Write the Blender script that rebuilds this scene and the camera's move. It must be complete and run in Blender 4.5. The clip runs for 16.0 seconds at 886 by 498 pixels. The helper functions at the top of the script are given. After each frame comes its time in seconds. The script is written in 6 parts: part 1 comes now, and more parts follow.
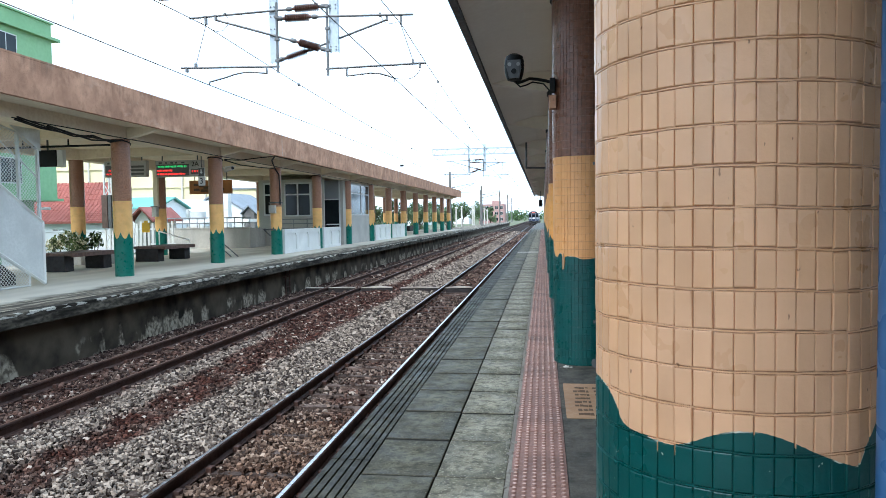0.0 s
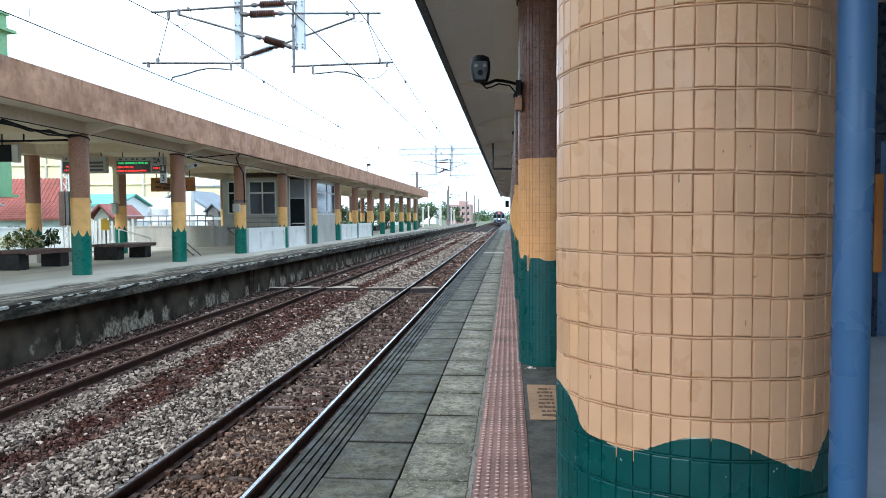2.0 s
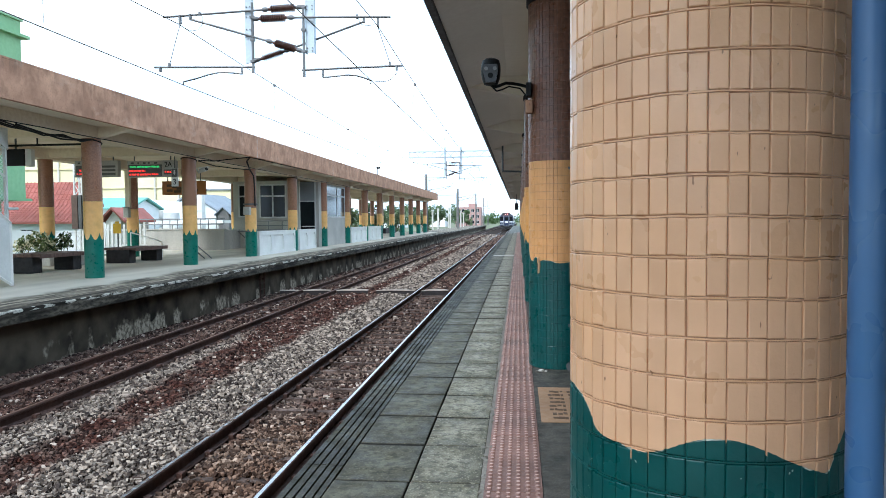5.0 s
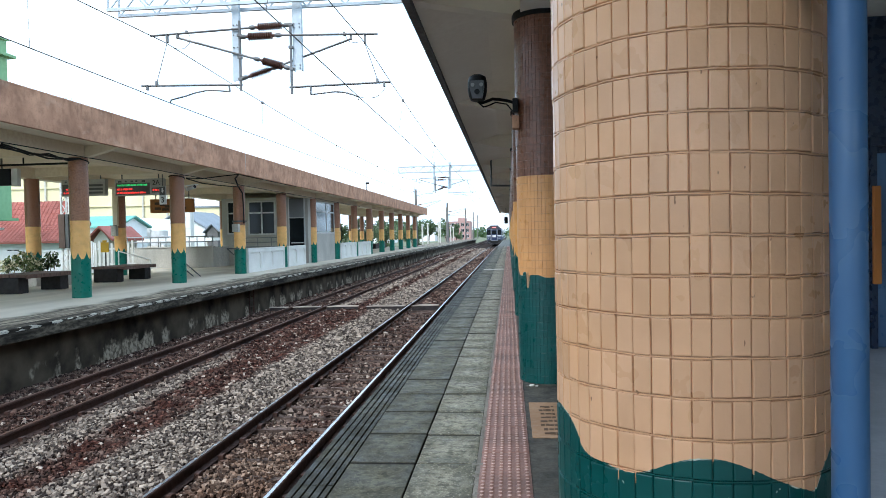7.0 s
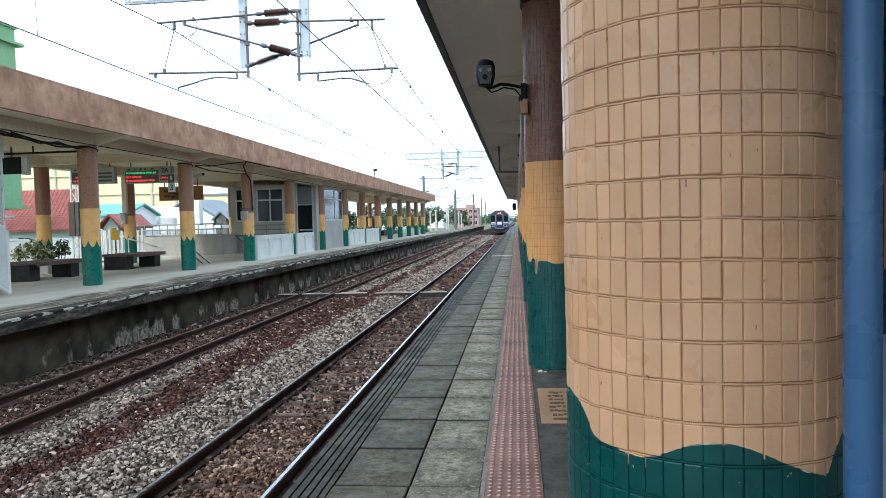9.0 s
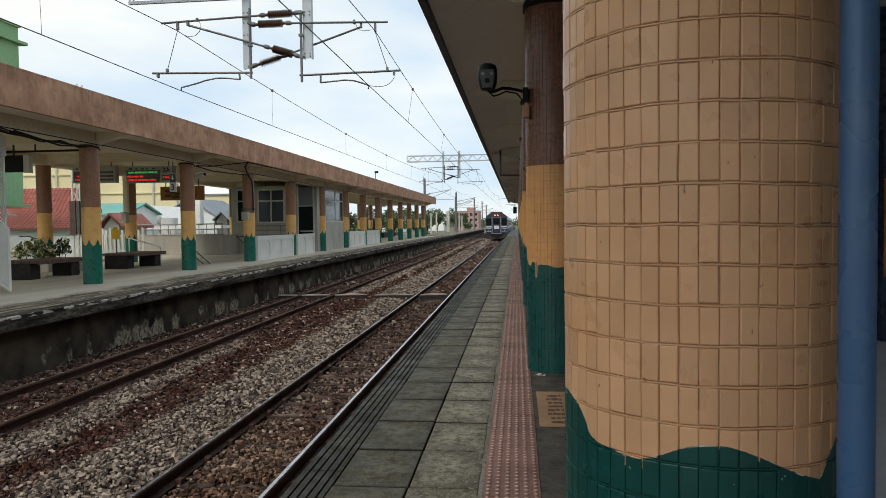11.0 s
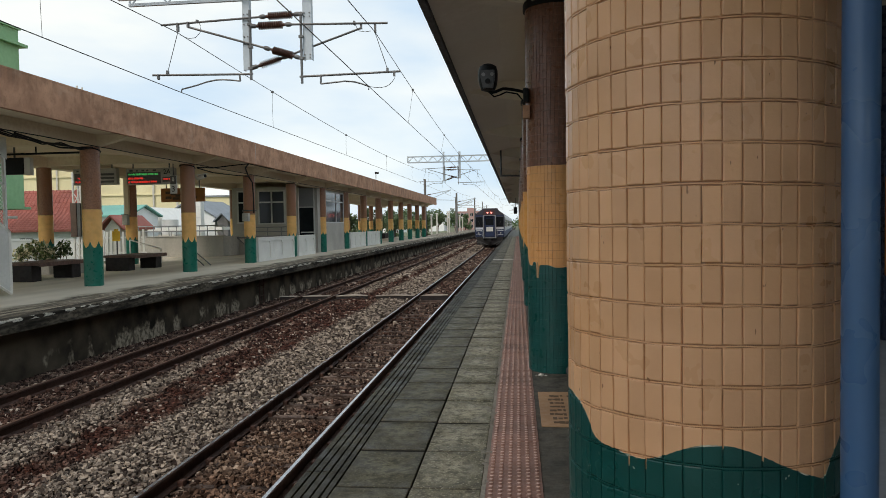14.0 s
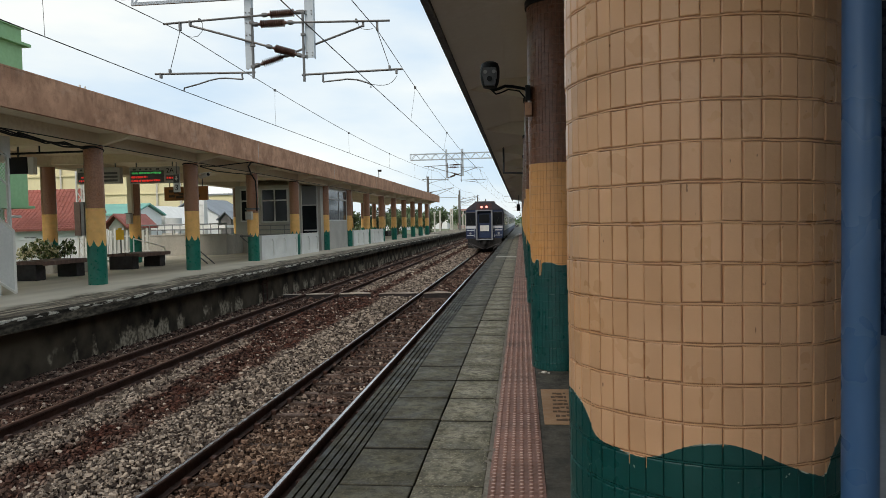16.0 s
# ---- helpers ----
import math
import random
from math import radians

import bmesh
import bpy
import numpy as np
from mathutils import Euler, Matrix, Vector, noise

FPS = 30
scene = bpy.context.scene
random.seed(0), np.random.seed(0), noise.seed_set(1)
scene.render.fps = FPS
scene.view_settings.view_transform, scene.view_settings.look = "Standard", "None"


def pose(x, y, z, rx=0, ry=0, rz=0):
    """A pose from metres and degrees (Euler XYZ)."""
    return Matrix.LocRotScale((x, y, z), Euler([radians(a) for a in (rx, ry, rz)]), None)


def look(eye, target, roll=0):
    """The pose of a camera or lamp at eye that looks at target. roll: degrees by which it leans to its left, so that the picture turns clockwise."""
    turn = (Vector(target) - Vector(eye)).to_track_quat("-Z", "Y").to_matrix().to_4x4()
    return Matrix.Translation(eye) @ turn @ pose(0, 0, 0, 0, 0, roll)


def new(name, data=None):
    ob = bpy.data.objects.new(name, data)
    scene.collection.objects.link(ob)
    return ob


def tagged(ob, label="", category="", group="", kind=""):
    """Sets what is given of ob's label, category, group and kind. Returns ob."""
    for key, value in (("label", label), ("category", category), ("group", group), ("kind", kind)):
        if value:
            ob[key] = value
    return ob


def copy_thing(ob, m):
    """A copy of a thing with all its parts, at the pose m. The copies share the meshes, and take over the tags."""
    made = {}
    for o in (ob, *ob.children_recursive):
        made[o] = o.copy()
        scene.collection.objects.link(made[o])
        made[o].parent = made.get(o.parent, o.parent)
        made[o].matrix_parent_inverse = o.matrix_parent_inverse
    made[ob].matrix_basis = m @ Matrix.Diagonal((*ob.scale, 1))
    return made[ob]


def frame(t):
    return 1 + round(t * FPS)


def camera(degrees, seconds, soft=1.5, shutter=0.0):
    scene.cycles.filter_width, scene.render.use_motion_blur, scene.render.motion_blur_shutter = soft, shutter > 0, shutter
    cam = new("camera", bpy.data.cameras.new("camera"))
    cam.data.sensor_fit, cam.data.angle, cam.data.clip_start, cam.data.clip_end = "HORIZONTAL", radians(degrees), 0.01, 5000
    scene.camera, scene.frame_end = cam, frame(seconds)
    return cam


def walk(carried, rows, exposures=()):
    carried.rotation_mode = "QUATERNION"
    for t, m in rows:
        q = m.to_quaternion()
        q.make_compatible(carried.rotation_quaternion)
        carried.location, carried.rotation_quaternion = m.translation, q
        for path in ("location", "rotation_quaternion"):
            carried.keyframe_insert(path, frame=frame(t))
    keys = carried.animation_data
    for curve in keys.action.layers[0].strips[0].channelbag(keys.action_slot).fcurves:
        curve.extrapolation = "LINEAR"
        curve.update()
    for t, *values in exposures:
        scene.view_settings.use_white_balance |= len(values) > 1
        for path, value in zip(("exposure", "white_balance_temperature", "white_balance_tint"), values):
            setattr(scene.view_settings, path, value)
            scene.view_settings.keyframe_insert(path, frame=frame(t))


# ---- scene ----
cam = camera(65.4, 16.0, soft=0.5)
PATH = (
    (0, pose(-0.0055, 0.0158, 1.3812, 87.414, 0.826, 8.238)),
    (0.5, pose(-0.0029, 0.0235, 1.3808, 87.315, 0.631, 7.786)),
    (1, pose(-0.0017, 0.0343, 1.3843, 87.102, 0.941, 7.521)),
    (1.5, pose(0.0029, 0.0383, 1.3885, 87.277, 0.839, 6.468)),
    (2, pose(0.0048, 0.0364, 1.3886, 87.380, 0.334, 5.492)),
    (2.5, pose(0.0077, 0.0334, 1.3845, 86.924, 0.605, 5.460)),
    (3, pose(0.0054, 0.0338, 1.3851, 86.840, 0.726, 6.095)),
    (5.5, pose(-0.0044, 0.0256, 1.3916, 87.997, 0.417, 6.259)),
    (6, pose(0.0044, 0.0267, 1.3982, 88.435, 0.965, 5.645)),
    (6.5, pose(0.0060, 0.0276, 1.4008, 88.729, 1.117, 5.584)),
    (7, pose(0.0076, 0.0316, 1.4018, 88.789, 1.163, 5.438)),
    (7.5, pose(0.0060, 0.0346, 1.4000, 88.216, 1.191, 5.596)),
    (8, pose(0.0073, 0.0345, 1.4020, 87.963, 1.496, 5.647)),
    (8.5, pose(0.0065, 0.0313, 1.4016, 88.118, 1.383, 5.880)),
    (9, pose(0.0053, 0.0359, 1.3983, 87.699, 1.371, 6.105)),
    (11.5, pose(0.0046, 0.0102, 1.3982, 87.984, 0.649, 6.171)),
    (12, pose(0.0005, 0.0042, 1.3981, 88.069, 0.679, 6.261)),
    (12.5, pose(0.0000, -0.0000, 1.4000, 88.250, 0.950, 6.360)),
    (13, pose(0.0002, 0.0077, 1.3964, 87.537, 0.688, 6.197)),
    (13.5, pose(0.0028, 0.0108, 1.3998, 87.708, 0.851, 6.098)),
    (14, pose(0.0000, 0.0133, 1.3997, 87.972, 0.974, 6.188)),
    (14.5, pose(-0.0011, 0.0134, 1.3990, 87.791, 1.009, 6.382)),
    (15, pose(0.0018, 0.0105, 1.4013, 87.814, 1.120, 6.644)),
    (15.5, pose(0.0065, 0.0129, 1.4044, 87.432, 1.447, 6.514)),
    (16, pose(0.0068, 0.0140, 1.4028, 87.765, 1.189, 6.448)),
)
EXPOSURES = ((0.0, 1.27, 6000, 10), (3.0, 1.23, 6010, 10), (5.5, 1.25, 6040, 10), (6.3, 1.14, 6060, 10), (8.9, 1.11, 6110, 10), (9.2, 0.77, 6380, 11), (9.7, 0.24, 7200, 13), (11.3, 0.15, 7450, 14), (16.0, 0.15, 7450, 14))
walk(cam, PATH, EXPOSURES)

# ---- daylight: a bright overcast sky with a veiled sun ----
SUN_UP, SUN_ROUND = radians(44), radians(200)
world = bpy.data.worlds.new("overcast_sky")
scene.world = world
world.use_nodes = True
wn, wl = world.node_tree.nodes, world.node_tree.links
wn.clear()
w_out = wn.new("ShaderNodeOutputWorld")
sky = wn.new("ShaderNodeTexSky")
sky.sky_type, sky.sun_disc = "NISHITA", False
sky.sun_elevation, sky.sun_rotation = SUN_UP, SUN_ROUND
sky_light = wn.new("ShaderNodeBackground")
sky_light.inputs["Strength"].default_value = 0.11
cloud_light = wn.new("ShaderNodeBackground")
cloud_light.inputs["Strength"].default_value = 1.08
w_co = wn.new("ShaderNodeTexCoord")
w_map = wn.new("ShaderNodeMapping")
w_map.inputs["Scale"].default_value = (1.0, 1.0, 3.2)
cloud_noise = wn.new("ShaderNodeTexNoise")
cloud_noise.inputs["Scale"].default_value = 2.6
cloud_noise.inputs["Detail"].default_value = 5.0
cloud_tint = wn.new("ShaderNodeValToRGB")
cloud_tint.color_ramp.elements[0].position, cloud_tint.color_ramp.elements[0].color = 0.3, (0.447, 0.676, 0.94, 1)
cloud_tint.color_ramp.elements[1].position, cloud_tint.color_ramp.elements[1].color = 0.68, (0.838, 0.951, 1.0, 1)
w_mix = wn.new("ShaderNodeMixShader")
w_mix.inputs["Fac"].default_value = 0.86
wl.new(w_co.outputs["Generated"], w_map.inputs["Vector"])
wl.new(w_map.outputs["Vector"], cloud_noise.inputs["Vector"])
wl.new(cloud_noise.outputs["Fac"], cloud_tint.inputs["Fac"])
wl.new(cloud_tint.outputs["Color"], cloud_light.inputs["Color"])
wl.new(sky.outputs["Color"], sky_light.inputs["Color"])
wl.new(sky_light.outputs["Background"], w_mix.inputs[1])
wl.new(cloud_light.outputs["Background"], w_mix.inputs[2])
wl.new(w_mix.outputs["Shader"], w_out.inputs["Surface"])

sun_data = bpy.data.lights.new("sun", "SUN")
sun_data.energy, sun_data.angle, sun_data.color = 1.4, radians(30), (1.0, 0.97, 0.92)
sun = new("sun", sun_data)
sun.matrix_world = look((0, 0, 60), (0 - 60 * math.sin(SUN_ROUND) / math.tan(SUN_UP), 0 - 60 * math.cos(SUN_ROUND) / math.tan(SUN_UP), 0))


# ---- materials ----
class Nodes:
    """A node material with a principled surface, and short ways to add nodes."""

    def __init__(self, name, rough=0.8, metal=0.0, spec=0.5):
        self.mat = bpy.data.materials.new(name)
        self.mat.use_nodes = True
        self.tree = self.mat.node_tree
        self.bsdf = self.tree.nodes["Principled BSDF"]
        self.bsdf.inputs["Roughness"].default_value = rough
        self.bsdf.inputs["Metallic"].default_value = metal
        self.bsdf.inputs["Specular IOR Level"].default_value = spec

    def put(self, kind, **ins):
        n = self.tree.nodes.new(kind)
        for key, v in ins.items():
            sock = n.inputs[key.replace("_", " ")]
            if isinstance(v, bpy.types.NodeSocket):
                self.tree.links.new(v, sock)
            else:
                sock.default_value = v
        return n

    def link(self, a, b):
        self.tree.links.new(a, b)

    def math(self, op, a, b=0.0, clamp=False):
        n = self.tree.nodes.new("ShaderNodeMath")
        n.operation, n.use_clamp = op, clamp
        for i, v in enumerate((a, b)):
            if isinstance(v, bpy.types.NodeSocket):
                self.tree.links.new(v, n.inputs[i])
            else:
                n.inputs[i].default_value = v
        return n.outputs[0]

    def where(self, world=True):
        if world:
            return self.tree.nodes.new("ShaderNodeNewGeometry").outputs["Position"]
        return self.tree.nodes.new("ShaderNodeTexCoord").outputs["Object"]

    def split(self, v):
        return self.put("ShaderNodeSeparateXYZ", Vector=v).outputs

    def noise(self, v, scale, detail=3.0, stretch=None):
        if stretch:
            v = self.put("ShaderNodeMapping", Vector=v, Scale=stretch).outputs[0]
        return self.put("ShaderNodeTexNoise", Vector=v, Scale=scale, Detail=detail).outputs["Fac"]

    def band(self, v, low, high, a=0.0, b=1.0):
        n = self.put("ShaderNodeMapRange", Value=v)
        for key, x in (("From Min", low), ("From Max", high), ("To Min", a), ("To Max", b)):
            n.inputs[key].default_value = x
        return n.outputs[0]

    def mix(self, f, a, b, blend="MIX"):
        n = self.tree.nodes.new("ShaderNodeMix")
        n.data_type, n.blend_type = "RGBA", blend
        for sock, v in ((n.inputs[0], f), (n.inputs[6], a), (n.inputs[7], b)):
            if isinstance(v, bpy.types.NodeSocket):
                self.tree.links.new(v, sock)
            else:
                sock.default_value = (*v, 1) if isinstance(v, tuple) else v
        return n.outputs[2]

    def done(self, color, height=None, bump=0.3, rough=None, depth=0.01):
        self.link(color, self.bsdf.inputs["Base Color"])
        if height is not None:
            b = self.put("ShaderNodeBump", Strength=bump, Distance=depth, Height=height)
            self.link(b.outputs[0], self.bsdf.inputs["Normal"])
        if rough is not None:
            self.link(rough, self.bsdf.inputs["Roughness"])
        return self.mat


def plain(name, color, dark=None, rough=0.75, metal=0.0, coarse=1.5, fine=40.0, bump=0.25, world=True, spread=0.0, streak=None, spec=0.5):
    """A surface whose colour wanders between color and dark at two scales, with fine relief."""
    m = Nodes(name, rough, metal, spec)
    dark = dark or tuple(c * 0.72 for c in color)
    v = m.where(world)
    big = m.band(m.noise(v, coarse, 4, streak), 0.35, 0.68)
    small = m.noise(v, fine, 3)
    col = m.mix(big, color, dark)
    col = m.mix(m.band(small, 0.36, 0.68, 0.0, 0.6), col, dark)
    if spread:
        r = m.tree.nodes.new("ShaderNodeObjectInfo").outputs["Random"]
        col = m.mix(1.0, col, m.put("ShaderNodeCombineXYZ", X=m.band(r, 0, 1, 1 - spread, 1 + spread), Y=m.band(r, 0, 1, 1 - spread, 1 + spread),
                                    Z=m.band(r, 0, 1, 1 - spread, 1 + spread)).outputs[0], "MULTIPLY")
    return m.done(col, small, bump, m.band(m.noise(v, fine * 0.3), 0.3, 0.7, max(rough - 0.12, 0.05), min(rough + 0.12, 1)))


def glowing(name, color, strength):
    m = Nodes(name, 0.4)
    m.bsdf.inputs["Base Color"].default_value = (*color, 1)
    m.bsdf.inputs["Emission Color"].default_value = (*color, 1)
    m.bsdf.inputs["Emission Strength"].default_value = strength
    return m.mat


BROWN, YELLOW, TAN, GREEN = (0.25, 0.115, 0.07), (0.80, 0.375, 0.105), (0.712, 0.408, 0.230), (0.0013, 0.069, 0.063)


def painted_column(name, upper, middle, centre=None, wave=None, top=1.93, teeth=9, tooth=0.11, base=1.02, chips=0.0, green_paint=GREEN, drips=()):
    """Tile paint in three bands: green below a hand-cut wavy edge, a warm middle, brown above. centre: the column's axis in the world."""
    m = Nodes(name, 0.33, 0.0, 0.45)
    v = m.where(centre is not None)
    if centre:
        v = m.put("ShaderNodeVectorMath")
        v.operation = "SUBTRACT"
        m.link(m.where(True), v.inputs[0])
        v.inputs[1].default_value = (centre[0], centre[1], 0)
        v = v.outputs[0]
    x, y, z = m.split(v)
    turn = m.math("ARCTAN2", y, x)
    if wave:
        c = m.tree.nodes.new("ShaderNodeFloatCurve")
        cm = c.mapping.curves[0]
        cm.points[0].location, cm.points[1].location = (0, wave[0][1] - 0.5), (1, wave[-1][1] - 0.5)
        for a, h in wave:
            cm.points.new((a + 180) / 360, h - 0.5)
        c.mapping.update()
        m.link(m.band(turn, -math.pi, math.pi), c.inputs["Value"])
        edge = m.math("ADD", c.outputs[0], 0.5)
        for a, l in drips:
            edge = m.math("SUBTRACT", edge, m.math("MULTIPLY", m.math("LESS_THAN", m.math("ABSOLUTE", m.math("SUBTRACT", turn, radians(a))), 0.0042), l))
    else:
        r = m.tree.nodes.new("ShaderNodeObjectInfo").outputs["Random"]
        saw = m.math("PINGPONG", m.math("ADD", m.math("MULTIPLY", turn, teeth / math.tau), m.math("MULTIPLY", r, 7.0)), 0.5)
        saw = m.math("POWER", m.math("MULTIPLY", saw, 2.0), 1.9)
        lump = m.noise(v, 5.0, 2)
        edge = m.math("ADD", m.math("MULTIPLY", saw, tooth), m.math("ADD", m.math("MULTIPLY", lump, 0.05), base - 0.06))
    ragged = m.math("MULTIPLY", m.math("SUBTRACT", m.noise(v, 130.0, 2), 0.5), 0.0035 if wave else 0.008)
    green = m.math("LESS_THAN", z, m.math("ADD", edge, ragged))
    brown = m.math("GREATER_THAN", z, m.math("ADD", m.math("MULTIPLY", ragged, 1.0), top))
    worn = m.band(m.noise(v, 7.0, 4), 0.4, 0.75)
    mid = m.mix(worn, middle, tuple(c * 0.86 for c in middle))
    patch = m.band(m.noise(v, 2.6, 2), 0.45, 0.8)
    mid = m.mix(m.math("MULTIPLY", patch, 0.48), mid, (0.62, 0.29, 0.09))
    own = m.band(m.tree.nodes.new("ShaderNodeObjectInfo").outputs["Random"], 0, 1, 0.90, 1.04) if chips else 1.0
    if chips:
        mid = m.mix(1.0, mid, m.put("ShaderNodeCombineXYZ", X=own, Y=own, Z=own).outputs[0], "MULTIPLY")
    up = m.mix(m.band(m.noise(v, 28.0, 3), 0.35, 0.7), upper, tuple(c * 0.6 for c in upper))
    low = m.mix(worn, green_paint, tuple(c * 0.72 for c in green_paint))
    if chips:
        flake = m.band(m.noise(v, 55.0, 3), 0.735, 0.75)
        flake = m.math("MULTIPLY", flake, m.math("LESS_THAN", z, 0.96))
        low = m.mix(flake, low, (0.32, 0.36, 0.30))
        scuff = m.band(m.noise(v, 75.0, 2, (1.0, 1.0, 0.45)), 0.752, 0.77)
        mid = m.mix(scuff, mid, (0.26, 0.13, 0.06))
    body = m.mix(green, mid, low)
    if wave:
        lip = m.math("LESS_THAN", m.math("ABSOLUTE", m.math("SUBTRACT", z, m.math("ADD", edge, m.math("SUBTRACT", ragged, 0.0012)))), 0.0013)
        body = m.mix(m.math("MULTIPLY", lip, m.band(m.noise(v, 16.0, 3), 0.5, 0.58)), body, (0.55, 0.58, 0.50))
    col = m.mix(brown, body, up)
    h = m.noise(v, 90.0, 3)
    return m.done(col, h, 0.25, m.band(m.noise(v, 12.0), 0.3, 0.7, 0.24, 0.45), depth=0.003)


SECOND_OCHRE = (0.80, 0.385, 0.14)
NEAR_COLUMN, SECOND_COLUMN = (0.3796, 1.522), (0.355, 6.69)
WAVE = ((-180, 1.045), (-166.7, 1.0441), (-155.2, 1.0172), (-148, 0.9779), (-137.8, 0.9693), (-131.2, 0.9648), (-123.9, 0.9652), (-115.9, 0.9798), (-110.5, 0.9917), (-103.9, 1.0026), (-96.1, 1.0057), (-88.6, 0.9989), (-82, 0.9872), (-75.2, 0.9717), (-68, 0.9574), (-60.4, 0.9434), (-54.5, 0.9375), (-52, 0.952), (-48.4, 0.9738), (-30, 1.03), (30, 1), (90, 1.04), (150, 1), (180, 1.045))
DRIPS = ((-130.8, 0.018), (-123.8, 0.02), (-96.0, 0.006), (-81.8, 0.008))
WAVE_2 = ((-180, 1.20), (-172, 1.13), (-166, 1.05), (-150, 1.0), (-143, 1.035), (-136, 1.03), (-134, 0.90), (-130, 0.895), (-128, 1.0), (-110, 1.01), (-90, 0.985), (-60, 1.0),
          (0, 1.03), (90, 0.98), (180, 1.20))
M_near = painted_column("near_column_paint", BROWN, TAN, NEAR_COLUMN, WAVE, chips=1.0, drips=DRIPS)
# Joint paint darkened to stand for the shadow lines along the tile edges.
M_crease = painted_column("near_column_joint_shade", tuple(c * 0.6 for c in BROWN), (TAN[0] * 0.5, TAN[1] * 0.44, TAN[2] * 0.38), NEAR_COLUMN, WAVE, drips=DRIPS)
M_column = painted_column("column_paint", (0.225, 0.092, 0.052), YELLOW, teeth=7, tooth=0.10)
M_column_joint = painted_column("column_joints", (0.30, 0.16, 0.115), tuple(c * 0.6 for c in YELLOW), teeth=7, tooth=0.10)
M_second = painted_column("second_column_paint", (0.225, 0.092, 0.052), SECOND_OCHRE, SECOND_COLUMN, WAVE_2, chips=0.5)
M_second_joint = painted_column("second_column_joints", (0.30, 0.16, 0.115), tuple(c * 0.66 for c in SECOND_OCHRE), SECOND_COLUMN, WAVE_2)
def weathered_render():
    """Pinkish-brown render: blotchy, with pale scuffs, dark runs from the top edge and fine pits."""
    m = Nodes("weathered_pink_render", 0.92, 0.0, 0.3)
    v = m.where(True)
    col = m.mix(m.band(m.noise(v, 1.7, 6), 0.32, 0.68), (0.60, 0.33, 0.205), (0.36, 0.185, 0.112))
    col = m.mix(m.band(m.noise(v, 5.0, 6, (1, 1, 0.85)), 0.46, 0.70, 0.0, 0.55), col, (0.22, 0.112, 0.068))
    col = m.mix(m.band(m.noise(v, 3.3, 7, (1, 0.6, 1)), 0.60, 0.70, 0.0, 0.3), col, (0.66, 0.45, 0.33))
    runs = m.math("MULTIPLY", m.band(m.noise(v, 9.0, 3, (1, 1, 0.06)), 0.52, 0.64), m.band(m.math("ADD", m.split(v)[2], m.math("MULTIPLY", m.noise(v, 4.0, 3), 0.4)), 4.3, 4.6))
    col = m.mix(m.math("MULTIPLY", runs, 0.3), col, (0.12, 0.075, 0.055))
    pits = m.noise(v, 45.0, 4)
    col = m.mix(m.band(pits, 0.56, 0.68, 0.0, 0.55), col, (0.19, 0.10, 0.065))
    return m.done(col, pits, 0.45)


M_far_column = painted_column("far_column_paint", (0.40, 0.19, 0.11), (0.95, 0.54, 0.19), teeth=7, tooth=0.17, base=1.0, green_paint=(0.004, 0.165, 0.12))
M_fascia = weathered_render()
M_soffit = plain("soffit_paint", (0.85, 0.75, 0.59), (0.70, 0.58, 0.43), 0.85, coarse=0.5, fine=12)
M_near_soffit = plain("near_soffit_paint", (0.87, 0.80, 0.69), (0.79, 0.71, 0.60), 0.85, coarse=0.5, fine=12)
M_fascia_dark = plain("near_fascia_paint", (0.10, 0.105, 0.115), (0.06, 0.06, 0.065), 0.6)


def slab_paint(name, light, dark, lightest):
    """Worn concrete paving: each piece its own tone, fine grain and small pits, and pale scoured patches."""
    m = Nodes(name, 0.65, 0.0, 0.27)
    v = m.where(True)
    r = m.tree.nodes.new("ShaderNodeObjectInfo").outputs["Random"]
    col = m.mix(r, light, dark)
    ox, oy, oz = m.split(m.where(False))
    inner = m.math("MAXIMUM", m.math("ABSOLUTE", m.math("MULTIPLY", ox, 1.45)), m.math("ABSOLUTE", oy))
    inner = m.math("ADD", inner, m.math("MULTIPLY", m.math("SUBTRACT", m.noise(v, 5.0, 4), 0.5), 0.34))
    col = m.mix(m.band(inner, 0.04, 0.24, 0.8, 0.0), col, lightest)
    col = m.mix(m.band(inner, 0.20, 0.33, 0.0, 0.55), col, tuple(c * 0.7 for c in dark))
    col = m.mix(m.band(m.noise(v, 4.5, 5), 0.4, 0.7, 0.0, 0.5), col, dark)
    col = m.mix(m.band(m.noise(v, 2.1, 5), 0.56, 0.74, 0.0, 0.6), col, lightest)
    grain = m.noise(v, 150.0, 4)
    col = m.mix(m.band(grain, 0.4, 0.66, 0.0, 0.55), col, tuple(c * 0.4 for c in dark))
    col = m.mix(m.band(m.noise(v, 17.0, 6), 0.44, 0.62, 0.0, 0.75), col, tuple(c * 0.45 for c in dark))
    col = m.mix(m.band(m.noise(v, 62.0, 3), 0.58, 0.66, 0.0, 0.55), col, lightest)
    spots = m.band(m.noise(v, 38.0, 2), 0.64, 0.68, 0.0, 0.75)
    col = m.mix(spots, col, tuple(c * 0.35 for c in dark))
    return m.done(col, m.math("ADD", grain, m.noise(v, 30.0, 3)), 0.5, m.band(m.noise(v, 6.0), 0.3, 0.7, 0.46, 0.8), depth=0.004)


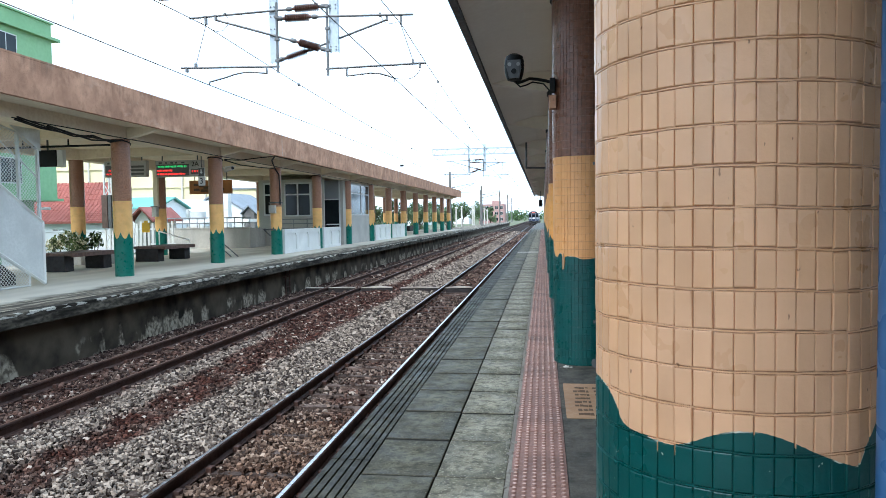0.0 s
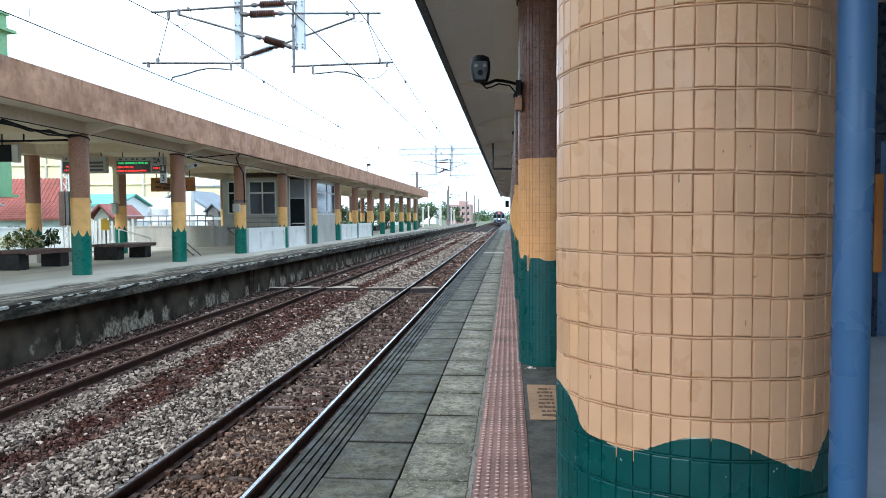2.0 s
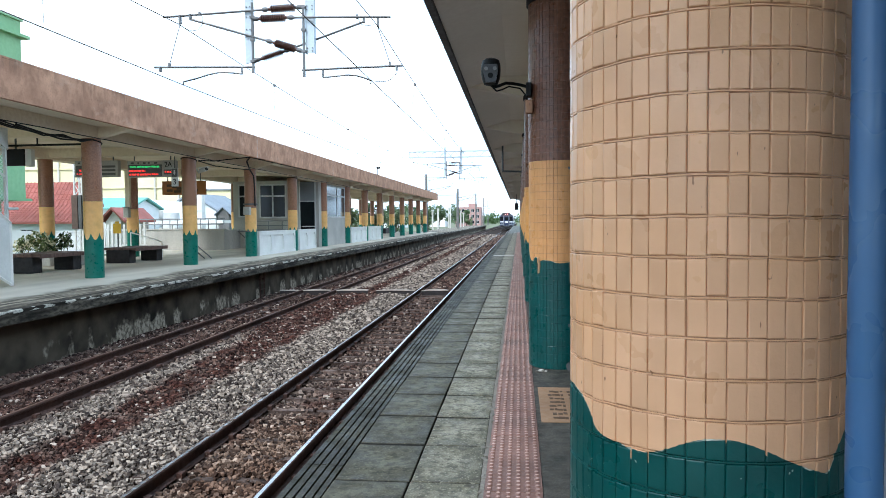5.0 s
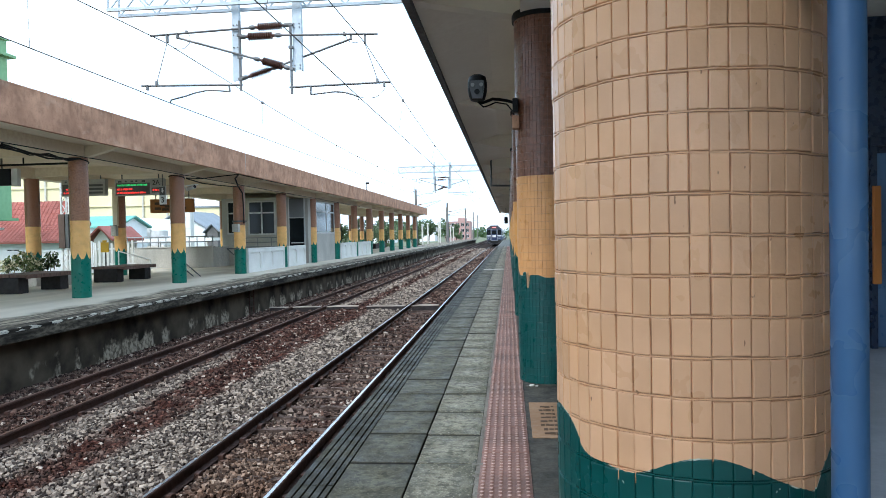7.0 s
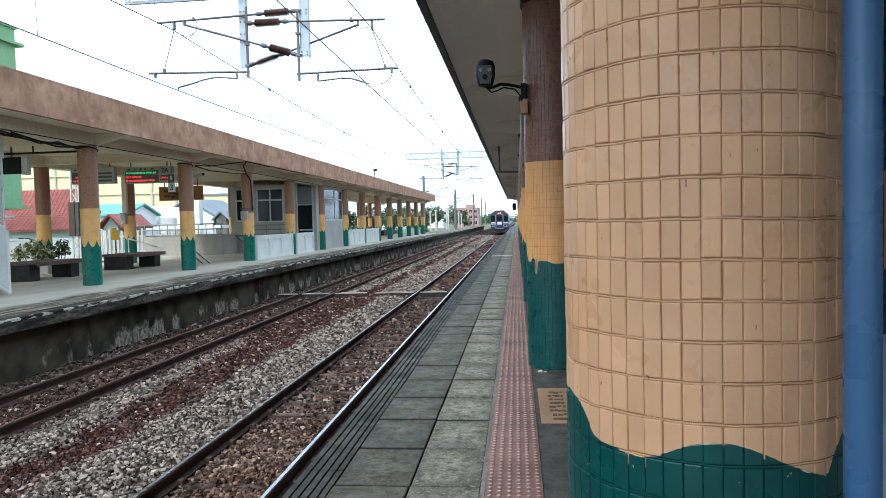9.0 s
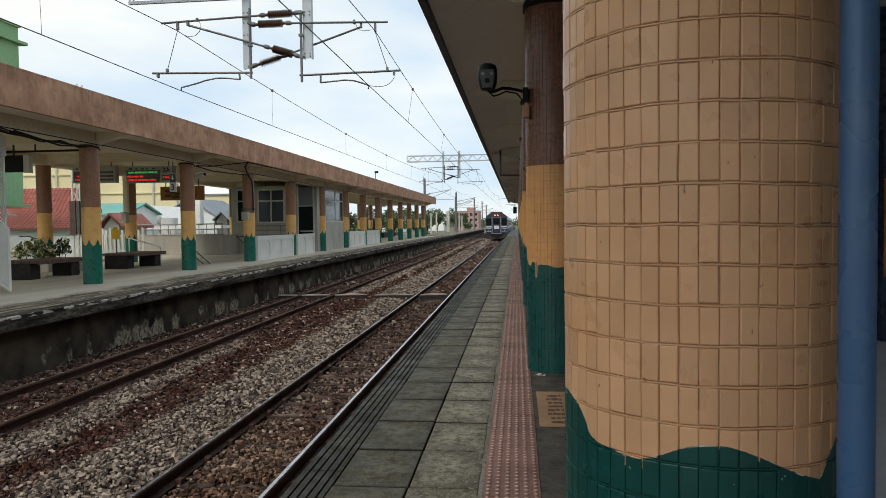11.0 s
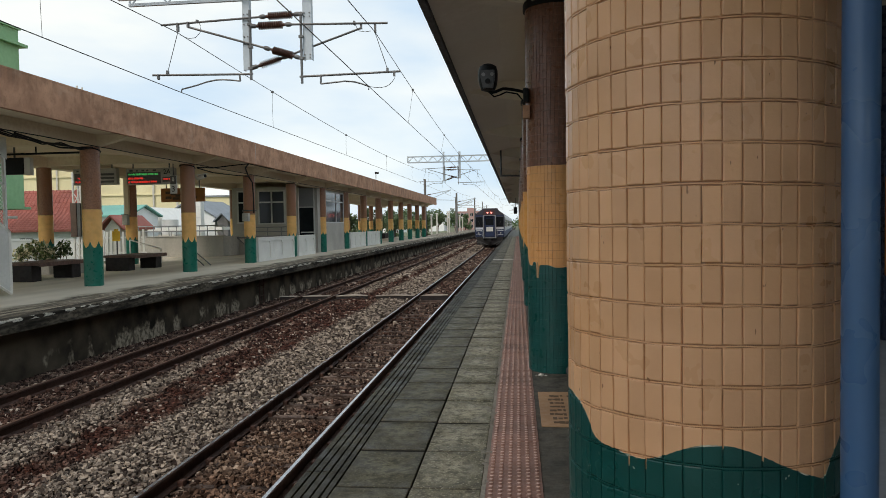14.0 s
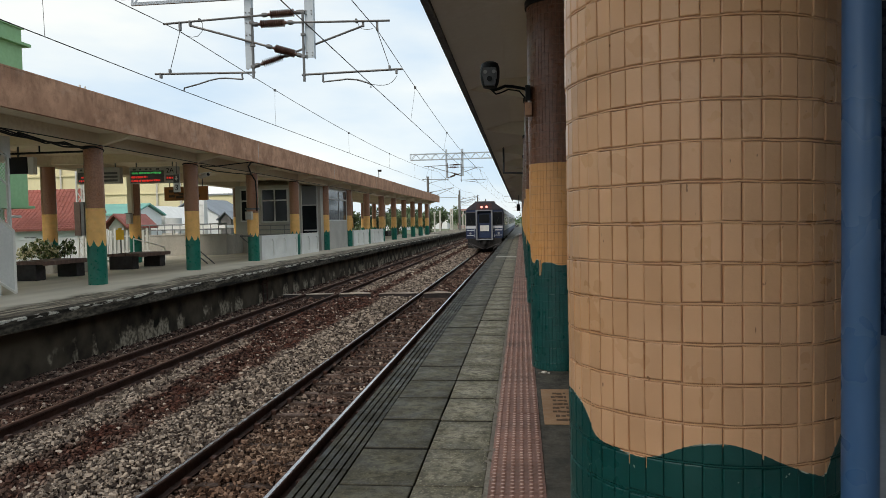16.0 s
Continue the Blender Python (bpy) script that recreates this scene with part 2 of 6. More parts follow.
M_slab = slab_paint("paving_slab", (0.136, 0.126, 0.081), (0.05, 0.0465, 0.029), (0.17, 0.16, 0.105))
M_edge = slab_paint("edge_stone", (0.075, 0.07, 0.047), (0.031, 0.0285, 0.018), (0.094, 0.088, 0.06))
M_slab_light = slab_paint("paving_slab_light", (0.29, 0.27, 0.19), (0.11, 0.102, 0.068), (0.44, 0.415, 0.315))
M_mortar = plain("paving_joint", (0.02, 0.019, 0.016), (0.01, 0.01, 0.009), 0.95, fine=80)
M_tactile = plain("tactile_tile", (0.31, 0.165, 0.128), (0.15, 0.08, 0.062), 0.55, coarse=2.0, fine=70, spread=0.12)
M_floor = plain("platform_concrete", (0.105, 0.092, 0.07), (0.022, 0.02, 0.015), 0.75, coarse=7, fine=90, bump=0.5)
M_floor_bounce = plain("bounce_floor", (0.47, 0.50, 0.55), (0.36, 0.38, 0.42), 0.5, coarse=0.9, fine=30)
# Paler colour for the top faces of the domes.
M_tactile_top = plain("pale_dome_top", (0.68, 0.50, 0.44), (0.42, 0.27, 0.225), 0.5, coarse=4.0, fine=70)
M_tan_tile = plain("worn_yellow_tile", (0.44, 0.27, 0.15), (0.28, 0.16, 0.085), 0.7, fine=60)
M_tan_dark = plain("worn_lettering", (0.11, 0.06, 0.028), None, 0.8)
M_rail_side = plain("rusty_rail", (0.095, 0.042, 0.028), (0.04, 0.018, 0.013), 0.75, 0.2, fine=50)
M_rail_top = plain("polished_rail", (0.60, 0.60, 0.61), (0.42, 0.41, 0.4), 0.22, 1.0, fine=25, bump=0.05)
M_rail_dull = plain("dull_rail_head", (0.20, 0.105, 0.07), (0.11, 0.055, 0.038), 0.5, 0.6, fine=25, bump=0.1)
M_plank = plain("weathered_plank", (0.55, 0.48, 0.42), (0.27, 0.225, 0.19), 0.9, fine=40, spec=0.2)
M_bed = plain("dark_track_dirt", (0.035, 0.022, 0.016), (0.016, 0.009, 0.006), 1.0, coarse=1.5, fine=30, spec=0.1)
M_sleeper = plain("stained_sleeper", (0.19, 0.14, 0.12), (0.028, 0.018, 0.014), 0.95, coarse=5.0, fine=45, bump=0.8, spread=0.35, spec=0.1)
M_steel = plain("galvanised_steel", (0.46, 0.52, 0.56), (0.36, 0.41, 0.45), 0.5, 0.15, fine=20, bump=0.1)
M_tube = plain("dark_steel_tube", (0.17, 0.17, 0.17), (0.1, 0.1, 0.1), 0.5, 0.6, fine=20, bump=0.1)
M_wire = plain("copper_wire", (0.06, 0.055, 0.05), (0.04, 0.035, 0.03), 0.6, 0.5)
M_insulator = plain("brown_porcelain", (0.11, 0.05, 0.034), (0.065, 0.03, 0.022), 0.2)
M_black = plain("black_plastic", (0.010, 0.010, 0.011), (0.006, 0.006, 0.006), 0.5, spec=0.2)
M_white = plain("white_paint", (0.76, 0.76, 0.73), (0.6, 0.6, 0.57), 0.5, fine=20, bump=0.1)
M_cam_face = plain("camera_face", (0.09, 0.09, 0.093), (0.045, 0.045, 0.047), 0.25, fine=20, bump=0.05)
# Pale grey for dark eye lenses: their highlight is put into the colour.
M_eye_glint = plain("eye_glint", (0.32, 0.31, 0.30), (0.2, 0.2, 0.2), 0.1, fine=20, bump=0.02)
M_rail_grey = plain("dull_steel_railing", (0.30, 0.31, 0.32), (0.2, 0.205, 0.21), 0.5, 0.3, fine=20, bump=0.05)
M_panel_white = plain("aged_white_panel", (0.88, 0.87, 0.83), (0.76, 0.75, 0.71), 0.7, fine=20, bump=0.1)
M_blue_pipe = plain("blue_painted_pipe", (0.058, 0.145, 0.30), (0.05, 0.13, 0.27), 0.3, coarse=3, fine=25, bump=0.03, streak=(1, 1, 0.2))
M_blue_metal = plain("blue_sheet_metal", (0.10, 0.20, 0.36), (0.08, 0.15, 0.28), 0.35, fine=50, bump=0.06)
M_orange = plain("orange_trim", (0.62, 0.22, 0.04), (0.5, 0.16, 0.03), 0.5)
M_navy = plain("navy_panel", (0.02, 0.035, 0.075), (0.012, 0.022, 0.05), 0.3)
M_wood = plain("dark_bench_wood", (0.21, 0.125, 0.10), (0.085, 0.045, 0.035), 0.7, coarse=5, fine=50, streak=(1, 6, 1), world=False)
M_bench = plain("bench_block", (0.03, 0.022, 0.022), (0.012, 0.009, 0.009), 0.7, coarse=4, fine=35, world=False)
M_grey_wall = plain("grey_render", (0.66, 0.62, 0.55), (0.52, 0.485, 0.425), 0.85, coarse=0.8, fine=16)
M_parapet = plain("stained_parapet", (0.64, 0.61, 0.55), (0.36, 0.34, 0.30), 0.9, coarse=0.9, fine=14, streak=(1, 1, 0.35))
M_green_wall = plain("green_render", (0.24, 0.44, 0.235), (0.19, 0.36, 0.19), 0.85, coarse=0.4, fine=6)
M_yellow_wall = plain("pale_yellow_render", (0.78, 0.70, 0.44), (0.66, 0.58, 0.36), 0.85, coarse=0.2, fine=4)
M_room_wall = plain("waiting_room_render", (0.57, 0.545, 0.495), (0.41, 0.39, 0.35), 0.85, coarse=0.8, fine=16)
M_white_wall = plain("white_render", (0.84, 0.85, 0.84), (0.72, 0.74, 0.74), 0.85, coarse=0.3, fine=4)
M_red_roof = plain("red_roof_tile", (0.44, 0.13, 0.10), (0.28, 0.085, 0.065), 0.75, coarse=0.6, fine=8)
M_teal_roof = plain("teal_sheet_roof", (0.16, 0.42, 0.35), (0.12, 0.33, 0.28), 0.6, coarse=0.6)
M_grey_roof = plain("grey_sheet_roof", (0.24, 0.27, 0.30), (0.17, 0.19, 0.21), 0.6, coarse=0.6)
# Brick red paled to pinkish grey, the haze being part of the colour.
M_brick_hazed = plain("hazed_brick", (0.42, 0.26, 0.23), (0.33, 0.20, 0.18), 0.85, coarse=0.2, fine=3)
M_earth = plain("earth", (0.16, 0.16, 0.095), (0.10, 0.12, 0.055), 0.95, coarse=0.05, fine=2)
M_leaf = plain("leaf", (0.075, 0.135, 0.035), (0.035, 0.075, 0.02), 0.6, coarse=1.2, fine=9)
# Paler leaf green, with distance haze and sky glare put into the colour.
M_leaf_hazed = plain("hazed_leaf", (0.13, 0.185, 0.085), (0.065, 0.105, 0.045), 0.6, coarse=1.2, fine=9)


def mixed_leaves(name, dark, mid, pale, share):
    """Leaves that differ one by one, a share of them with cream margins."""
    m = Nodes(name, 0.55, 0.0, 0.4)
    isl = m.tree.nodes.new("ShaderNodeNewGeometry").outputs["Random Per Island"]
    col = m.mix(m.band(isl, 0.0, 1 - share), dark, mid)
    col = m.mix(m.band(isl, 1 - share, 1 - share + 0.04), col, pale)
    grain = m.noise(m.where(True), 40.0, 2)
    col = m.mix(m.band(grain, 0.4, 0.65, 0.0, 0.4), col, dark)
    return m.done(col, grain, 0.2)


M_shrub_pale = mixed_leaves("variegated_leaf", (0.045, 0.075, 0.02), (0.2, 0.25, 0.08), (0.78, 0.72, 0.50), 0.45)
M_shrub_dark = mixed_leaves("loose_green_leaf", (0.02, 0.045, 0.012), (0.09, 0.15, 0.045), (0.42, 0.43, 0.27), 0.2)
M_door_panel = plain("grey_door_panel", (0.30, 0.32, 0.325), (0.24, 0.255, 0.26), 0.5, coarse=0.8, fine=10, bump=0.05)
M_bark = plain("bark", (0.12, 0.085, 0.06), (0.06, 0.045, 0.03), 0.9)
M_glass = plain("window_glass", (0.022, 0.028, 0.03), (0.012, 0.016, 0.018), 0.1, fine=1.0, bump=0.01, spec=0.25)
# Lighter teal than the other panes: reflected sky is put into the base colour.
M_glass_sky = plain("sky_tinted_glass", (0.06, 0.085, 0.09), (0.04, 0.055, 0.06), 0.08, fine=1.0, bump=0.01, spec=0.8)
M_alu = plain("aluminium_frame", (0.70, 0.70, 0.69), (0.56, 0.56, 0.55), 0.45, 0.1, fine=20, bump=0.05)
M_led_case = plain("sign_case", (0.13, 0.125, 0.12), (0.08, 0.078, 0.075), 0.5)
M_sign_grey = plain("grey_sign_paint", (0.50, 0.48, 0.44), (0.36, 0.345, 0.31), 0.6, fine=20, bump=0.1)
M_led_red = glowing("red_led", (1.0, 0.05, 0.04), 0.42)
M_led_green = glowing("green_led", (0.08, 0.9, 0.25), 0.2)
M_sign_orange = plain("orange_sign_board", (0.46, 0.17, 0.03), (0.27, 0.09, 0.02), 0.6)
M_brown_box = plain("brown_cabinet", (0.13, 0.085, 0.065), (0.07, 0.045, 0.035), 0.7)
M_yellow = plain("yellow_plate", (0.80, 0.47, 0.02), (0.68, 0.38, 0.02), 0.5)
M_train_blue = plain("train_blue", (0.011, 0.03, 0.088), (0.007, 0.019, 0.06), 0.6, coarse=1.2, fine=20, bump=0.05, world=False)
M_train_side = plain("train_side_grey", (0.28, 0.29, 0.30), (0.21, 0.22, 0.225), 0.4, coarse=1.2, fine=10, bump=0.05, world=False)
M_train_dark = plain("train_underframe", (0.022, 0.02, 0.02), (0.012, 0.012, 0.012), 0.8, world=False)
M_crumb = plain("mortar_crumb", (0.26, 0.245, 0.21), (0.15, 0.14, 0.12), 0.95, fine=60, spec=0.2)
M_pole = plain("dark_concrete_pole", (0.17, 0.165, 0.155), (0.11, 0.105, 0.1), 0.9, fine=20)
M_train_brow_tint = plain("train_brow_lamp_tint", (0.07, 0.028, 0.03), (0.045, 0.02, 0.022), 0.5, world=False)
M_train_hood = plain("train_hood", (0.045, 0.04, 0.055), (0.025, 0.022, 0.03), 0.6, world=False)
M_train_roof = plain("train_roof", (0.10, 0.095, 0.10), (0.07, 0.065, 0.07), 0.7, world=False)
M_train_glass = plain("train_dark_glass", (0.012, 0.014, 0.016), (0.007, 0.008, 0.01), 0.2, fine=1.0, bump=0.01, spec=0.12, world=False)
M_train_lamp = glowing("train_headlamp", (1.0, 0.20, 0.17), 3.2)
M_train_frame = plain("train_gangway_grey", (0.25, 0.265, 0.29), (0.17, 0.18, 0.20), 0.5, world=False)
M_train_white = plain("train_white_band", (0.62, 0.65, 0.70), (0.5, 0.52, 0.56), 0.5, world=False)


def ballast_paint():
    """Track stone: grey and buff pieces, with rust brown under the trains and a dark oily strip between the two tracks."""
    m = Nodes("ballast_stone", 0.95, 0.0, 0.15)
    v = m.where(True)
    g = m.tree.nodes.new("ShaderNodeNewGeometry")
    isl = g.outputs["Random Per Island"]
    x, y, z = m.split(v)
    wob = m.math("MULTIPLY", m.math("SUBTRACT", m.noise(v, 1.5, 4), 0.5), 0.75)
    xs = m.math("ADD", x, wob)
    isl = m.math("POWER", isl, 1.6)
    grey = m.mix(m.band(isl, 0, 1), (0.036, 0.027, 0.024), (0.465, 0.385, 0.315))
    rust = m.mix(m.band(isl, 0, 1), (0.013, 0.0045, 0.0035), (0.12, 0.043, 0.03))
    rust = m.mix(m.band(m.tree.nodes.new("ShaderNodeNewGeometry").outputs["Random Per Island"], 0.955, 0.965), rust, (0.40, 0.33, 0.28))
    beyond = m.band(y, 22.0, 24.5)
    left = m.math("ADD", m.math("ADD", m.band(y, 9.0, 13.0, -5.3, -5.7), m.band(y, 13.5, 16.0, 0.0, -0.6)), m.math("MULTIPLY", beyond, 0.95))
    right = m.math("ADD", m.math("MULTIPLY", beyond, -0.28), -4.57)
    strip = m.math("MULTIPLY", m.math("MULTIPLY", m.band(m.math("SUBTRACT", xs, left), -0.12, 0.12), m.band(m.math("SUBTRACT", xs, right), 0.10, -0.10)), 0.97)
    near = m.math("MULTIPLY", m.band(m.math("ABSOLUTE", m.math("ADD", xs, 2.78)), 0.5, 0.7, 1, 0), m.math("MAXIMUM", m.band(m.noise(v, 1.3, 3), 0.35, 0.6, 0.45, 0.9), m.band(y, 9.0, 13.0, 0.0, 0.72)))
    far = m.math("MULTIPLY", m.band(m.math("ABSOLUTE", m.math("ADD", xs, 6.75)), 0.6, 0.85, 1, 0), 0.85)
    side = m.band(xs, -7.5, -7.9, 0, 0.8)
    rusty = m.math("MAXIMUM", m.math("MAXIMUM", strip, side), m.math("MAXIMUM", near, far), True)
    col = m.mix(m.math("MULTIPLY", rusty, m.band(m.noise(v, 3.0, 3), 0.25, 0.6, 0.6, 1.0)), grey, rust)
    fines = m.math("MULTIPLY", m.band(m.math("ABSOLUTE", m.math("ADD", xs, 2.78)), 0.3, 0.55, 1, 0), m.band(y, 7.4, 9.0, 0.42, 0.0))
    col = m.mix(fines, col, m.mix(isl, (0.07, 0.04, 0.026), (0.38, 0.235, 0.15)))
    return m.done(col, m.noise(v, 70, 3), 0.4, depth=0.006)


M_ballast = ballast_paint()


def lip_paint():
    """Platform edge: dark weathered concrete with the remains of a white line along the top arris."""
    m = Nodes("worn_platform_edge", 0.95, 0.0, 0.2)
    v = m.where(True)
    x, y, z = m.split(v)
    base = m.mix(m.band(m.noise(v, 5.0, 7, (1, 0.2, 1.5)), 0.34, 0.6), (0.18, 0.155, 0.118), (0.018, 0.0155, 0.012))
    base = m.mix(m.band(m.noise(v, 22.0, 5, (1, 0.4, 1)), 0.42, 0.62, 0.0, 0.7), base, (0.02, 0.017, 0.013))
    line = m.math("MULTIPLY", m.band(z, -0.06, -0.05), m.band(x, -8.12, -8.10))
    flecks = m.math("MULTIPLY", m.band(m.noise(v, 9.0, 8, (1, 0.35, 1.6)), 0.49, 0.535), m.band(m.noise(v, 30.0, 4), 0.3, 0.5, 0.3, 1.0))
    col = m.mix(m.math("MULTIPLY", line, flecks), base, (0.60, 0.57, 0.50))
    return m.done(col, m.noise(v, 30, 3), 0.4)


def wall_paint():
    """Platform wall: dark damp concrete with pale lime runs."""
    m = Nodes("damp_platform_wall", 0.95, 0.0, 0.15)
    v = m.where(True)
    base = m.mix(m.band(m.noise(v, 1.6, 6), 0.35, 0.7), (0.12, 0.097, 0.071), (0.019, 0.0155, 0.012))
    runs = m.math("MULTIPLY", m.band(m.noise(v, 1.6, 7, (1, 1, 0.6)), 0.50, 0.56), m.band(m.math("ADD", m.split(v)[2], m.math("MULTIPLY", m.noise(v, 6.0, 4), 0.35)), -0.5, -0.66))
    col = m.mix(m.math("MULTIPLY", runs, 0.85), base, m.mix(m.band(m.noise(v, 11.0, 5), 0.42, 0.62), (0.52, 0.45, 0.35), (0.15, 0.125, 0.092)))
    return m.done(col, m.noise(v, 25, 3), 0.4)


M_lip, M_wall = lip_paint(), wall_paint()


def rain_streaked_floor():
    """Opposite platform floor: dry grey under the roof, dark long streaks in the strip that the rain reaches."""
    m = Nodes("far_platform_floor", 0.9, 0.0, 0.2)
    v = m.where(True)
    x, y, z = m.split(v)
    dry = m.mix(m.band(m.noise(v, 0.7, 4, (1, 0.3, 1)), 0.35, 0.68), (0.70, 0.63, 0.52), (0.46, 0.405, 0.325))
    wet = m.mix(m.band(m.noise(v, 8.0, 7, (1.0, 0.1, 1.0)), 0.34, 0.6), (0.42, 0.365, 0.28), (0.075, 0.063, 0.048))
    wet = m.mix(m.band(m.noise(v, 9.0, 7, (1.0, 0.4, 1.0)), 0.42, 0.64, 0.0, 0.7), wet, (0.05, 0.043, 0.033))
    edge = m.math("ADD", x, m.math("MULTIPLY", m.math("SUBTRACT", m.noise(v, 1.1, 5), 0.5), 1.2))
    col = m.mix(m.math("MAXIMUM", m.band(edge, -9.55, -9.2), m.band(y, 79.0, 82.0)), dry, wet)
    return m.done(col, m.noise(v, 16, 4), 0.35)


M_rain_floor = rain_streaked_floor()

# ---- building blocks ----
def thing(name, label, category, at=(0, 0, 0), group="", kind="", turn=0.0):
    ob = new(name)
    ob.empty_display_size = 0.2
    ob.matrix_basis = pose(*at, 0, 0, turn)
    return tagged(ob, label, category, group, kind)


def mesh_from(name, bm, material, smooth=False):
    me = bpy.data.meshes.new(name)
    bmesh.ops.recalc_face_normals(bm, faces=bm.faces)
    bm.to_mesh(me)
    bm.free()
    me.materials.append(material)
    if smooth:
        me.shade_smooth()
        me.set_sharp_from_angle(angle=radians(40))
    return me


def part(name, bm, material, parent, label="", smooth=False, at=None):
    ob = new(name, mesh_from(name, bm, material, smooth))
    ob.parent = parent
    if at:
        ob.location = at
    return tagged(ob, label)


def solid(name, bm, material, label, category, kind="", smooth=False, group="", at=(0, 0, 0)):
    ob = new(name, mesh_from(name, bm, material, smooth))
    ob.location = at
    return tagged(ob, label, category, group, kind)


def box(bm, x0, x1, y0, y1, z0, z1, bevel=0.0):
    r = bmesh.ops.create_cube(bm, size=1.0, matrix=Matrix.Translation(((x0 + x1) / 2, (y0 + y1) / 2, (z0 + z1) / 2)) @ Matrix.Diagonal((x1 - x0, y1 - y0, z1 - z0, 1)))
    if bevel:
        edges = list({e for v in r["verts"] for e in v.link_edges})
        bmesh.ops.bevel(bm, geom=edges, offset=bevel, segments=2, affect="EDGES", profile=0.6)
    return bm


def boxed(*dims, bevel=0.0):
    return box(bmesh.new(), *dims, bevel=bevel)


def rod(bm, p, q, r, seg=8, r2=None):
    p, q = Vector(p), Vector(q)
    d = q - p
    m = Matrix.Translation((p + q) / 2) @ d.to_track_quat("Z", "Y").to_matrix().to_4x4()
    bmesh.ops.create_cone(bm, cap_ends=True, segments=seg, radius1=r, radius2=r if r2 is None else r2, depth=d.length, matrix=m)
    return bm


def run(bm, pts, r, seg=6):
    """A tube along a line of points."""
    pts = [Vector(p) for p in pts]
    rings = []
    for i, p in enumerate(pts):
        d = (pts[min(i + 1, len(pts) - 1)] - pts[max(i - 1, 0)]).normalized()
        q = d.to_track_quat("Z", "Y")
        rings.append([bm.verts.new(p + q @ Vector((math.cos(a) * r, math.sin(a) * r, 0))) for a in (math.tau * k / seg for k in range(seg))])
    for a, b in zip(rings, rings[1:]):
        for k in range(seg):
            bm.faces.new((a[k], a[(k + 1) % seg], b[(k + 1) % seg], b[k]))
    bm.faces.new(rings[0])
    bm.faces.new(rings[-1])
    return bm


def lathe(bm, profile, p, q, seg=12):
    """Turns (along, radius) pairs about the line from p towards q."""
    p, q = Vector(p), Vector(q)
    d = (q - p).normalized()
    t = d.to_track_quat("Z", "Y")
    rings = [[bm.verts.new(p + d * s + t @ Vector((math.cos(a) * r, math.sin(a) * r, 0))) for a in (math.tau * k / seg for k in range(seg))] for s, r in profile]
    for a, b in zip(rings, rings[1:]):
        for k in range(seg):
            bm.faces.new((a[k], a[(k + 1) % seg], b[(k + 1) % seg], b[k]))
    bm.faces.new(rings[0])
    bm.faces.new(rings[-1])
    return bm


def extrude(bm, outline, y0, y1, axis="y"):
    """A prism: the outline's (a, b) pairs are x, z along y, or y, z along x."""
    place = (lambda a, b, s: (a, s, b)) if axis == "y" else (lambda a, b, s: (s, a, b))
    f = [bm.verts.new(place(a, b, y0)) for a, b in outline]
    g = [bm.verts.new(place(a, b, y1)) for a, b in outline]
    n = len(outline)
    for i in range(n):
        bm.faces.new((f[i], f[(i + 1) % n], g[(i + 1) % n], g[i]))
    bm.faces.new(f)
    bm.faces.new(g)
    return bm


def child_piece(name, mesh, parent, m):
    ob = new(name, mesh)
    ob.parent = parent
    ob.matrix_basis = m
    return ob


def mesh_of(name, verts, faces, material):
    me = bpy.data.meshes.new(name)
    me.from_pydata(verts, [], faces)
    me.materials.append(material)
    me.update()
    return me


# ---- the ground, the track bed and the two platforms ----
RAIL = -0.93
BED = -1.10
NEAR_TRACK, FAR_TRACK = -2.78, -6.76
HALF_GAUGE = 0.567
NEAR_EDGE, FAR_EDGE = -1.23, -8.08
COLUMN_R, NEAR_R = 0.265, 0.274
SPACING = 5.17

solid("ground", boxed(-1800, 1800, -400, 3000, -1.6, -1.42), M_earth, "dull green and brown flat ground reaching the horizon", "ground", "structure")


def track_bed():
    rng = np.random.default_rng(4)
    ys = np.concatenate([np.arange(-6, 40, 0.25), np.arange(40, 420, 4.0)])
    xs = np.linspace(-8.6, -1.15, 42)
    verts, faces = [], []
    for y in ys:
        for x in xs:
            ridge = 0.05 * math.exp(-((x + 4.3) / 0.35) ** 2) + 0.05 * math.exp(-((x + 5.5) / 0.3) ** 2)
            dip = 0.075 * (abs(x - NEAR_TRACK) < 0.62) * (8.2 < y < 22.5) + 0.04 * (abs(x - FAR_TRACK) < 0.62) * (17.0 < y < 60.0)
            verts.append((x, y, BED + ridge + rng.normal(0, 0.006) - 0.02 - dip))
    w = len(xs)
    for i in range(len(ys) - 1):
        for j in range(w - 1):
            a = i * w + j
            faces.append((a, a + 1, a + w + 1, a + w))
    ob = new("track_bed", mesh_of("track_bed", verts, faces, M_ballast))
    ob.data.materials[0] = M_bed
    tagged(ob, "rust-stained dark ballast bed under the two railway tracks", "track bed", kind="structure")


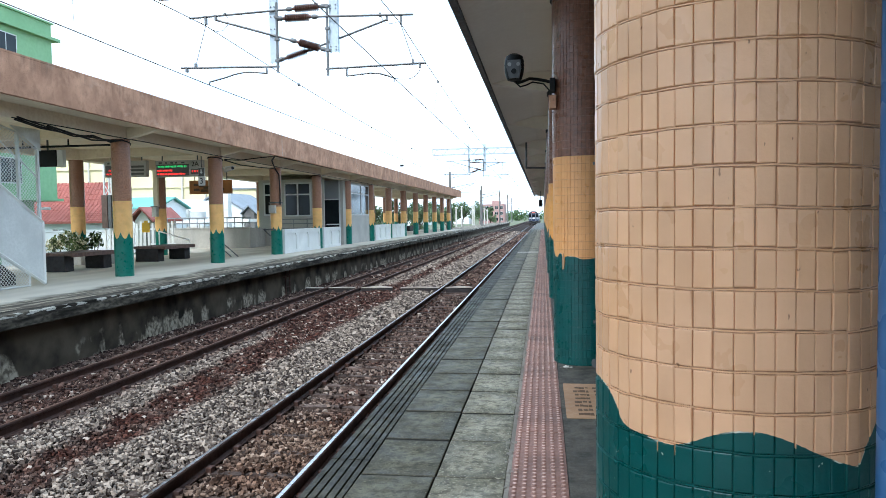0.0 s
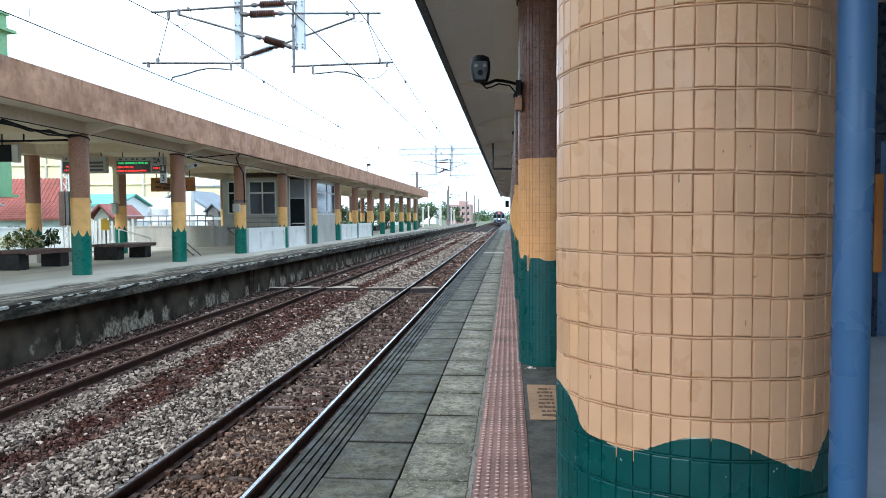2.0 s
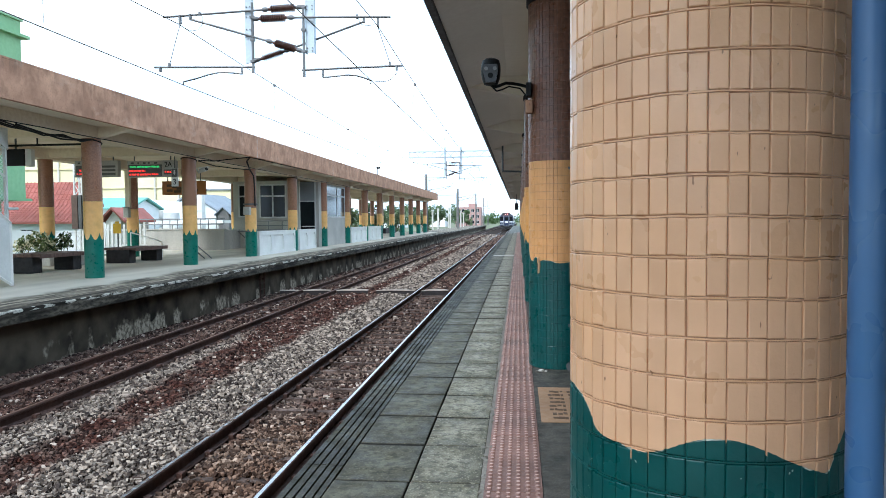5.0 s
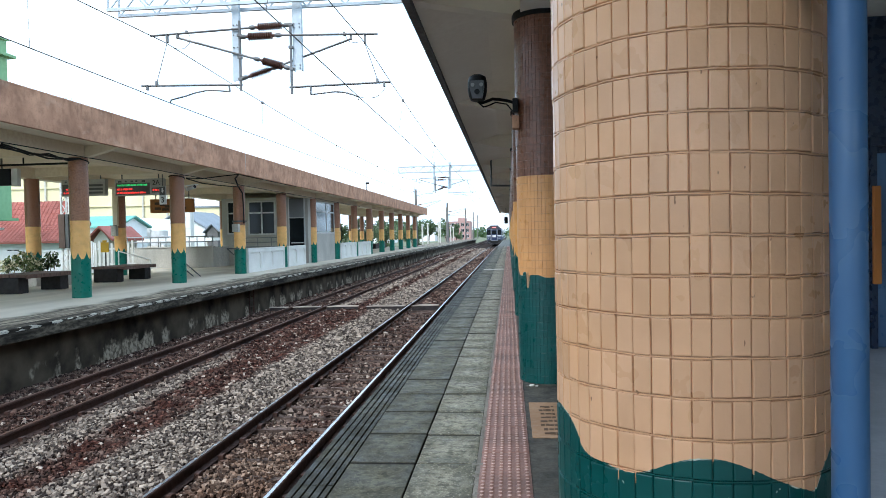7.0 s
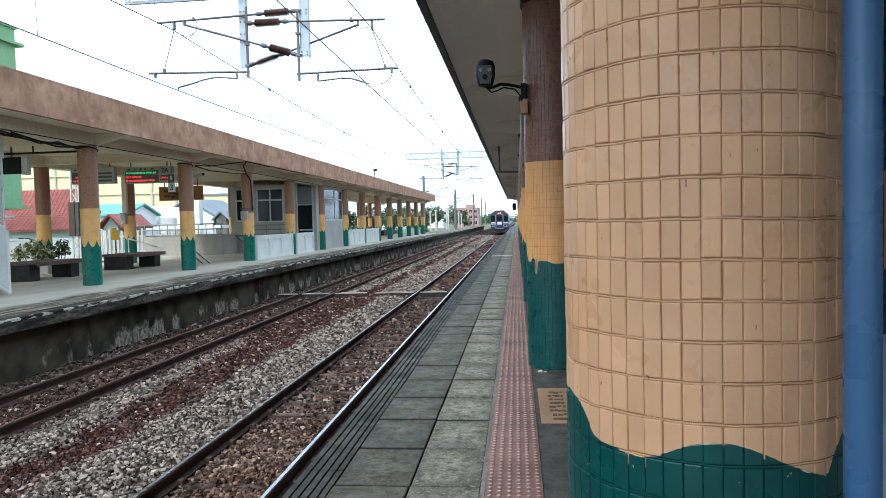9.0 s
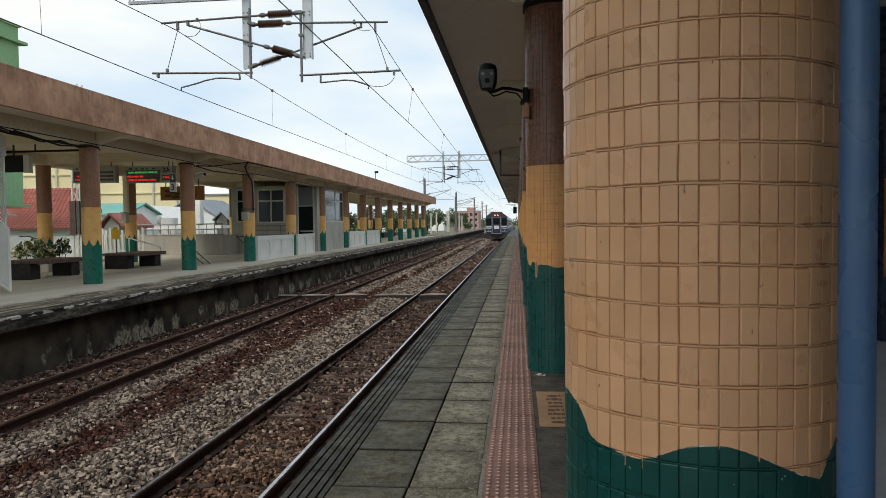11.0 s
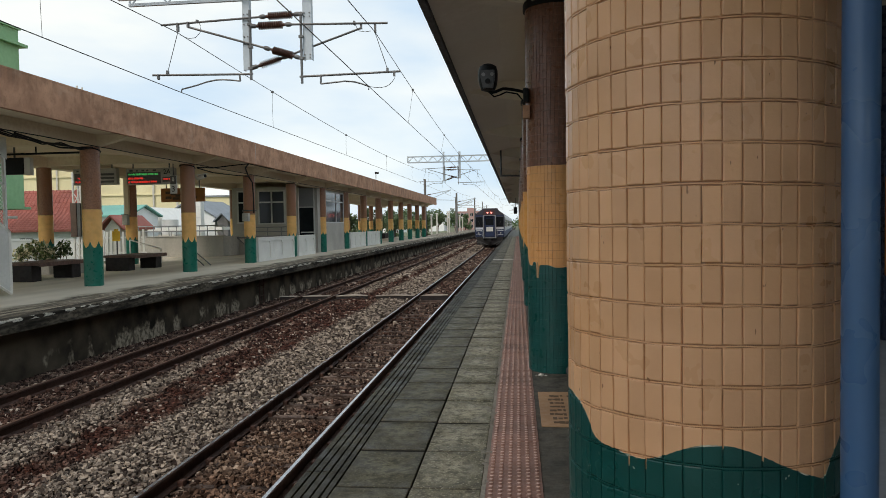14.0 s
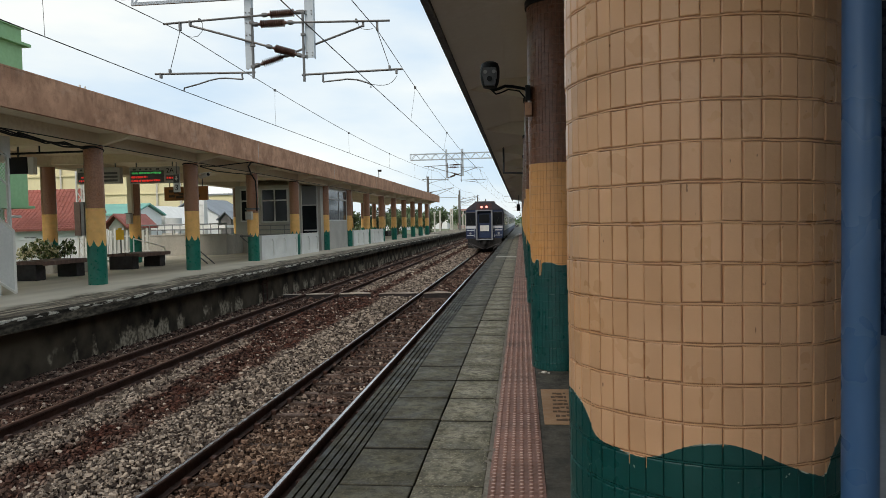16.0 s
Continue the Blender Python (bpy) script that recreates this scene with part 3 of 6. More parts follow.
def ballast_stones():
    """Loose track stones lying on the bed, denser and finer where they lie close by."""
    rng = np.random.default_rng(7)
    block = np.array([(x, y, z) for z in (-1, 1) for y in (-1, 1) for x in (-1, 1)]) * 0.72
    tri = np.array([(0, 2, 1), (1, 2, 3), (4, 5, 6), (5, 7, 6), (0, 1, 4), (1, 5, 4), (2, 6, 3), (3, 6, 7), (0, 4, 2), (2, 4, 6), (1, 3, 5), (3, 7, 5)])
    spans = ((-6.0, 2.0, 90, 0.045), (2.0, 4.8, 110, 0.04), (4.8, 9.0, 1200, 0.0215), (9.0, 16.0, 760, 0.025), (16.0, 28.0, 370, 0.034), (28.0, 60.0, 90, 0.054), (60.0, 110.0, 22, 0.09))
    place, size, lift = [], [], []
    for y0, y1, dense, s in spans:
        n = int((y1 - y0) * 7.1 * dense)
        p = np.stack([rng.uniform(-8.3, -1.25, n), rng.uniform(y0, y1, n)], 1)
        keep, up = np.ones(n, bool), np.zeros(n)
        for c in (NEAR_TRACK, FAR_TRACK):
            for side in (-1, 1):
                keep &= np.abs(p[:, 0] - c - side * HALF_GAUGE) > 0.085
            on_sleeper = (np.abs(p[:, 0] - c) < 1.0) & (np.abs((p[:, 1] % 0.6) - 0.3) < 0.075)
            worn = 0.5 + 0.5 * np.sin(p[:, 1] * 1.7 + p[:, 0] * 2.3) * np.sin(p[:, 0] * 4.1 - p[:, 1] * 0.6)
            keep &= ~(on_sleeper & (rng.uniform(size=n) < np.where(p[:, 1] > (8.2 if c == NEAR_TRACK else 17.0), 0.8, 0.55) + 0.1 * worn))
            up = np.maximum(up, np.where(on_sleeper, 0.03, 0.0))
            if c == NEAR_TRACK:
                bay = np.abs(p[:, 0] - c) < 0.5
                keep &= ~(bay & (p[:, 1] > 21.7) & (p[:, 1] < 22.55))
                keep &= ~(bay & ~on_sleeper & (rng.uniform(size=n) < np.clip((p[:, 1] - 8.0) / 8.0, 0.0, 0.3) * (p[:, 1] < 22.0)))
        p = p[keep]
        lift.append(up[keep])
        place.append(p)
        size.append(np.full(len(p), s) * rng.uniform(0.45, 1.5, len(p)))
    p, s, lift = np.concatenate(place), np.concatenate(size), np.concatenate(lift)
    n = len(p)
    ridge = 0.05 * np.exp(-((p[:, 0] + 4.3) / 0.35) ** 2) + 0.05 * np.exp(-((p[:, 0] + 5.5) / 0.3) ** 2)
    ridge = ridge + lift - 0.03 * (lift == 0) * (np.abs(p[:, 0] - NEAR_TRACK) < 0.52) * (p[:, 1] > 8.2) * (p[:, 1] < 22.0)
    ridge = ridge - 0.03 * (lift == 0) * (np.abs(p[:, 0] - FAR_TRACK) < 0.52) * (p[:, 1] > 17.0) * (p[:, 1] < 60.0)
    v = block[None] * (1 + rng.uniform(-0.5, 0.3, (n, 8, 3)))
    v = v * (s[:, None, None] * rng.uniform(0.6, 1.35, (n, 1, 3)) * np.array([1, 1, 0.7]))
    a, b = rng.uniform(0, math.tau, n), rng.uniform(-1.4, 1.4, n)
    ca, sa, cb, sb = np.cos(a), np.sin(a), np.cos(b), np.sin(b)
    x, y, z = v[..., 0], v[..., 1], v[..., 2]
    x, z = x * cb[:, None] + z * sb[:, None], -x * sb[:, None] + z * cb[:, None]
    x, y = x * ca[:, None] - y * sa[:, None], x * sa[:, None] + y * ca[:, None]
    out = np.stack([x + p[:, :1], y + p[:, 1:], z + (BED + ridge + s * 0.35 + rng.uniform(-0.012, 0.018, n))[:, None]], 2).reshape(-1, 3)
    faces = (tri[None] + 8 * np.arange(n)[:, None, None]).reshape(-1, 3)
    me = bpy.data.meshes.new("ballast_stones")
    me.vertices.add(len(out))
    me.vertices.foreach_set("co", out.astype(np.float32).ravel())
    me.loops.add(faces.size)
    me.loops.foreach_set("vertex_index", faces.astype(np.int32).ravel())
    me.polygons.add(len(faces))
    me.polygons.foreach_set("loop_start", np.arange(0, faces.size, 3, dtype=np.int32))
    me.materials.append(M_ballast)
    me.update(calc_edges=True)
    me.shade_flat()
    tagged(new("ballast_stones", me), "loose angular grey and rust-brown track stones", "ballast", kind="stuff")


track_bed()
ballast_stones()


def platform_near():
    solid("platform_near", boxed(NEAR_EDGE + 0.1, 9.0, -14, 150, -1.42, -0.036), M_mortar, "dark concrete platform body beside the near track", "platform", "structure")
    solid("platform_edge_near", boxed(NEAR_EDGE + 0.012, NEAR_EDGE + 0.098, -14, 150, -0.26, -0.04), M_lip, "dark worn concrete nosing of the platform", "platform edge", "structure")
    # Floor out of view, made pale to bounce light up to the soffit.
    solid("platform_floor_bounce", boxed(0.662, 8.99, -14, 150, -0.034, 0.0), M_floor_bounce, "unseen pale floor added to bounce light upward", "floor", "structure")
    solid("platform_floor", boxed(0.117, 0.66, -14, 150, -0.034, 0.0), M_floor, "stained grey concrete platform floor", "floor", "structure")


def platform_far():
    bm = boxed(-17.4, FAR_EDGE - 0.3, -10, 84.5, -1.42, -0.24)
    box(bm, -12.4, FAR_EDGE - 0.3, 84.5, 175, -1.42, -0.24)
    solid("platform_far", bm, M_wall, "damp concrete wall of the opposite platform with pale lime runs", "platform", "structure")
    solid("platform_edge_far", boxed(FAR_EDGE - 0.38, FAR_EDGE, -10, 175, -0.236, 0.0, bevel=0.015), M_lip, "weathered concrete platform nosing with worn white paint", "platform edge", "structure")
    bm = boxed(-17.4, FAR_EDGE - 0.384, -10, 84.5, -0.236, -0.002)
    box(bm, -12.4, FAR_EDGE - 0.384, 84.5, 175, -0.236, -0.002)
    solid("floor_far", bm, M_rain_floor, "streaky grey concrete floor of the opposite platform", "floor", "structure")


platform_near()
platform_far()


# ---- the tracks ----
def rail_outline(c):
    half = [(0.0, 0.0), (0.028, -0.002), (0.033, -0.012), (0.033, -0.034), (0.009, -0.046), (0.008, -0.122), (0.062, -0.14), (0.062, -0.15)]
    return [(c + a, RAIL + b) for a, b in half] + [(c - a, RAIL + b) for a, b in reversed(half[1:])]


def railway_track(c, shiny, label):
    t = thing("railway_track", label, "railway track", (0, 0, 0))
    for side in (-1, 1):
        x = c + side * HALF_GAUGE
        r = part("rail", extrude(bmesh.new(), rail_outline(x), -6, 420), M_rail_side, t, "rusty steel rail")
        part("running_surface", boxed(x - 0.015, x + 0.021, -6, 420, RAIL + 0.0005, RAIL + 0.003), M_rail_top if shiny else M_rail_dull, r, "polished rail head" if shiny else "dull rail head")
    bm = bmesh.new()
    extrude(bm, [(-1.0, -0.2), (-1.0, -0.03), (-0.96, 0.0), (-0.7, -0.004), (-0.3, -0.016), (0.1, -0.010), (0.4, -0.018), (0.72, -0.003), (0.96, 0.0), (1.0, -0.03), (1.0, -0.2)], -0.05, 0.05)
    sleeper = mesh_from("sleeper", bm, M_sleeper)
    bm = boxed(-0.032, 0.032, -0.045, 0.045, -0.02, 0.045, bevel=0.012)
    clip = mesh_from("rail_clip", bm, M_rail_side)
    y, rng = -4.5, random.Random(3)
    while y < 90:
        s = child_piece("sleeper", sleeper, t, pose(c, y, RAIL - 0.14 + rng.uniform(-0.012, 0.006), rng.uniform(-3, 3), 0, rng.uniform(-1.4, 1.4)))
        if y < 22:
            for side in (-1, 1):
                for off in (-0.085, 0.085):
                    child_piece("rail_clip", clip, s, pose(side * HALF_GAUGE + off, 0, 0))
        y += 0.6
    return t


railway_track(NEAR_TRACK, True, "used railway track with bright polished rails on stained sleepers")
railway_track(FAR_TRACK, False, "railway track with brown rusty rails along the opposite platform")


def cable_crossing():
    t = thing("cable_crossing", "weathered pale timber cable covers laid across both tracks", "cable cover", (0, 22.6, BED + 0.105))
    for x0, x1, dz in ((-8.05, -7.42, 0.0), (-7.24, -6.3, 0.02), (-6.1, -5.02, 0.045), (-4.74, -3.44, 0.03), (-3.23, -2.33, 0.05), (-2.1, -1.9, 0.0)):
        bm = bmesh.new()
        extrude(bm, [(x0, 0.046), (x1, 0.046 + dz * 0.4), (x1, 0.064 + dz * 0.4), ((x0 + x1) / 2, 0.066 + dz), (x0, 0.064)], -0.08, 0.08)
        part("cover_plank", bm, M_plank, t)
        # Dark box below each plank, standing in for the shadow beneath it.
        part("cover_shadow", boxed(x0 + 0.01, x1 - 0.01, -0.062, 0.062, -0.12, 0.044, bevel=0.01), M_bench, t, "dark box in place of the shadow under the cover")


cable_crossing()


def wall_steps():
    t = thing("wall_ladder", "small dark iron ladder on the opposite platform wall", "ladder", (-8.3, 21.6, 0))
    for dy in (-0.18, 0.18):
        part("stile", rod(bmesh.new(), (0, dy, -1.08), (0, dy, -0.25), 0.022, 6), M_rail_side, t)
    for k in range(4):
        part("rung", rod(bmesh.new(), (0, -0.18, -1.0 + 0.2 * k), (0, 0.18, -1.0 + 0.2 * k), 0.016, 6), M_rail_side, t)
    for dy in (-0.18, 0.18):
        part("fixing", boxed(-0.1, 0.0, dy - 0.02, dy + 0.02, -0.5, -0.46), M_rail_side, t)


wall_steps()


# ---- the canopy over the near platform ----
def canopy_near():
    y0, y1 = -12.0, 76.0
    t = tagged(new("ceiling_near"), "pale grey concrete canopy over the platform with a dark fascia", "canopy", kind="structure")
    bm = bmesh.new()
    extrude(bm, [(-0.86, 3.80), (-0.86, 3.62), (-0.2, 3.80), (0.15, 3.80), (0.15, 3.44), (0.59, 3.44), (0.59, 3.80), (8.9, 3.8), (8.9, 4.0), (-0.86, 4.0)], y0, y1)
    part("canopy_slab", bm, M_near_soffit, t, "pale grey painted soffit and edge beam")
    part("fascia", boxed(-0.935, -0.862, y0, y1, 3.56, 4.4), M_fascia_dark, t, "dark metal fascia strip")
    for k in range(-2, 15):
        y = NEAR_COLUMN[1] + SPACING * k
        bm = extrude(bmesh.new(), [(-0.858, 3.63), (0.152, 3.445), (0.152, 3.815), (-0.858, 3.815)], y - 0.09, y + 0.09)
        part("bracket", bm, M_near_soffit, t)
    return t


canopy_near()


def canopy_far():
    y0, y1 = -6.0, 80.9
    t = tagged(new("ceiling_far"), "weathered concrete canopy with a pinkish-brown fascia and pale soffit", "canopy", kind="structure")
    bm = extrude(bmesh.new(), [(-9.49, 4.46), (-9.49, 3.72), (-9.60, 3.72), (-9.60, 4.30), (-16.95, 4.30), (-16.95, 4.46)], y0, y1)
    box(bm, -17.06, -16.952, y0, y1, 3.78, 4.46)
    box(bm, -16.95, -9.602, y1 - 0.12, y1, 3.80, 4.298)
    part("fascia", bm, M_fascia, t, "pinkish-brown weathered rendered fascia")
    for y in (24.45, 34.8, 45.1):
        part("fascia_joint", boxed(-9.4895, -9.486, y - 0.011, y + 0.011, 3.725, 4.458), M_parapet, t, "pale filled joint")
    part("coping", boxed(-9.62, -9.487, y0, y1 + 0.02, 4.462, 4.50), M_fascia, t)
    bm = extrude(bmesh.new(), [(-9.602, 3.78), (-10.48, 3.80), (-10.48, 3.50), (-10.96, 3.50), (-10.96, 3.86), (-15.5, 3.86), (-15.5, 3.52), (-16.0, 3.52), (-16.0, 3.80), (-16.95, 3.80),
                               (-16.95, 4.29), (-9.602, 4.29)], y0, y1 - 0.14)
    part("canopy_slab", bm, M_soffit, t, "cream painted concrete soffit with long beams")
    for k in range(-4, 13):
        y = 16.45 + SPACING * k
        if y > y0:
            for xa, xb in ((-9.604, -10.478), (-16.94, -16.002)):
                part("bracket", extrude(bmesh.new(), [(xa, 3.72), (xb, 3.505), (xb, 3.83), (xa, 3.83)], y - 0.09, y + 0.09), M_soffit, t)
            part("cross_beam", boxed(-15.498, -10.962, y - 0.16, y + 0.16, 3.58, 3.862), M_soffit, t)
    return t


canopy_far()


# ---- columns ----
TILE_W, TILE_H, TURN_STEP, ROW, COLUMN_H = 0.0327, 0.0697, 360 / 49, 0.0714, 3.5


def tile_verts(w, h, r, b=0.0014, d=0.0046):
    """One small flat wall tile with eased edges, lying on the column's skin at (r, 0)."""
    o = [(-w / 2, -h / 2), (w / 2, -h / 2), (w / 2, h / 2), (-w / 2, h / 2)]
    return ([(r - d, y, z) for y, z in o] + [(r - 0.0008, y * (1 - 0.7 * b / w * 2), z * (1 - 0.7 * b / h * 2)) for y, z in o] + [(r, y * (1 - b / w * 4), z * (1 - b / h * 4)) for y, z in o])


TILE_FACES = [(8, 9, 10, 11)] + [(i, (i + 1) % 4, 4 + (i + 1) % 4, 4 + i) for i in range(4)] + [(4 + i, 4 + (i + 1) % 4, 8 + (i + 1) % 4, 8 + i) for i in range(4)]


def joined_tiles(name, cells, material, rng, r=COLUMN_R, w=TILE_W, h=TILE_H):
    base = np.array(tile_verts(w, h, r))
    verts, faces = [], []
    for a, z in cells:
        a = math.radians(a) + rng.gauss(0, 0.0012)
        p = base + np.array([rng.gauss(0, 0.0004), 0, z + rng.gauss(0, 0.0007)])
        c, s = math.cos(a), math.sin(a)
        k = len(verts)
        verts += [(x * c - y * s, x * s + y * c, h) for x, y, h in p.tolist()]
        faces += [tuple(i + k for i in f) for f in TILE_FACES]
    return mesh_of(name, verts, faces, material)


def core(r, h, seg=52):
    return rod(bmesh.new(), (0, 0, 0), (0, 0, h), r, seg)


def course_wander(a, z):
    """How far the hand-laid tile courses stray from level: they sag towards one side of the column."""
    u = min(max((a + 100) / 55, 0.0), 1.0)
    return -0.0045 * u * u * (3 - 2 * u) + 0.0009 * math.sin(a * 0.11 + z * 9.0) + 0.0006 * math.sin(a * 0.31 - z * 23.0)


def tiled_column_close():
    """The column beside the camera: its skin of painted mosaic tiles, those that can be told apart as pieces of their own."""
    rng = random.Random(11)
    step, row_h, wide, high = 6.99, 0.0709, 0.0327, 0.0664
    t = thing("tiled_column", "round column of mosaic tiles painted beige over a wavy green base", "column", (*NEAR_COLUMN, 0), "platform columns")
    part("core", core(NEAR_R - 0.0036, COLUMN_H), M_crease, t, "joint base darkened for the shade in the creases", smooth=True)
    z0 = 1.3921 - 19 * row_h
    own, rest = [], []
    for row in range(50):
        z = z0 + (row + 0.5) * row_h
        if z + 0.034 > COLUMN_H or z < 0.03:
            continue
        for k in range(51):
            a = -270.78 + step * (k + 0.5)
            a = (a + 180) % 360 - 180
            (own if 0.82 < z < 1.80 and (-180 < a < -40) else rest).append((a, z))
    rest = [(a, z + course_wander(a, z)) for a, z in rest]
    skin = new("tile_skin", joined_tiles("tile_skin", rest, M_near, rng, NEAR_R, wide, high))
    skin.parent = t
    tagged(skin, kind="stuff")
    # painted mortar beads between the courses
    verts, faces, n = [], [], 180
    for row in range(1, 50):
        for k in range(n):
            a = 360 * k / n - 180
            z = z0 + row * row_h
            z += course_wander(a, z) + rng.gauss(0, 0.00022)
            lift = rng.gauss(0, 0.00018)
            c, q = math.cos(radians(a)), math.sin(radians(a))
            for r, dz in ((NEAR_R - 0.0045, -0.0019), (NEAR_R - 0.0009 + lift, -0.0013), (NEAR_R - 0.0009 + lift, 0.0012), (NEAR_R - 0.0045, 0.0018)):
                verts.append((r * c, r * q, z + dz))
        b = len(verts) - 4 * n
        for k in range(n):
            i, j = b + 4 * k, b + 4 * ((k + 1) % n)
            faces += [(i + m, j + m, j + m + 1, i + m + 1) for m in range(3)]
    bead = new("mortar_bead", mesh_of("mortar_bead", verts, faces, M_near))
    bead.parent = t
    tagged(bead, kind="stuff")
    tile = mesh_of("tile", tile_verts(wide, high, 0.0), TILE_FACES, M_near)
    for a, z in own:
        z += course_wander(a, z)
        a += rng.gauss(0, 0.10)
        m = Matrix.Rotation(radians(a), 4, "Z") @ Matrix.Translation((NEAR_R + rng.gauss(0, 0.0005), 0, z + rng.gauss(0, 0.0007)))
        m = m @ pose(0, 0, 0, rng.gauss(0, 0.4), rng.gauss(0, 0.6), rng.gauss(0, 0.8))
        child_piece("tile", tile, t, m)


def tiled_columns_near():
    rng = random.Random(5)
    cells = [(TURN_STEP * k, 0.038 + ROW * row) for row in range(48) for k in range(49)]
    skin, skin_2 = joined_tiles("tile_skin", cells, M_column, rng), joined_tiles("tile_skin", cells, M_second, rng)
    body = mesh_from("core", core(COLUMN_R - 0.003, COLUMN_H - 0.05), M_column_joint, True)
    body_2 = mesh_from("core", core(COLUMN_R - 0.003, COLUMN_H - 0.05), M_second_joint, True)
    ring = mesh_from("collar", rod(bmesh.new(), (0, 0, 3.40), (0, 0, 3.47), COLUMN_R + 0.018, 40), M_black, True)
    for k in range(-2, 15):
        if k == 0:
            continue
        t = thing("tiled_column", "round column of small tiles painted brown, ochre and green", "column", (SECOND_COLUMN[0], SECOND_COLUMN[1] + SPACING * (k - 1), 0), "platform columns")
        child_piece("core", body_2 if k == 1 else body, t, Matrix())
        tagged(child_piece("tile_skin", skin_2 if k == 1 else skin, t, Matrix()), kind="stuff")
        child_piece("collar", ring, t, Matrix())
        if k == 1:
            chip = extrude(bmesh.new(), [(-0.011, 0.885), (0.012, 0.892), (0.013, 0.99), (0.004, 1.035), (-0.006, 1.02), (-0.012, 0.95)], -0.002, 0.002)
            chip.transform(Matrix.Rotation(radians(-132), 4, "Z") @ Matrix.Translation((COLUMN_R + 0.001, 0, 0)) @ Matrix.Rotation(radians(90), 4, "Z"))
            part("chipped_patch", chip, M_tan_tile, t, "chipped pale patch through the paint")


def columns_far():
    shaft = mesh_from("shaft", core(0.228, 3.52, 40), M_far_column, True)
    for k in range(-2, 13):
        for x in (-10.72, -15.75):
            y = 16.45 + SPACING * k
            if y > 11 or x < -12:
                t = thing("painted_column", "round tiled column painted brown, yellow and green", "column", (x, y, 0), "opposite platform columns", turn=random.uniform(0, 360))
                child_piece("shaft", shaft, t, Matrix())


tiled_column_close()
tiled_columns_near()
columns_far()


# ---- the train ----
def build_train():
    t = thing("commuter_train", "dark blue train with white band and lit headlamps on track", "train", (NEAR_TRACK, 207, RAIL))
    front = bmesh.new()
    extrude(front, [(-1.40, 1.0), (-1.43, 1.3), (-1.43, 2.98), (-1.38, 3.2), (1.38, 3.2), (1.43, 2.98), (1.43, 1.3), (1.40, 1.0)], 0.0, 3.2)
    bmesh.ops.bevel(front, geom=[e for e in front.edges if all(abs(v.co.y) < 1e-4 for v in e.verts)], offset=0.06, segments=2, affect="EDGES")
    body = part("cab_body", front, M_train_blue, t, "dark blue cab front", smooth=True)
    hood = extrude(bmesh.new(), [(-1.378, 3.204), (-1.3, 3.35), (-0.72, 3.78), (-0.58, 3.84), (0.58, 3.84), (0.72, 3.78), (1.3, 3.35), (1.378, 3.204)], 0.02, 3.2)
    part("hood", hood, M_train_hood, body, "dark sloping hood above the cab")
    # The brow's red is the glow round the headlamps, put into its colour.
    part("brow", extrude(bmesh.new(), [(-0.6, 3.22), (-0.56, 3.66), (-0.5, 3.70), (0.5, 3.70), (0.56, 3.66), (0.6, 3.22)], -0.03, 0.1), M_train_brow_tint, body, "dark brow panel tinted red for the headlamp glow")
    for s in (-1, 1):
        part("headlamp", rod(bmesh.new(), (s * 0.19, -0.08, 3.42), (s * 0.19, 0.05, 3.42), 0.085, 16), M_train_lamp, body, "lit headlamp")
        part("cab_window", boxed(min(s * 0.66, s * 1.37), max(s * 0.66, s * 1.37), -0.02, 0.05, 2.05, 3.0, bevel=0.015), M_train_glass, body, "dark cab window")
        fr = bmesh.new()
        a, b = min(s * 0.64, s * 1.39), max(s * 0.64, s * 1.39)
        for x0, x1, z0, z1 in ((a, b, 2.01, 2.045), (a, b, 3.005, 3.04), (a, a + 0.018, 2.046, 3.004), (b - 0.018, b, 2.046, 3.004)):
            box(fr, x0, x1, -0.025, 0.05, z0, z1)
        part("window_frame", fr, M_train_roof, body, "dark window frame")
        part("white_band", boxed(min(s * 0.62, s * 1.39), max(s * 0.62, s * 1.39), -0.015, 0.05, 1.78, 1.97), M_train_white, body, "white band")
        part("white_band", boxed(min(s * 0.78, s * 1.36), max(s * 0.78, s * 1.36), -0.015, 0.05, 1.62, 1.69), M_train_white, body, "thin white line")
        part("gangway_post", boxed(s * 0.585 - 0.055, s * 0.585 + 0.055, -0.32, 0.05, 0.98, 3.1, bevel=0.015), M_train_frame, body, "pale gangway edge post")
        part("handrail", run(bmesh.new(), [(s * 0.74, 0.0, 1.12), (s * 0.74, -0.09, 1.18), (s * 0.74, -0.09, 1.72), (s * 0.74, 0.0, 1.76)], 0.022, 6), M_train_white, body, "white handrail")
        part("handrail", run(bmesh.new(), [(s * 0.80, 0.0, 1.24), (s * 0.84, -0.07, 1.26), (s * 1.3, -0.07, 1.26), (s * 1.34, 0.0, 1.24)], 0.022, 6), M_train_white, body, "white handrail")
        part("wiper", rod(bmesh.new(), (s * 0.9, -0.05, 2.08), (s * 1.1, -0.05, 2.6), 0.012, 5), M_train_dark, body)
        part("step", boxed(min(s * 0.85, s * 1.25), max(s * 0.85, s * 1.25), -0.16, -0.02, 0.5, 0.54), M_train_roof, body, "dark step plate")
        part("brake_hose", run(bmesh.new(), [(s * 0.35, -0.05, 0.85), (s * 0.38, -0.25, 0.7), (s * 0.3, -0.3, 0.45), (s * 0.2, -0.15, 0.4)], 0.025, 6), M_train_dark, body)
        part("marker_lamp", rod(bmesh.new(), (s * 1.08, -0.04, 1.42), (s * 1.08, 0.05, 1.42), 0.085, 12), M_train_side, body)
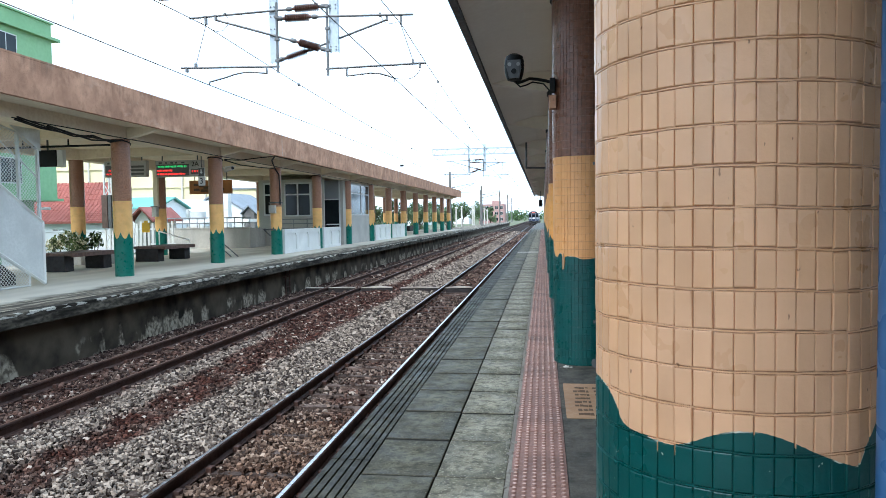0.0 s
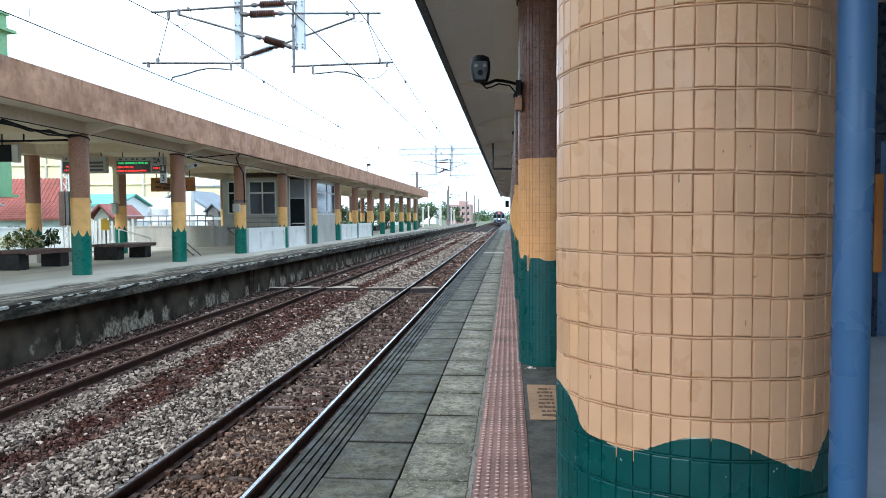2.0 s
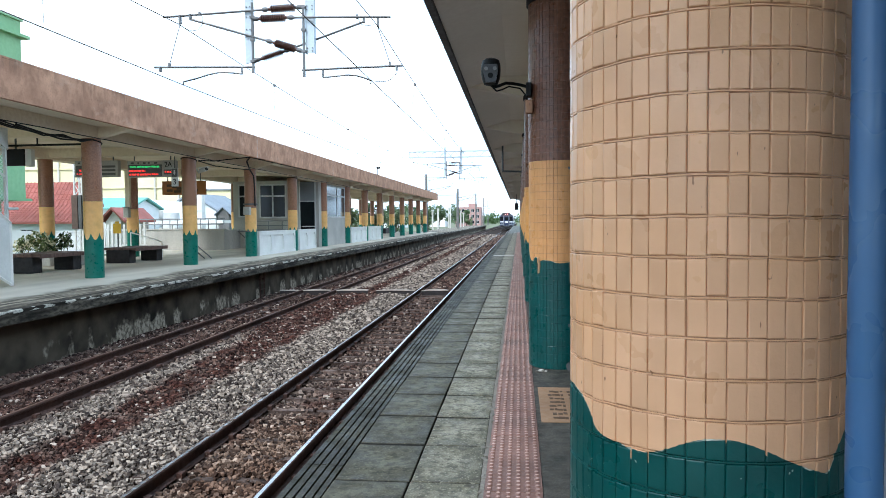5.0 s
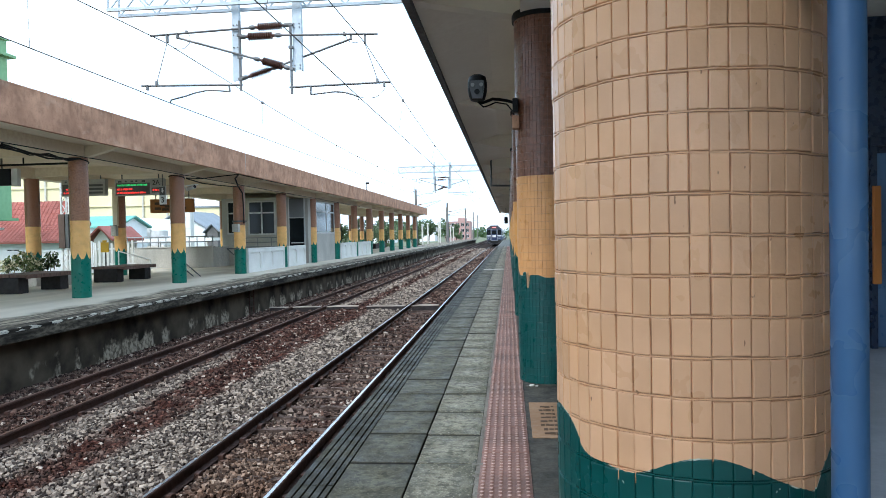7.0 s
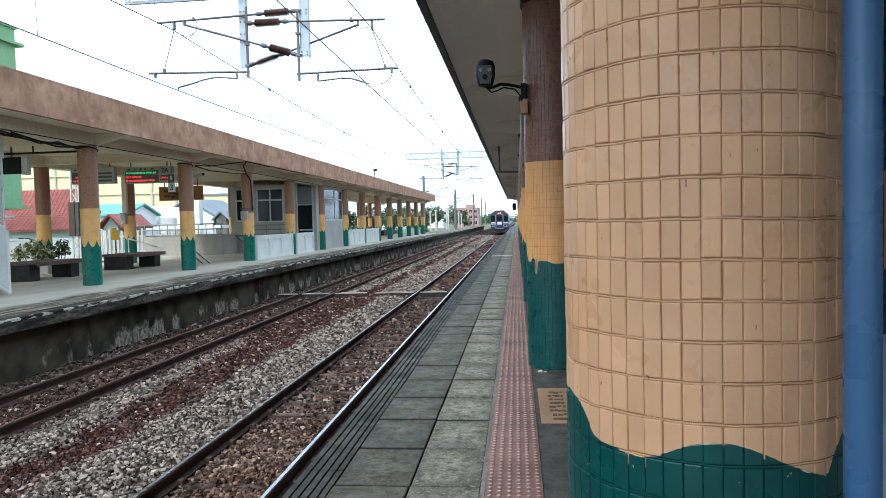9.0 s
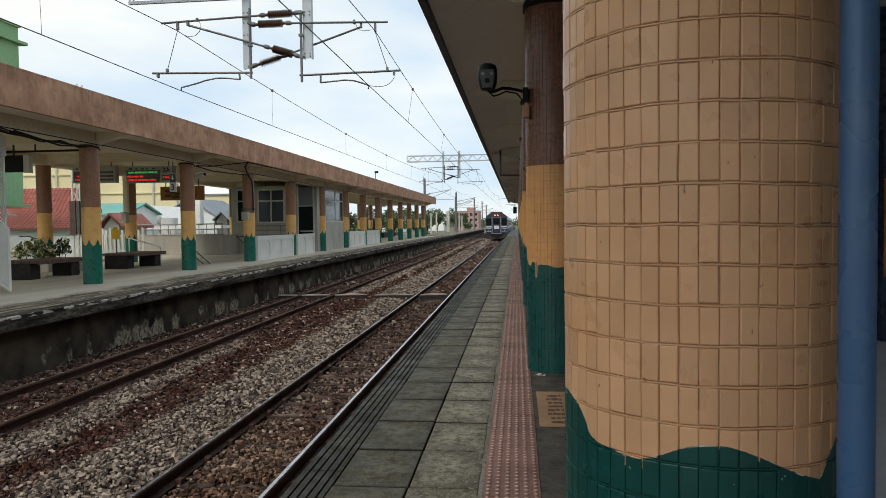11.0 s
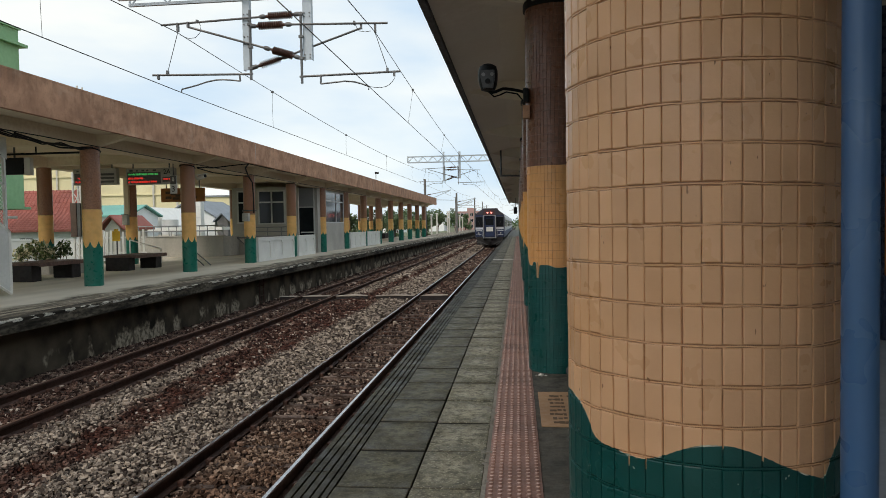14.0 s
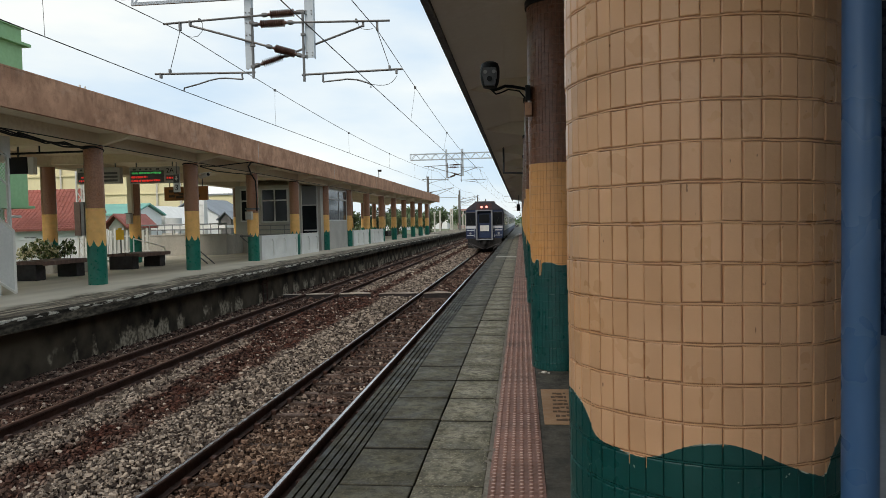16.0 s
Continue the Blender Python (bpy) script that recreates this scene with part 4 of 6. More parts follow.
        part("plough_blade", rod(bmesh.new(), (s * 0.1, -0.18, 0.2), (s * 1.1, -0.02, 0.66), 0.025, 6), M_train_roof, body, "dark guard strut")
        part("plough_blade", rod(bmesh.new(), (s * 0.62, -0.12, 0.18), (s * 1.32, -0.02, 0.8), 0.025, 6), M_train_roof, body, "dark guard strut")
    part("gangway_head", boxed(-0.64, 0.64, -0.30, 0.05, 3.102, 3.19, bevel=0.02), M_train_frame, body, "pale gangway head bar")
    part("gangway_sill", boxed(-0.66, 0.66, -0.34, 0.05, 0.90, 0.978, bevel=0.02), M_train_frame, body, "pale gangway sill")
    part("roof_unit", boxed(-0.75, 0.75, 0.9, 3.0, 3.78, 3.88, bevel=0.03), M_train_roof, body, "dark roof unit")
    part("gangway_door", boxed(-0.5, 0.5, -0.03, 0.05, 1.12, 3.02, bevel=0.02), M_train_blue, body, "blue gangway door")
    part("door_window", boxed(-0.4, 0.4, -0.045, -0.02, 2.2, 2.85, bevel=0.01), M_train_glass, body)
    part("destination_plate", boxed(-0.33, 0.35, -0.06, -0.032, 1.58, 2.02), M_white, body, "plain white plate")
    part("coupler", rod(bmesh.new(), (0, -0.5, 0.72), (0, 0.3, 0.72), 0.14, 10), M_train_dark, body)
    part("buffer_beam", boxed(-1.3, 1.3, -0.05, 0.6, 0.28, 1.02, bevel=0.03), M_train_dark, body)
    y = 3.21
    for c in range(5):
        car = bmesh.new()
        extrude(car, [(-1.40, 0.95), (-1.43, 1.3), (-1.43, 2.98), (-1.36, 3.3), (1.36, 3.3), (1.43, 2.98), (1.43, 1.3), (1.40, 0.95)], y, y + 18.6)
        b = part("carriage_body", car, M_train_side, t, "grey carriage side")
        part("carriage_roof", extrude(bmesh.new(), [(-1.35, 3.302), (-1.25, 3.40), (-0.72, 3.74), (0.72, 3.74), (1.25, 3.40), (1.35, 3.302)], y, y + 18.6), M_train_roof, b, "dark roof")
        part("underframe", boxed(-1.2, 1.2, y + 0.4, y + 18.2, 0.25, 0.93), M_train_dark, b)
        for s in (-1, 1):
            part("lower_band", boxed(min(s * 1.432, s * 1.442), max(s * 1.432, s * 1.442), y, y + 18.6, 1.02, 1.55), M_train_blue, b, "blue lower band")
            for k in range(9):
                part("carriage_window", boxed(min(s * 1.42, s * 1.44), max(s * 1.42, s * 1.44), y + 1.0 + k * 1.9, y + 2.4 + k * 1.9, 1.95, 2.75), M_glass, b)
        y += 19.2
    return t


train = build_train()


# ---- overhead line ----
def insulator(p, q, parent):
    p, q = Vector(p), Vector(q)
    length = (q - p).length
    prof = [(0.0, 0.02), (0.04, 0.035)]
    n = 11
    for i in range(n):
        s = 0.06 + (length - 0.12) * i / n
        step = (length - 0.12) / n
        prof += [(s, 0.032), (s + step * 0.4, 0.082), (s + step * 0.6, 0.08), (s + step * 0.95, 0.032)]
    prof += [(length - 0.04, 0.035), (length, 0.02)]
    return part("insulator", lathe(bmesh.new(), prof, p, q, 12), M_insulator, parent, "ribbed brown porcelain insulator", smooth=True)


def overhead_gantry(right_end, mast_x, left_end):
    """A lattice beam across both tracks, with two hanging posts and the arms that hold the wires. Its plane is y = 0."""
    t = thing("overhead_gantry", "galvanised lattice gantry with hanging posts and insulated wire arms", "gantry", (0, 13.7, 0), "overhead gantries")
    z0, z1, half = 6.11, 6.57, 0.2
    for y in (-half, half):
        part("lattice_chord", boxed(left_end, right_end, y - 0.03, y + 0.03, z0 - 0.03, z0 + 0.03), M_steel, t)
        part("lattice_chord", boxed(left_end, right_end, y - 0.03, y + 0.03, z1 - 0.03, z1 + 0.03), M_steel, t)
        bm = bmesh.new()
        x, up = left_end + 0.05, True
        while x < right_end - 0.4:
            a, b = (z0, z1) if up else (z1, z0)
            rod(bm, (x, y, a), (x + 0.4, y, b), 0.018, 6)
            x, up = x + 0.4, not up
        rod(bm, (left_end + 0.02, y, z0), (left_end + 0.02, y, z1), 0.025, 6)
        part("lattice_bracing", bm, M_steel, t)
    part("mast", boxed(mast_x - 0.16, mast_x + 0.16, -0.16, 0.16, -0.2, z1 + 0.1), M_steel, t)
    # hanging posts: a bolted steel channel with a slim tube clamped beside it
    for x0, x1, zb, tx, tz0, tz1, bolts in ((-5.50, -5.355, 4.60, -5.325, 4.39, 5.79, (5.27, 5.52, 5.72)), (-4.245, -4.065, 4.76, -4.268, 4.28, 5.70, (4.80, 4.86, 5.62, 5.69))):
        ch = bmesh.new()
        box(ch, x0, x1, -0.055, -0.043, zb, 6.9)
        box(ch, x0, x0 + 0.014, -0.043, 0.06, zb, 6.9)
        box(ch, x1 - 0.014, x1, -0.043, 0.06, zb, 6.9)
        post = part("hanging_post", ch, M_steel, t, "grey steel channel post")
        part("post_tube", rod(bmesh.new(), (tx, -0.1, tz0), (tx, -0.1, tz1), 0.026, 10), M_tube, post)
        for z in (zb + 0.02, zb + 0.45, zb + 0.9):
            part("clamp", boxed(tx - 0.042, tx + 0.042, -0.14, -0.058, z - 0.024, z + 0.024), M_tube, post)
        for z in bolts:
            for bx in (x0 + 0.035, x1 - 0.035):
                part("bolt", rod(bmesh.new(), (bx, -0.075, z), (bx, -0.055, z), 0.014, 6), M_tube, post)
    arm = lambda *pts, r=0.022, y=-0.1: part("arm_tube", run(bmesh.new(), [(a, y, c) for a, c in pts], r, 8), M_tube, t, "dark steel arm tube", smooth=True)
    socket = lambda p, q: part("end_socket", lathe(bmesh.new(), [(0.0, 0.03), (0.03, 0.045), (0.1, 0.045), (0.13, 0.025)], p, q, 10), M_tube, t, smooth=True)
    # arms over the far track, held by the right post
    arm((-7.205, 5.574), (-5.02, 5.643))
    insulator((-5.0, -0.1, 5.644), (-4.38, -0.1, 5.658), t)
    arm((-4.38, 5.658), (-4.25, 5.671), r=0.03)
    arm((-6.642, 5.516), (-4.93, 4.992))
    insulator((-4.91, -0.1, 4.986), (-4.39, -0.1, 4.82), t)
    arm((-4.39, 4.82), (-4.262, 4.783), r=0.03)
    arm((-7.426, 4.568), (-5.29, 4.506))
    arm((-5.573, 4.525), (-5.556, 4.379), r=0.02)
    arm((-5.556, 4.379), (-5.782, 4.408), (-5.93, 4.42), (-6.07, 4.419), (-6.279, 4.384), (-6.489, 4.325), (-6.804, 4.258), (-6.819, 4.191), r=0.016)
    # arms over the near track, held by the left post; the slanting one passes behind the right post
    arm((-2.498, 5.386), (-4.55, 5.453), y=-0.14)
    insulator((-4.57, -0.14, 5.454), (-5.2, -0.12, 5.458), t)
    arm((-5.2, 5.458), (-5.33, 5.464), r=0.03)
    arm((-3.08, 5.379), (-4.117, 5.048), (-4.70, 4.86), y=0.09)
    insulator((-4.72, 0.09, 4.855), (-5.2, -0.06, 4.667), t)
    arm((-5.2, 4.667), (-5.33, 4.622), r=0.03)
    arm((-2.262, 4.441), (-4.314, 4.416))
    arm((-3.881, 4.415), (-3.885, 4.256), r=0.02)
    arm((-3.885, 4.256), (-3.637, 4.273), (-3.398, 4.291), (-3.2, 4.271), (-3.043, 4.223), (-2.906, 4.168), (-2.915, 4.103), r=0.016)
    for p, q in (((-5.12, -0.1, 5.64), (-5.0, -0.1, 5.644)), ((-4.28, -0.1, 5.665), (-4.4, -0.1, 5.658)), ((-5.04, -0.1, 5.026), (-4.91, -0.1, 4.986)), ((-4.3, -0.1, 4.79), (-4.42, -0.1, 4.83)),
                 ((-4.45, -0.14, 5.45), (-4.57, -0.14, 5.454)), ((-5.31, -0.12, 5.462), (-5.19, -0.12, 5.458)), ((-4.61, 0.09, 4.89), (-4.73, 0.09, 4.85)), ((-5.31, -0.09, 4.636), (-5.19, -0.06, 4.67))):
        socket(p, q)
    for x, za, zb in ((-6.851, 5.60, 5.427), (-6.632, 5.61, 5.496), (-6.431, 5.643, 5.585), (-3.176, 5.465, 5.388), (-3.04, 5.42, 5.305), (-2.757, 5.41, 5.215), (-7.3, 4.575, 4.476), (-7.1, 4.647, 4.55), (-2.527, 4.517, 4.43), (-2.392, 4.45, 4.351)):
        part("wire_clip", boxed(x - 0.018, x + 0.018, -0.135, -0.065, zb, za), M_tube, t)
    for pts in ([(-6.431, 5.623), (-6.371, 5.542), (-6.372, 5.46), (-6.383, 5.385), (-6.482, 5.292), (-6.607, 5.278), (-6.71, 5.314)], [(-3.183, 5.465), (-3.13, 5.34), (-3.081, 5.269), (-2.963, 5.244), (-2.845, 5.258)],
                [(-2.914, 4.168), (-2.769, 4.143), (-2.651, 4.139), (-2.56, 4.155), (-2.493, 4.19), (-2.43, 4.25), (-2.381, 4.32)]):
        part("jumper_wire", run(bmesh.new(), [(a, -0.1, c) for a, c in pts], 0.006, 5), M_wire, t, "thin looping jumper wire", smooth=True)
    part("suspension_link", run(bmesh.new(), [(-6.853, -0.1, 5.427), (-7.1, -0.1, 4.607)], 0.007, 5), M_wire, t)
    part("suspension_link", run(bmesh.new(), [(-2.767, -0.1, 5.235), (-2.527, -0.1, 4.498)], 0.007, 5), M_wire, t)
    return t


overhead_gantry(1.9, 1.75, -8.06)
overhead_gantry(1.9, 1.75, -8.34).matrix_basis = pose(-0.40, 55.0, 0.29)


def overhead_wire(name, label, xs, z, messenger, r, aside, drop_at):
    """A contact wire with its carrying wire and droppers. xs: its place across at each support; aside: the carrying wire's offset; drop_at: shares of the span."""
    t = thing(name, label, "overhead wire")
    ys = (-27.7, 13.6, 54.9, 96.2, 137.5)
    low, high, drops = [], [], []
    for (ya, xa), (yb, xb) in zip(zip(ys, xs), zip(ys[1:], xs[1:])):
        for i in range(13):
            u = i / 12
            y = ya + (yb - ya) * u
            x = xa + (xb - xa) * u
            low.append((x, y, z))
            high.append((x + aside, y, z + messenger - 0.45 * 4 * u * (1 - u)))
        for u in drop_at:
            y, x = ya + (yb - ya) * u, xa + (xb - xa) * u
            drops.append((x, y, z + messenger - 0.45 * 4 * u * (1 - u)))
    part("contact_wire", run(bmesh.new(), low, r, 6), M_wire, t)
    part("carrying_wire", run(bmesh.new(), high, r * 1.05, 6), M_wire, t)
    for x, y, zz in drops:
        d = part("dropper", run(bmesh.new(), [(x + aside, y, zz), (x + aside * 0.6 - 0.012, y, z * 0.5 + zz * 0.5), (x, y, z)], 0.004, 5), M_wire, t)
        part("dropper_clamp", boxed(x + aside - 0.025, x + aside + 0.025, y - 0.04, y + 0.04, zz - 0.035, zz + 0.025), M_tube, d)


overhead_wire("overhead_wire", "contact wire and carrying wire above the near track", (-2.7, -2.9, -2.95, -2.75, -2.9), 4.16, 1.07, 0.0078, 0.14, (0.12, 0.315, 0.49, 0.68, 0.87))
overhead_wire("overhead_wire", "contact wire and carrying wire above the far track", (-6.5, -6.88, -6.45, -6.8, -6.4), 4.22, 1.2, 0.0078, 0.0, (0.13, 0.325, 0.52, 0.715, 0.9))


# ---- things on the near platform ----
def rain_pipe(at, height, label, clamps, elbow, material, r=0.036):
    t = thing("rain_pipe", label, "pipe", at)
    part("pipe", rod(bmesh.new(), (0, 0, 0.1 if elbow else 0.0), (0, 0, height), r, 24), material, t, smooth=True)
    if elbow:
        part("pipe_elbow", run(bmesh.new(), [(0, 0, 0.14), (-0.005, -0.01, 0.09), (-0.03, -0.03, 0.06), (-0.07, -0.07, 0.055)], 0.04, 16), M_tube, t, "grey outlet elbow", smooth=True)
    for z in clamps:
        c = part("clamp", rod(bmesh.new(), (0, 0, z - 0.014), (0, 0, z + 0.014), r + 0.004, 24), M_grey_wall, t, "grey pipe clamp", smooth=True)
        part("clamp_lug", boxed(-0.075, -0.03, -0.012, 0.012, z - 0.012, z + 0.012), M_tube, c)


rain_pipe((0.5712, 1.24, 0), 3.43, "smooth blue painted rain pipe beside a tiled column", (0.35, 1.798, 3.2), False, M_blue_pipe, 0.0288)
rain_pipe((0.515, 6.36, 0), 3.43, "blue-grey rain pipe with a floor outlet on a column", (0.42, 1.85), True, M_blue_pipe)


def security_camera():
    t = thing("security_camera", "dark dome security camera on a curved wall arm", "camera", (-0.25, 6.3, 2.685))
    head = lathe(bmesh.new(), [(-0.09, 0.03), (-0.08, 0.062), (-0.04, 0.078), (0.0, 0.085), (0.05, 0.088), (0.09, 0.086), (0.13, 0.075), (0.15, 0.04), (0.155, 0.005)], (0, 0, 0), (0, 0, 1), 24)
    h = part("housing", head, M_black, t, "dark rounded housing", smooth=True)
    face = extrude(bmesh.new(), [(-0.045, -0.075), (0.045, -0.075), (0.066, 0.02), (0.06, 0.082), (-0.06, 0.082), (-0.066, 0.02)], -0.094, -0.05)
    part("face_plate", face, M_cam_face, h, "grey glazed face")
    part("lens", rod(bmesh.new(), (0, -0.108, -0.02), (0, -0.06, -0.02), 0.024, 16), M_black, h)
    for s in (-1, 1):
        part("glint_eye", rod(bmesh.new(), (s * 0.038, -0.102, 0.042), (s * 0.038, -0.06, 0.042), 0.017, 12), M_eye_glint, h, "eye lens with its glint put into a pale colour")
    part("arm", run(bmesh.new(), [(0.0, 0, -0.085), (0.03, 0.02, -0.10), (0.07, 0.05, -0.085), (0.13, 0.1, -0.052), (0.2, 0.15, -0.05), (0.28, 0.2, -0.058), (0.34, 0.24, -0.07)], 0.014, 10), M_black, t, smooth=True)
    part("cable", run(bmesh.new(), [(0.01, 0, -0.10), (0.05, 0.03, -0.135), (0.1, 0.07, -0.115), (0.16, 0.12, -0.08), (0.26, 0.2, -0.085), (0.32, 0.24, -0.15), (0.33, 0.25, -0.26)], 0.007, 8), M_black, t, smooth=True)
    part("wall_plate", boxed(0.315, 0.365, 0.2, 0.3, -0.16, -0.03, bevel=0.008), M_black, t)
    part("junction_box", boxed(0.31, 0.375, 0.2, 0.3, -0.31, -0.19, bevel=0.008), M_fascia, t, "brown junction box")


security_camera()


def column_debris():
    """Broken bits of concrete lying at a column's foot."""
    rng = random.Random(15)
    for x, y, r, m in ((0.194, 6.320, 0.022, M_parapet), (0.154, 6.310, 0.015, M_crumb), (0.234, 6.324, 0.012, M_parapet)):
        bm = bmesh.new()
        bmesh.ops.create_icosphere(bm, subdivisions=1, radius=r, matrix=Matrix.Translation((0, 0, r * 0.55)) @ Matrix.Diagonal((1.3, 0.9, 0.7, 1)))
        for v in bm.verts:
            v.co += Vector((rng.gauss(0, r * 0.12), rng.gauss(0, r * 0.12), max(rng.gauss(0, r * 0.1), -0.001)))
        solid("concrete_crumb", bm, m, "pale broken crumb of concrete at a column foot", "rubble", group="column rubble", at=(x, y, 0.001))


column_debris()


def hanging_bracket():
    t = thing("hanging_bracket", "dark steel bracket hanging under the canopy", "bracket", (0, 22.0, 0))
    part("drop_rod", rod(bmesh.new(), (-0.51, 0, 2.92), (-0.51, 0, 3.76), 0.03, 8), M_tube, t)
    part("crossbar", rod(bmesh.new(), (-0.53, 0, 2.92), (0.09, 0, 2.90), 0.03, 8), M_tube, t)


hanging_bracket()


def loudspeaker():
    t = thing("loudspeaker", "small black loudspeaker hung under the canopy edge", "loudspeaker", (-0.2, 62.0, 2.55))
    part("cabinet", boxed(-0.16, 0.16, -0.15, 0.15, -0.3, 0.3, bevel=0.03), M_black, t)
    part("bracket", rod(bmesh.new(), (0, 0, 0.28), (0, 0, 1.26), 0.025, 8), M_tube, t)


loudspeaker()


def worn_tile():
    t = thing("floor_sign", "worn yellowish tile with dark faded lettering set in the platform", "floor sign", (0.30, 5.23, 0.0))
    part("plate", boxed(-0.155, 0.19, -0.49, 0.49, 0.0015, 0.006), M_tan_tile, t)
    rng = random.Random(6)
    for k in range(8):
        y = -0.39 + 0.105 * k
        for x0, x1, deep in ((-0.085, 0.03, 0.022), (0.065, 0.135, 0.018)):
            x = x0 + rng.uniform(0, 0.02)
            while x < x1:
                l = min(rng.uniform(0.018, 0.05), x1 - x + 0.006)
                d = rng.uniform(-0.008, 0.008)
                h = deep * rng.uniform(0.8, 1.4)
                part("faded_stroke", boxed(x, x + l, y + d - h, y + d + h, 0.0065, 0.0075), M_tan_dark, t)
                x += l + rng.uniform(-0.004, 0.012)


worn_tile()


def blue_door():
    t = thing("door", "light blue panel door with a long orange handle", "door", (4.13, 8.3, 0.0))
    part("leaf", boxed(0.045, 1.15, 0.0, 0.05, 0.015, 2.22, bevel=0.004), M_blue_metal, t, "light blue painted leaf")
    part("frame_post", boxed(-0.03, 0.038, -0.02, 0.07, 0.002, 2.3, bevel=0.004), M_navy, t, "dark blue frame")
    part("frame_head", boxed(-0.03, 1.2, -0.02, 0.07, 2.305, 2.4, bevel=0.004), M_navy, t, "dark blue frame")
    part("handle", boxed(-0.03, 0.055, -0.075, -0.028, 0.74, 1.85, bevel=0.012), M_orange, t, "long orange grip")


blue_door()
solid("wall_south", boxed(3.6, 8.88, 8.40, 8.6, 0.0, 3.79), M_navy, "dark blue partition wall behind the platform", "wall", "structure")
# Unseen wall, added to keep sky light off the near column's right side.
solid("wall_light_block", boxed(8.885, 9.0, -14, 8.39, 0.0, 3.79), M_white_wall, "unseen pale wall added to block light from the right", "wall", "structure")
solid("wall_east", boxed(8.885, 9.0, 8.61, 76, 0.0, 3.79), M_grey_wall, "grey rendered station wall at the back of the platform", "wall", "structure")


# ---- things on the opposite platform ----
def lattice(bm, poly, x, pitch, r):
    """Crossed bars, clipped to a convex outline of (y, z) pairs, in the plane x."""
    n = len(poly)
    area = sum(poly[i][0] * poly[(i + 1) % n][1] - poly[(i + 1) % n][0] * poly[i][1] for i in range(n))
    pts = poly if area > 0 else poly[::-1]
    for slope in (1.0, -1.0):
        cs = [z - slope * y for y, z in pts]
        c = min(cs) + pitch / 2
        while c < max(cs):
            lo, hi = -1e3, 1e3
            for i in range(n):
                (ya, za), (yb, zb) = pts[i], pts[(i + 1) % n]
                nx, nz = -(zb - za), yb - ya
                f0 = nx * (0 - ya) + nz * (c - za)
                f1 = nx + nz * slope
                if abs(f1) < 1e-9:
                    if f0 < 0:
                        lo, hi = 1, 0
                elif f1 > 0:
                    lo = max(lo, -f0 / f1)
                else:
                    hi = min(hi, -f0 / f1)
            if hi - lo > 0.02:
                rod(bm, (x, lo, slope * lo + c), (x, hi, slope * hi + c), r, 4)
            c += pitch
    return bm


def footbridge_stair():
    t = thing("footbridge_stair", "white steel stair enclosure with solid panels and diamond mesh", "stair", (-11.25, 0, 0))
    top = lambda y: 1.41 + 0.66 * (14.2 - y)
    low = lambda y: 0.02 + 0.58 * (14.2 - y)
    panel = [(14.2, 0.02), (14.2, 1.41), (11.2, top(11.2)), (11.2, low(11.2))]
    part("side_panel", extrude(bmesh.new(), panel, -0.03, 0.03, "x"), M_white, t, "solid white painted panel")
    bm = bmesh.new()
    for a, b in ((panel[0], panel[1]), (panel[1], panel[2]), (panel[0], panel[3])):
        rod(bm, (0.035, *a), (0.035, *b), 0.035, 4)
    part("panel_frame", bm, M_panel_white, t, "raised white frame")
    for y in (14.14, 13.55, 12.9):
        part("post", boxed(-0.03, 0.03, y - 0.03, y + 0.03, top(y), 3.49), M_white, t)
    for a, b in ((14.11, 13.58), (13.52, 12.93)):
        part("mesh_panel", lattice(bmesh.new(), [(a, top(a)), (a, min(3.49, 2.99 + 0.57 * (14.19 - a))), (b, min(3.49, 2.99 + 0.57 * (14.19 - b))), (b, top(b))], 0.0, 0.085, 0.0065), M_white, t, "white diamond mesh")
        rail = bmesh.new()
        rod(rail, (0, a, top(a) + 0.95), (0, b, top(b) + 0.98), 0.022, 4)
        rod(rail, (0, a, min(3.48, 2.99 + 0.57 * (14.19 - a))), (0, b, min(3.48, 2.99 + 0.57 * (14.19 - b))), 0.024, 4)
        part("mesh_rail", rail, M_white, t)
    part("end_sheet", extrude(bmesh.new(), [(14.2, 3.01), (14.2, 3.49), (13.3, 3.49)], 0.032, 0.045, "x"), M_white, t, "pale end sheet")
    tri = [(13.72, 0.02), (13.72, 0.26), (12.0, low(12.0) - 0.04), (12.0, 0.02)]
    part("lower_mesh", lattice(bmesh.new(), tri, 0.04, 0.085, 0.0065), M_white, t, "white diamond mesh")
    bm = bmesh.new()
    for i in range(4):
        rod(bm, (0.04, *tri[i]), (0.04, *tri[(i + 1) % 4]), 0.028, 4)
    part("lower_frame", bm, M_white, t)
    # Dark sheet set behind the mesh to give the shade under the stair.
    part("shade_sheet", extrude(bmesh.new(), [(13.9, 0.02), (12.0, 0.02), (12.0, low(12.0) + 0.2), (13.9, 0.24)], -0.5, -0.46, "x"), M_bench, t, "dark sheet in place of the shade under the stair")
    part("door_latch", rod(bmesh.new(), (0.03, 14.16, 1.72), (0.16, 14.3, 1.72), 0.03, 8), M_white, t)


footbridge_stair()


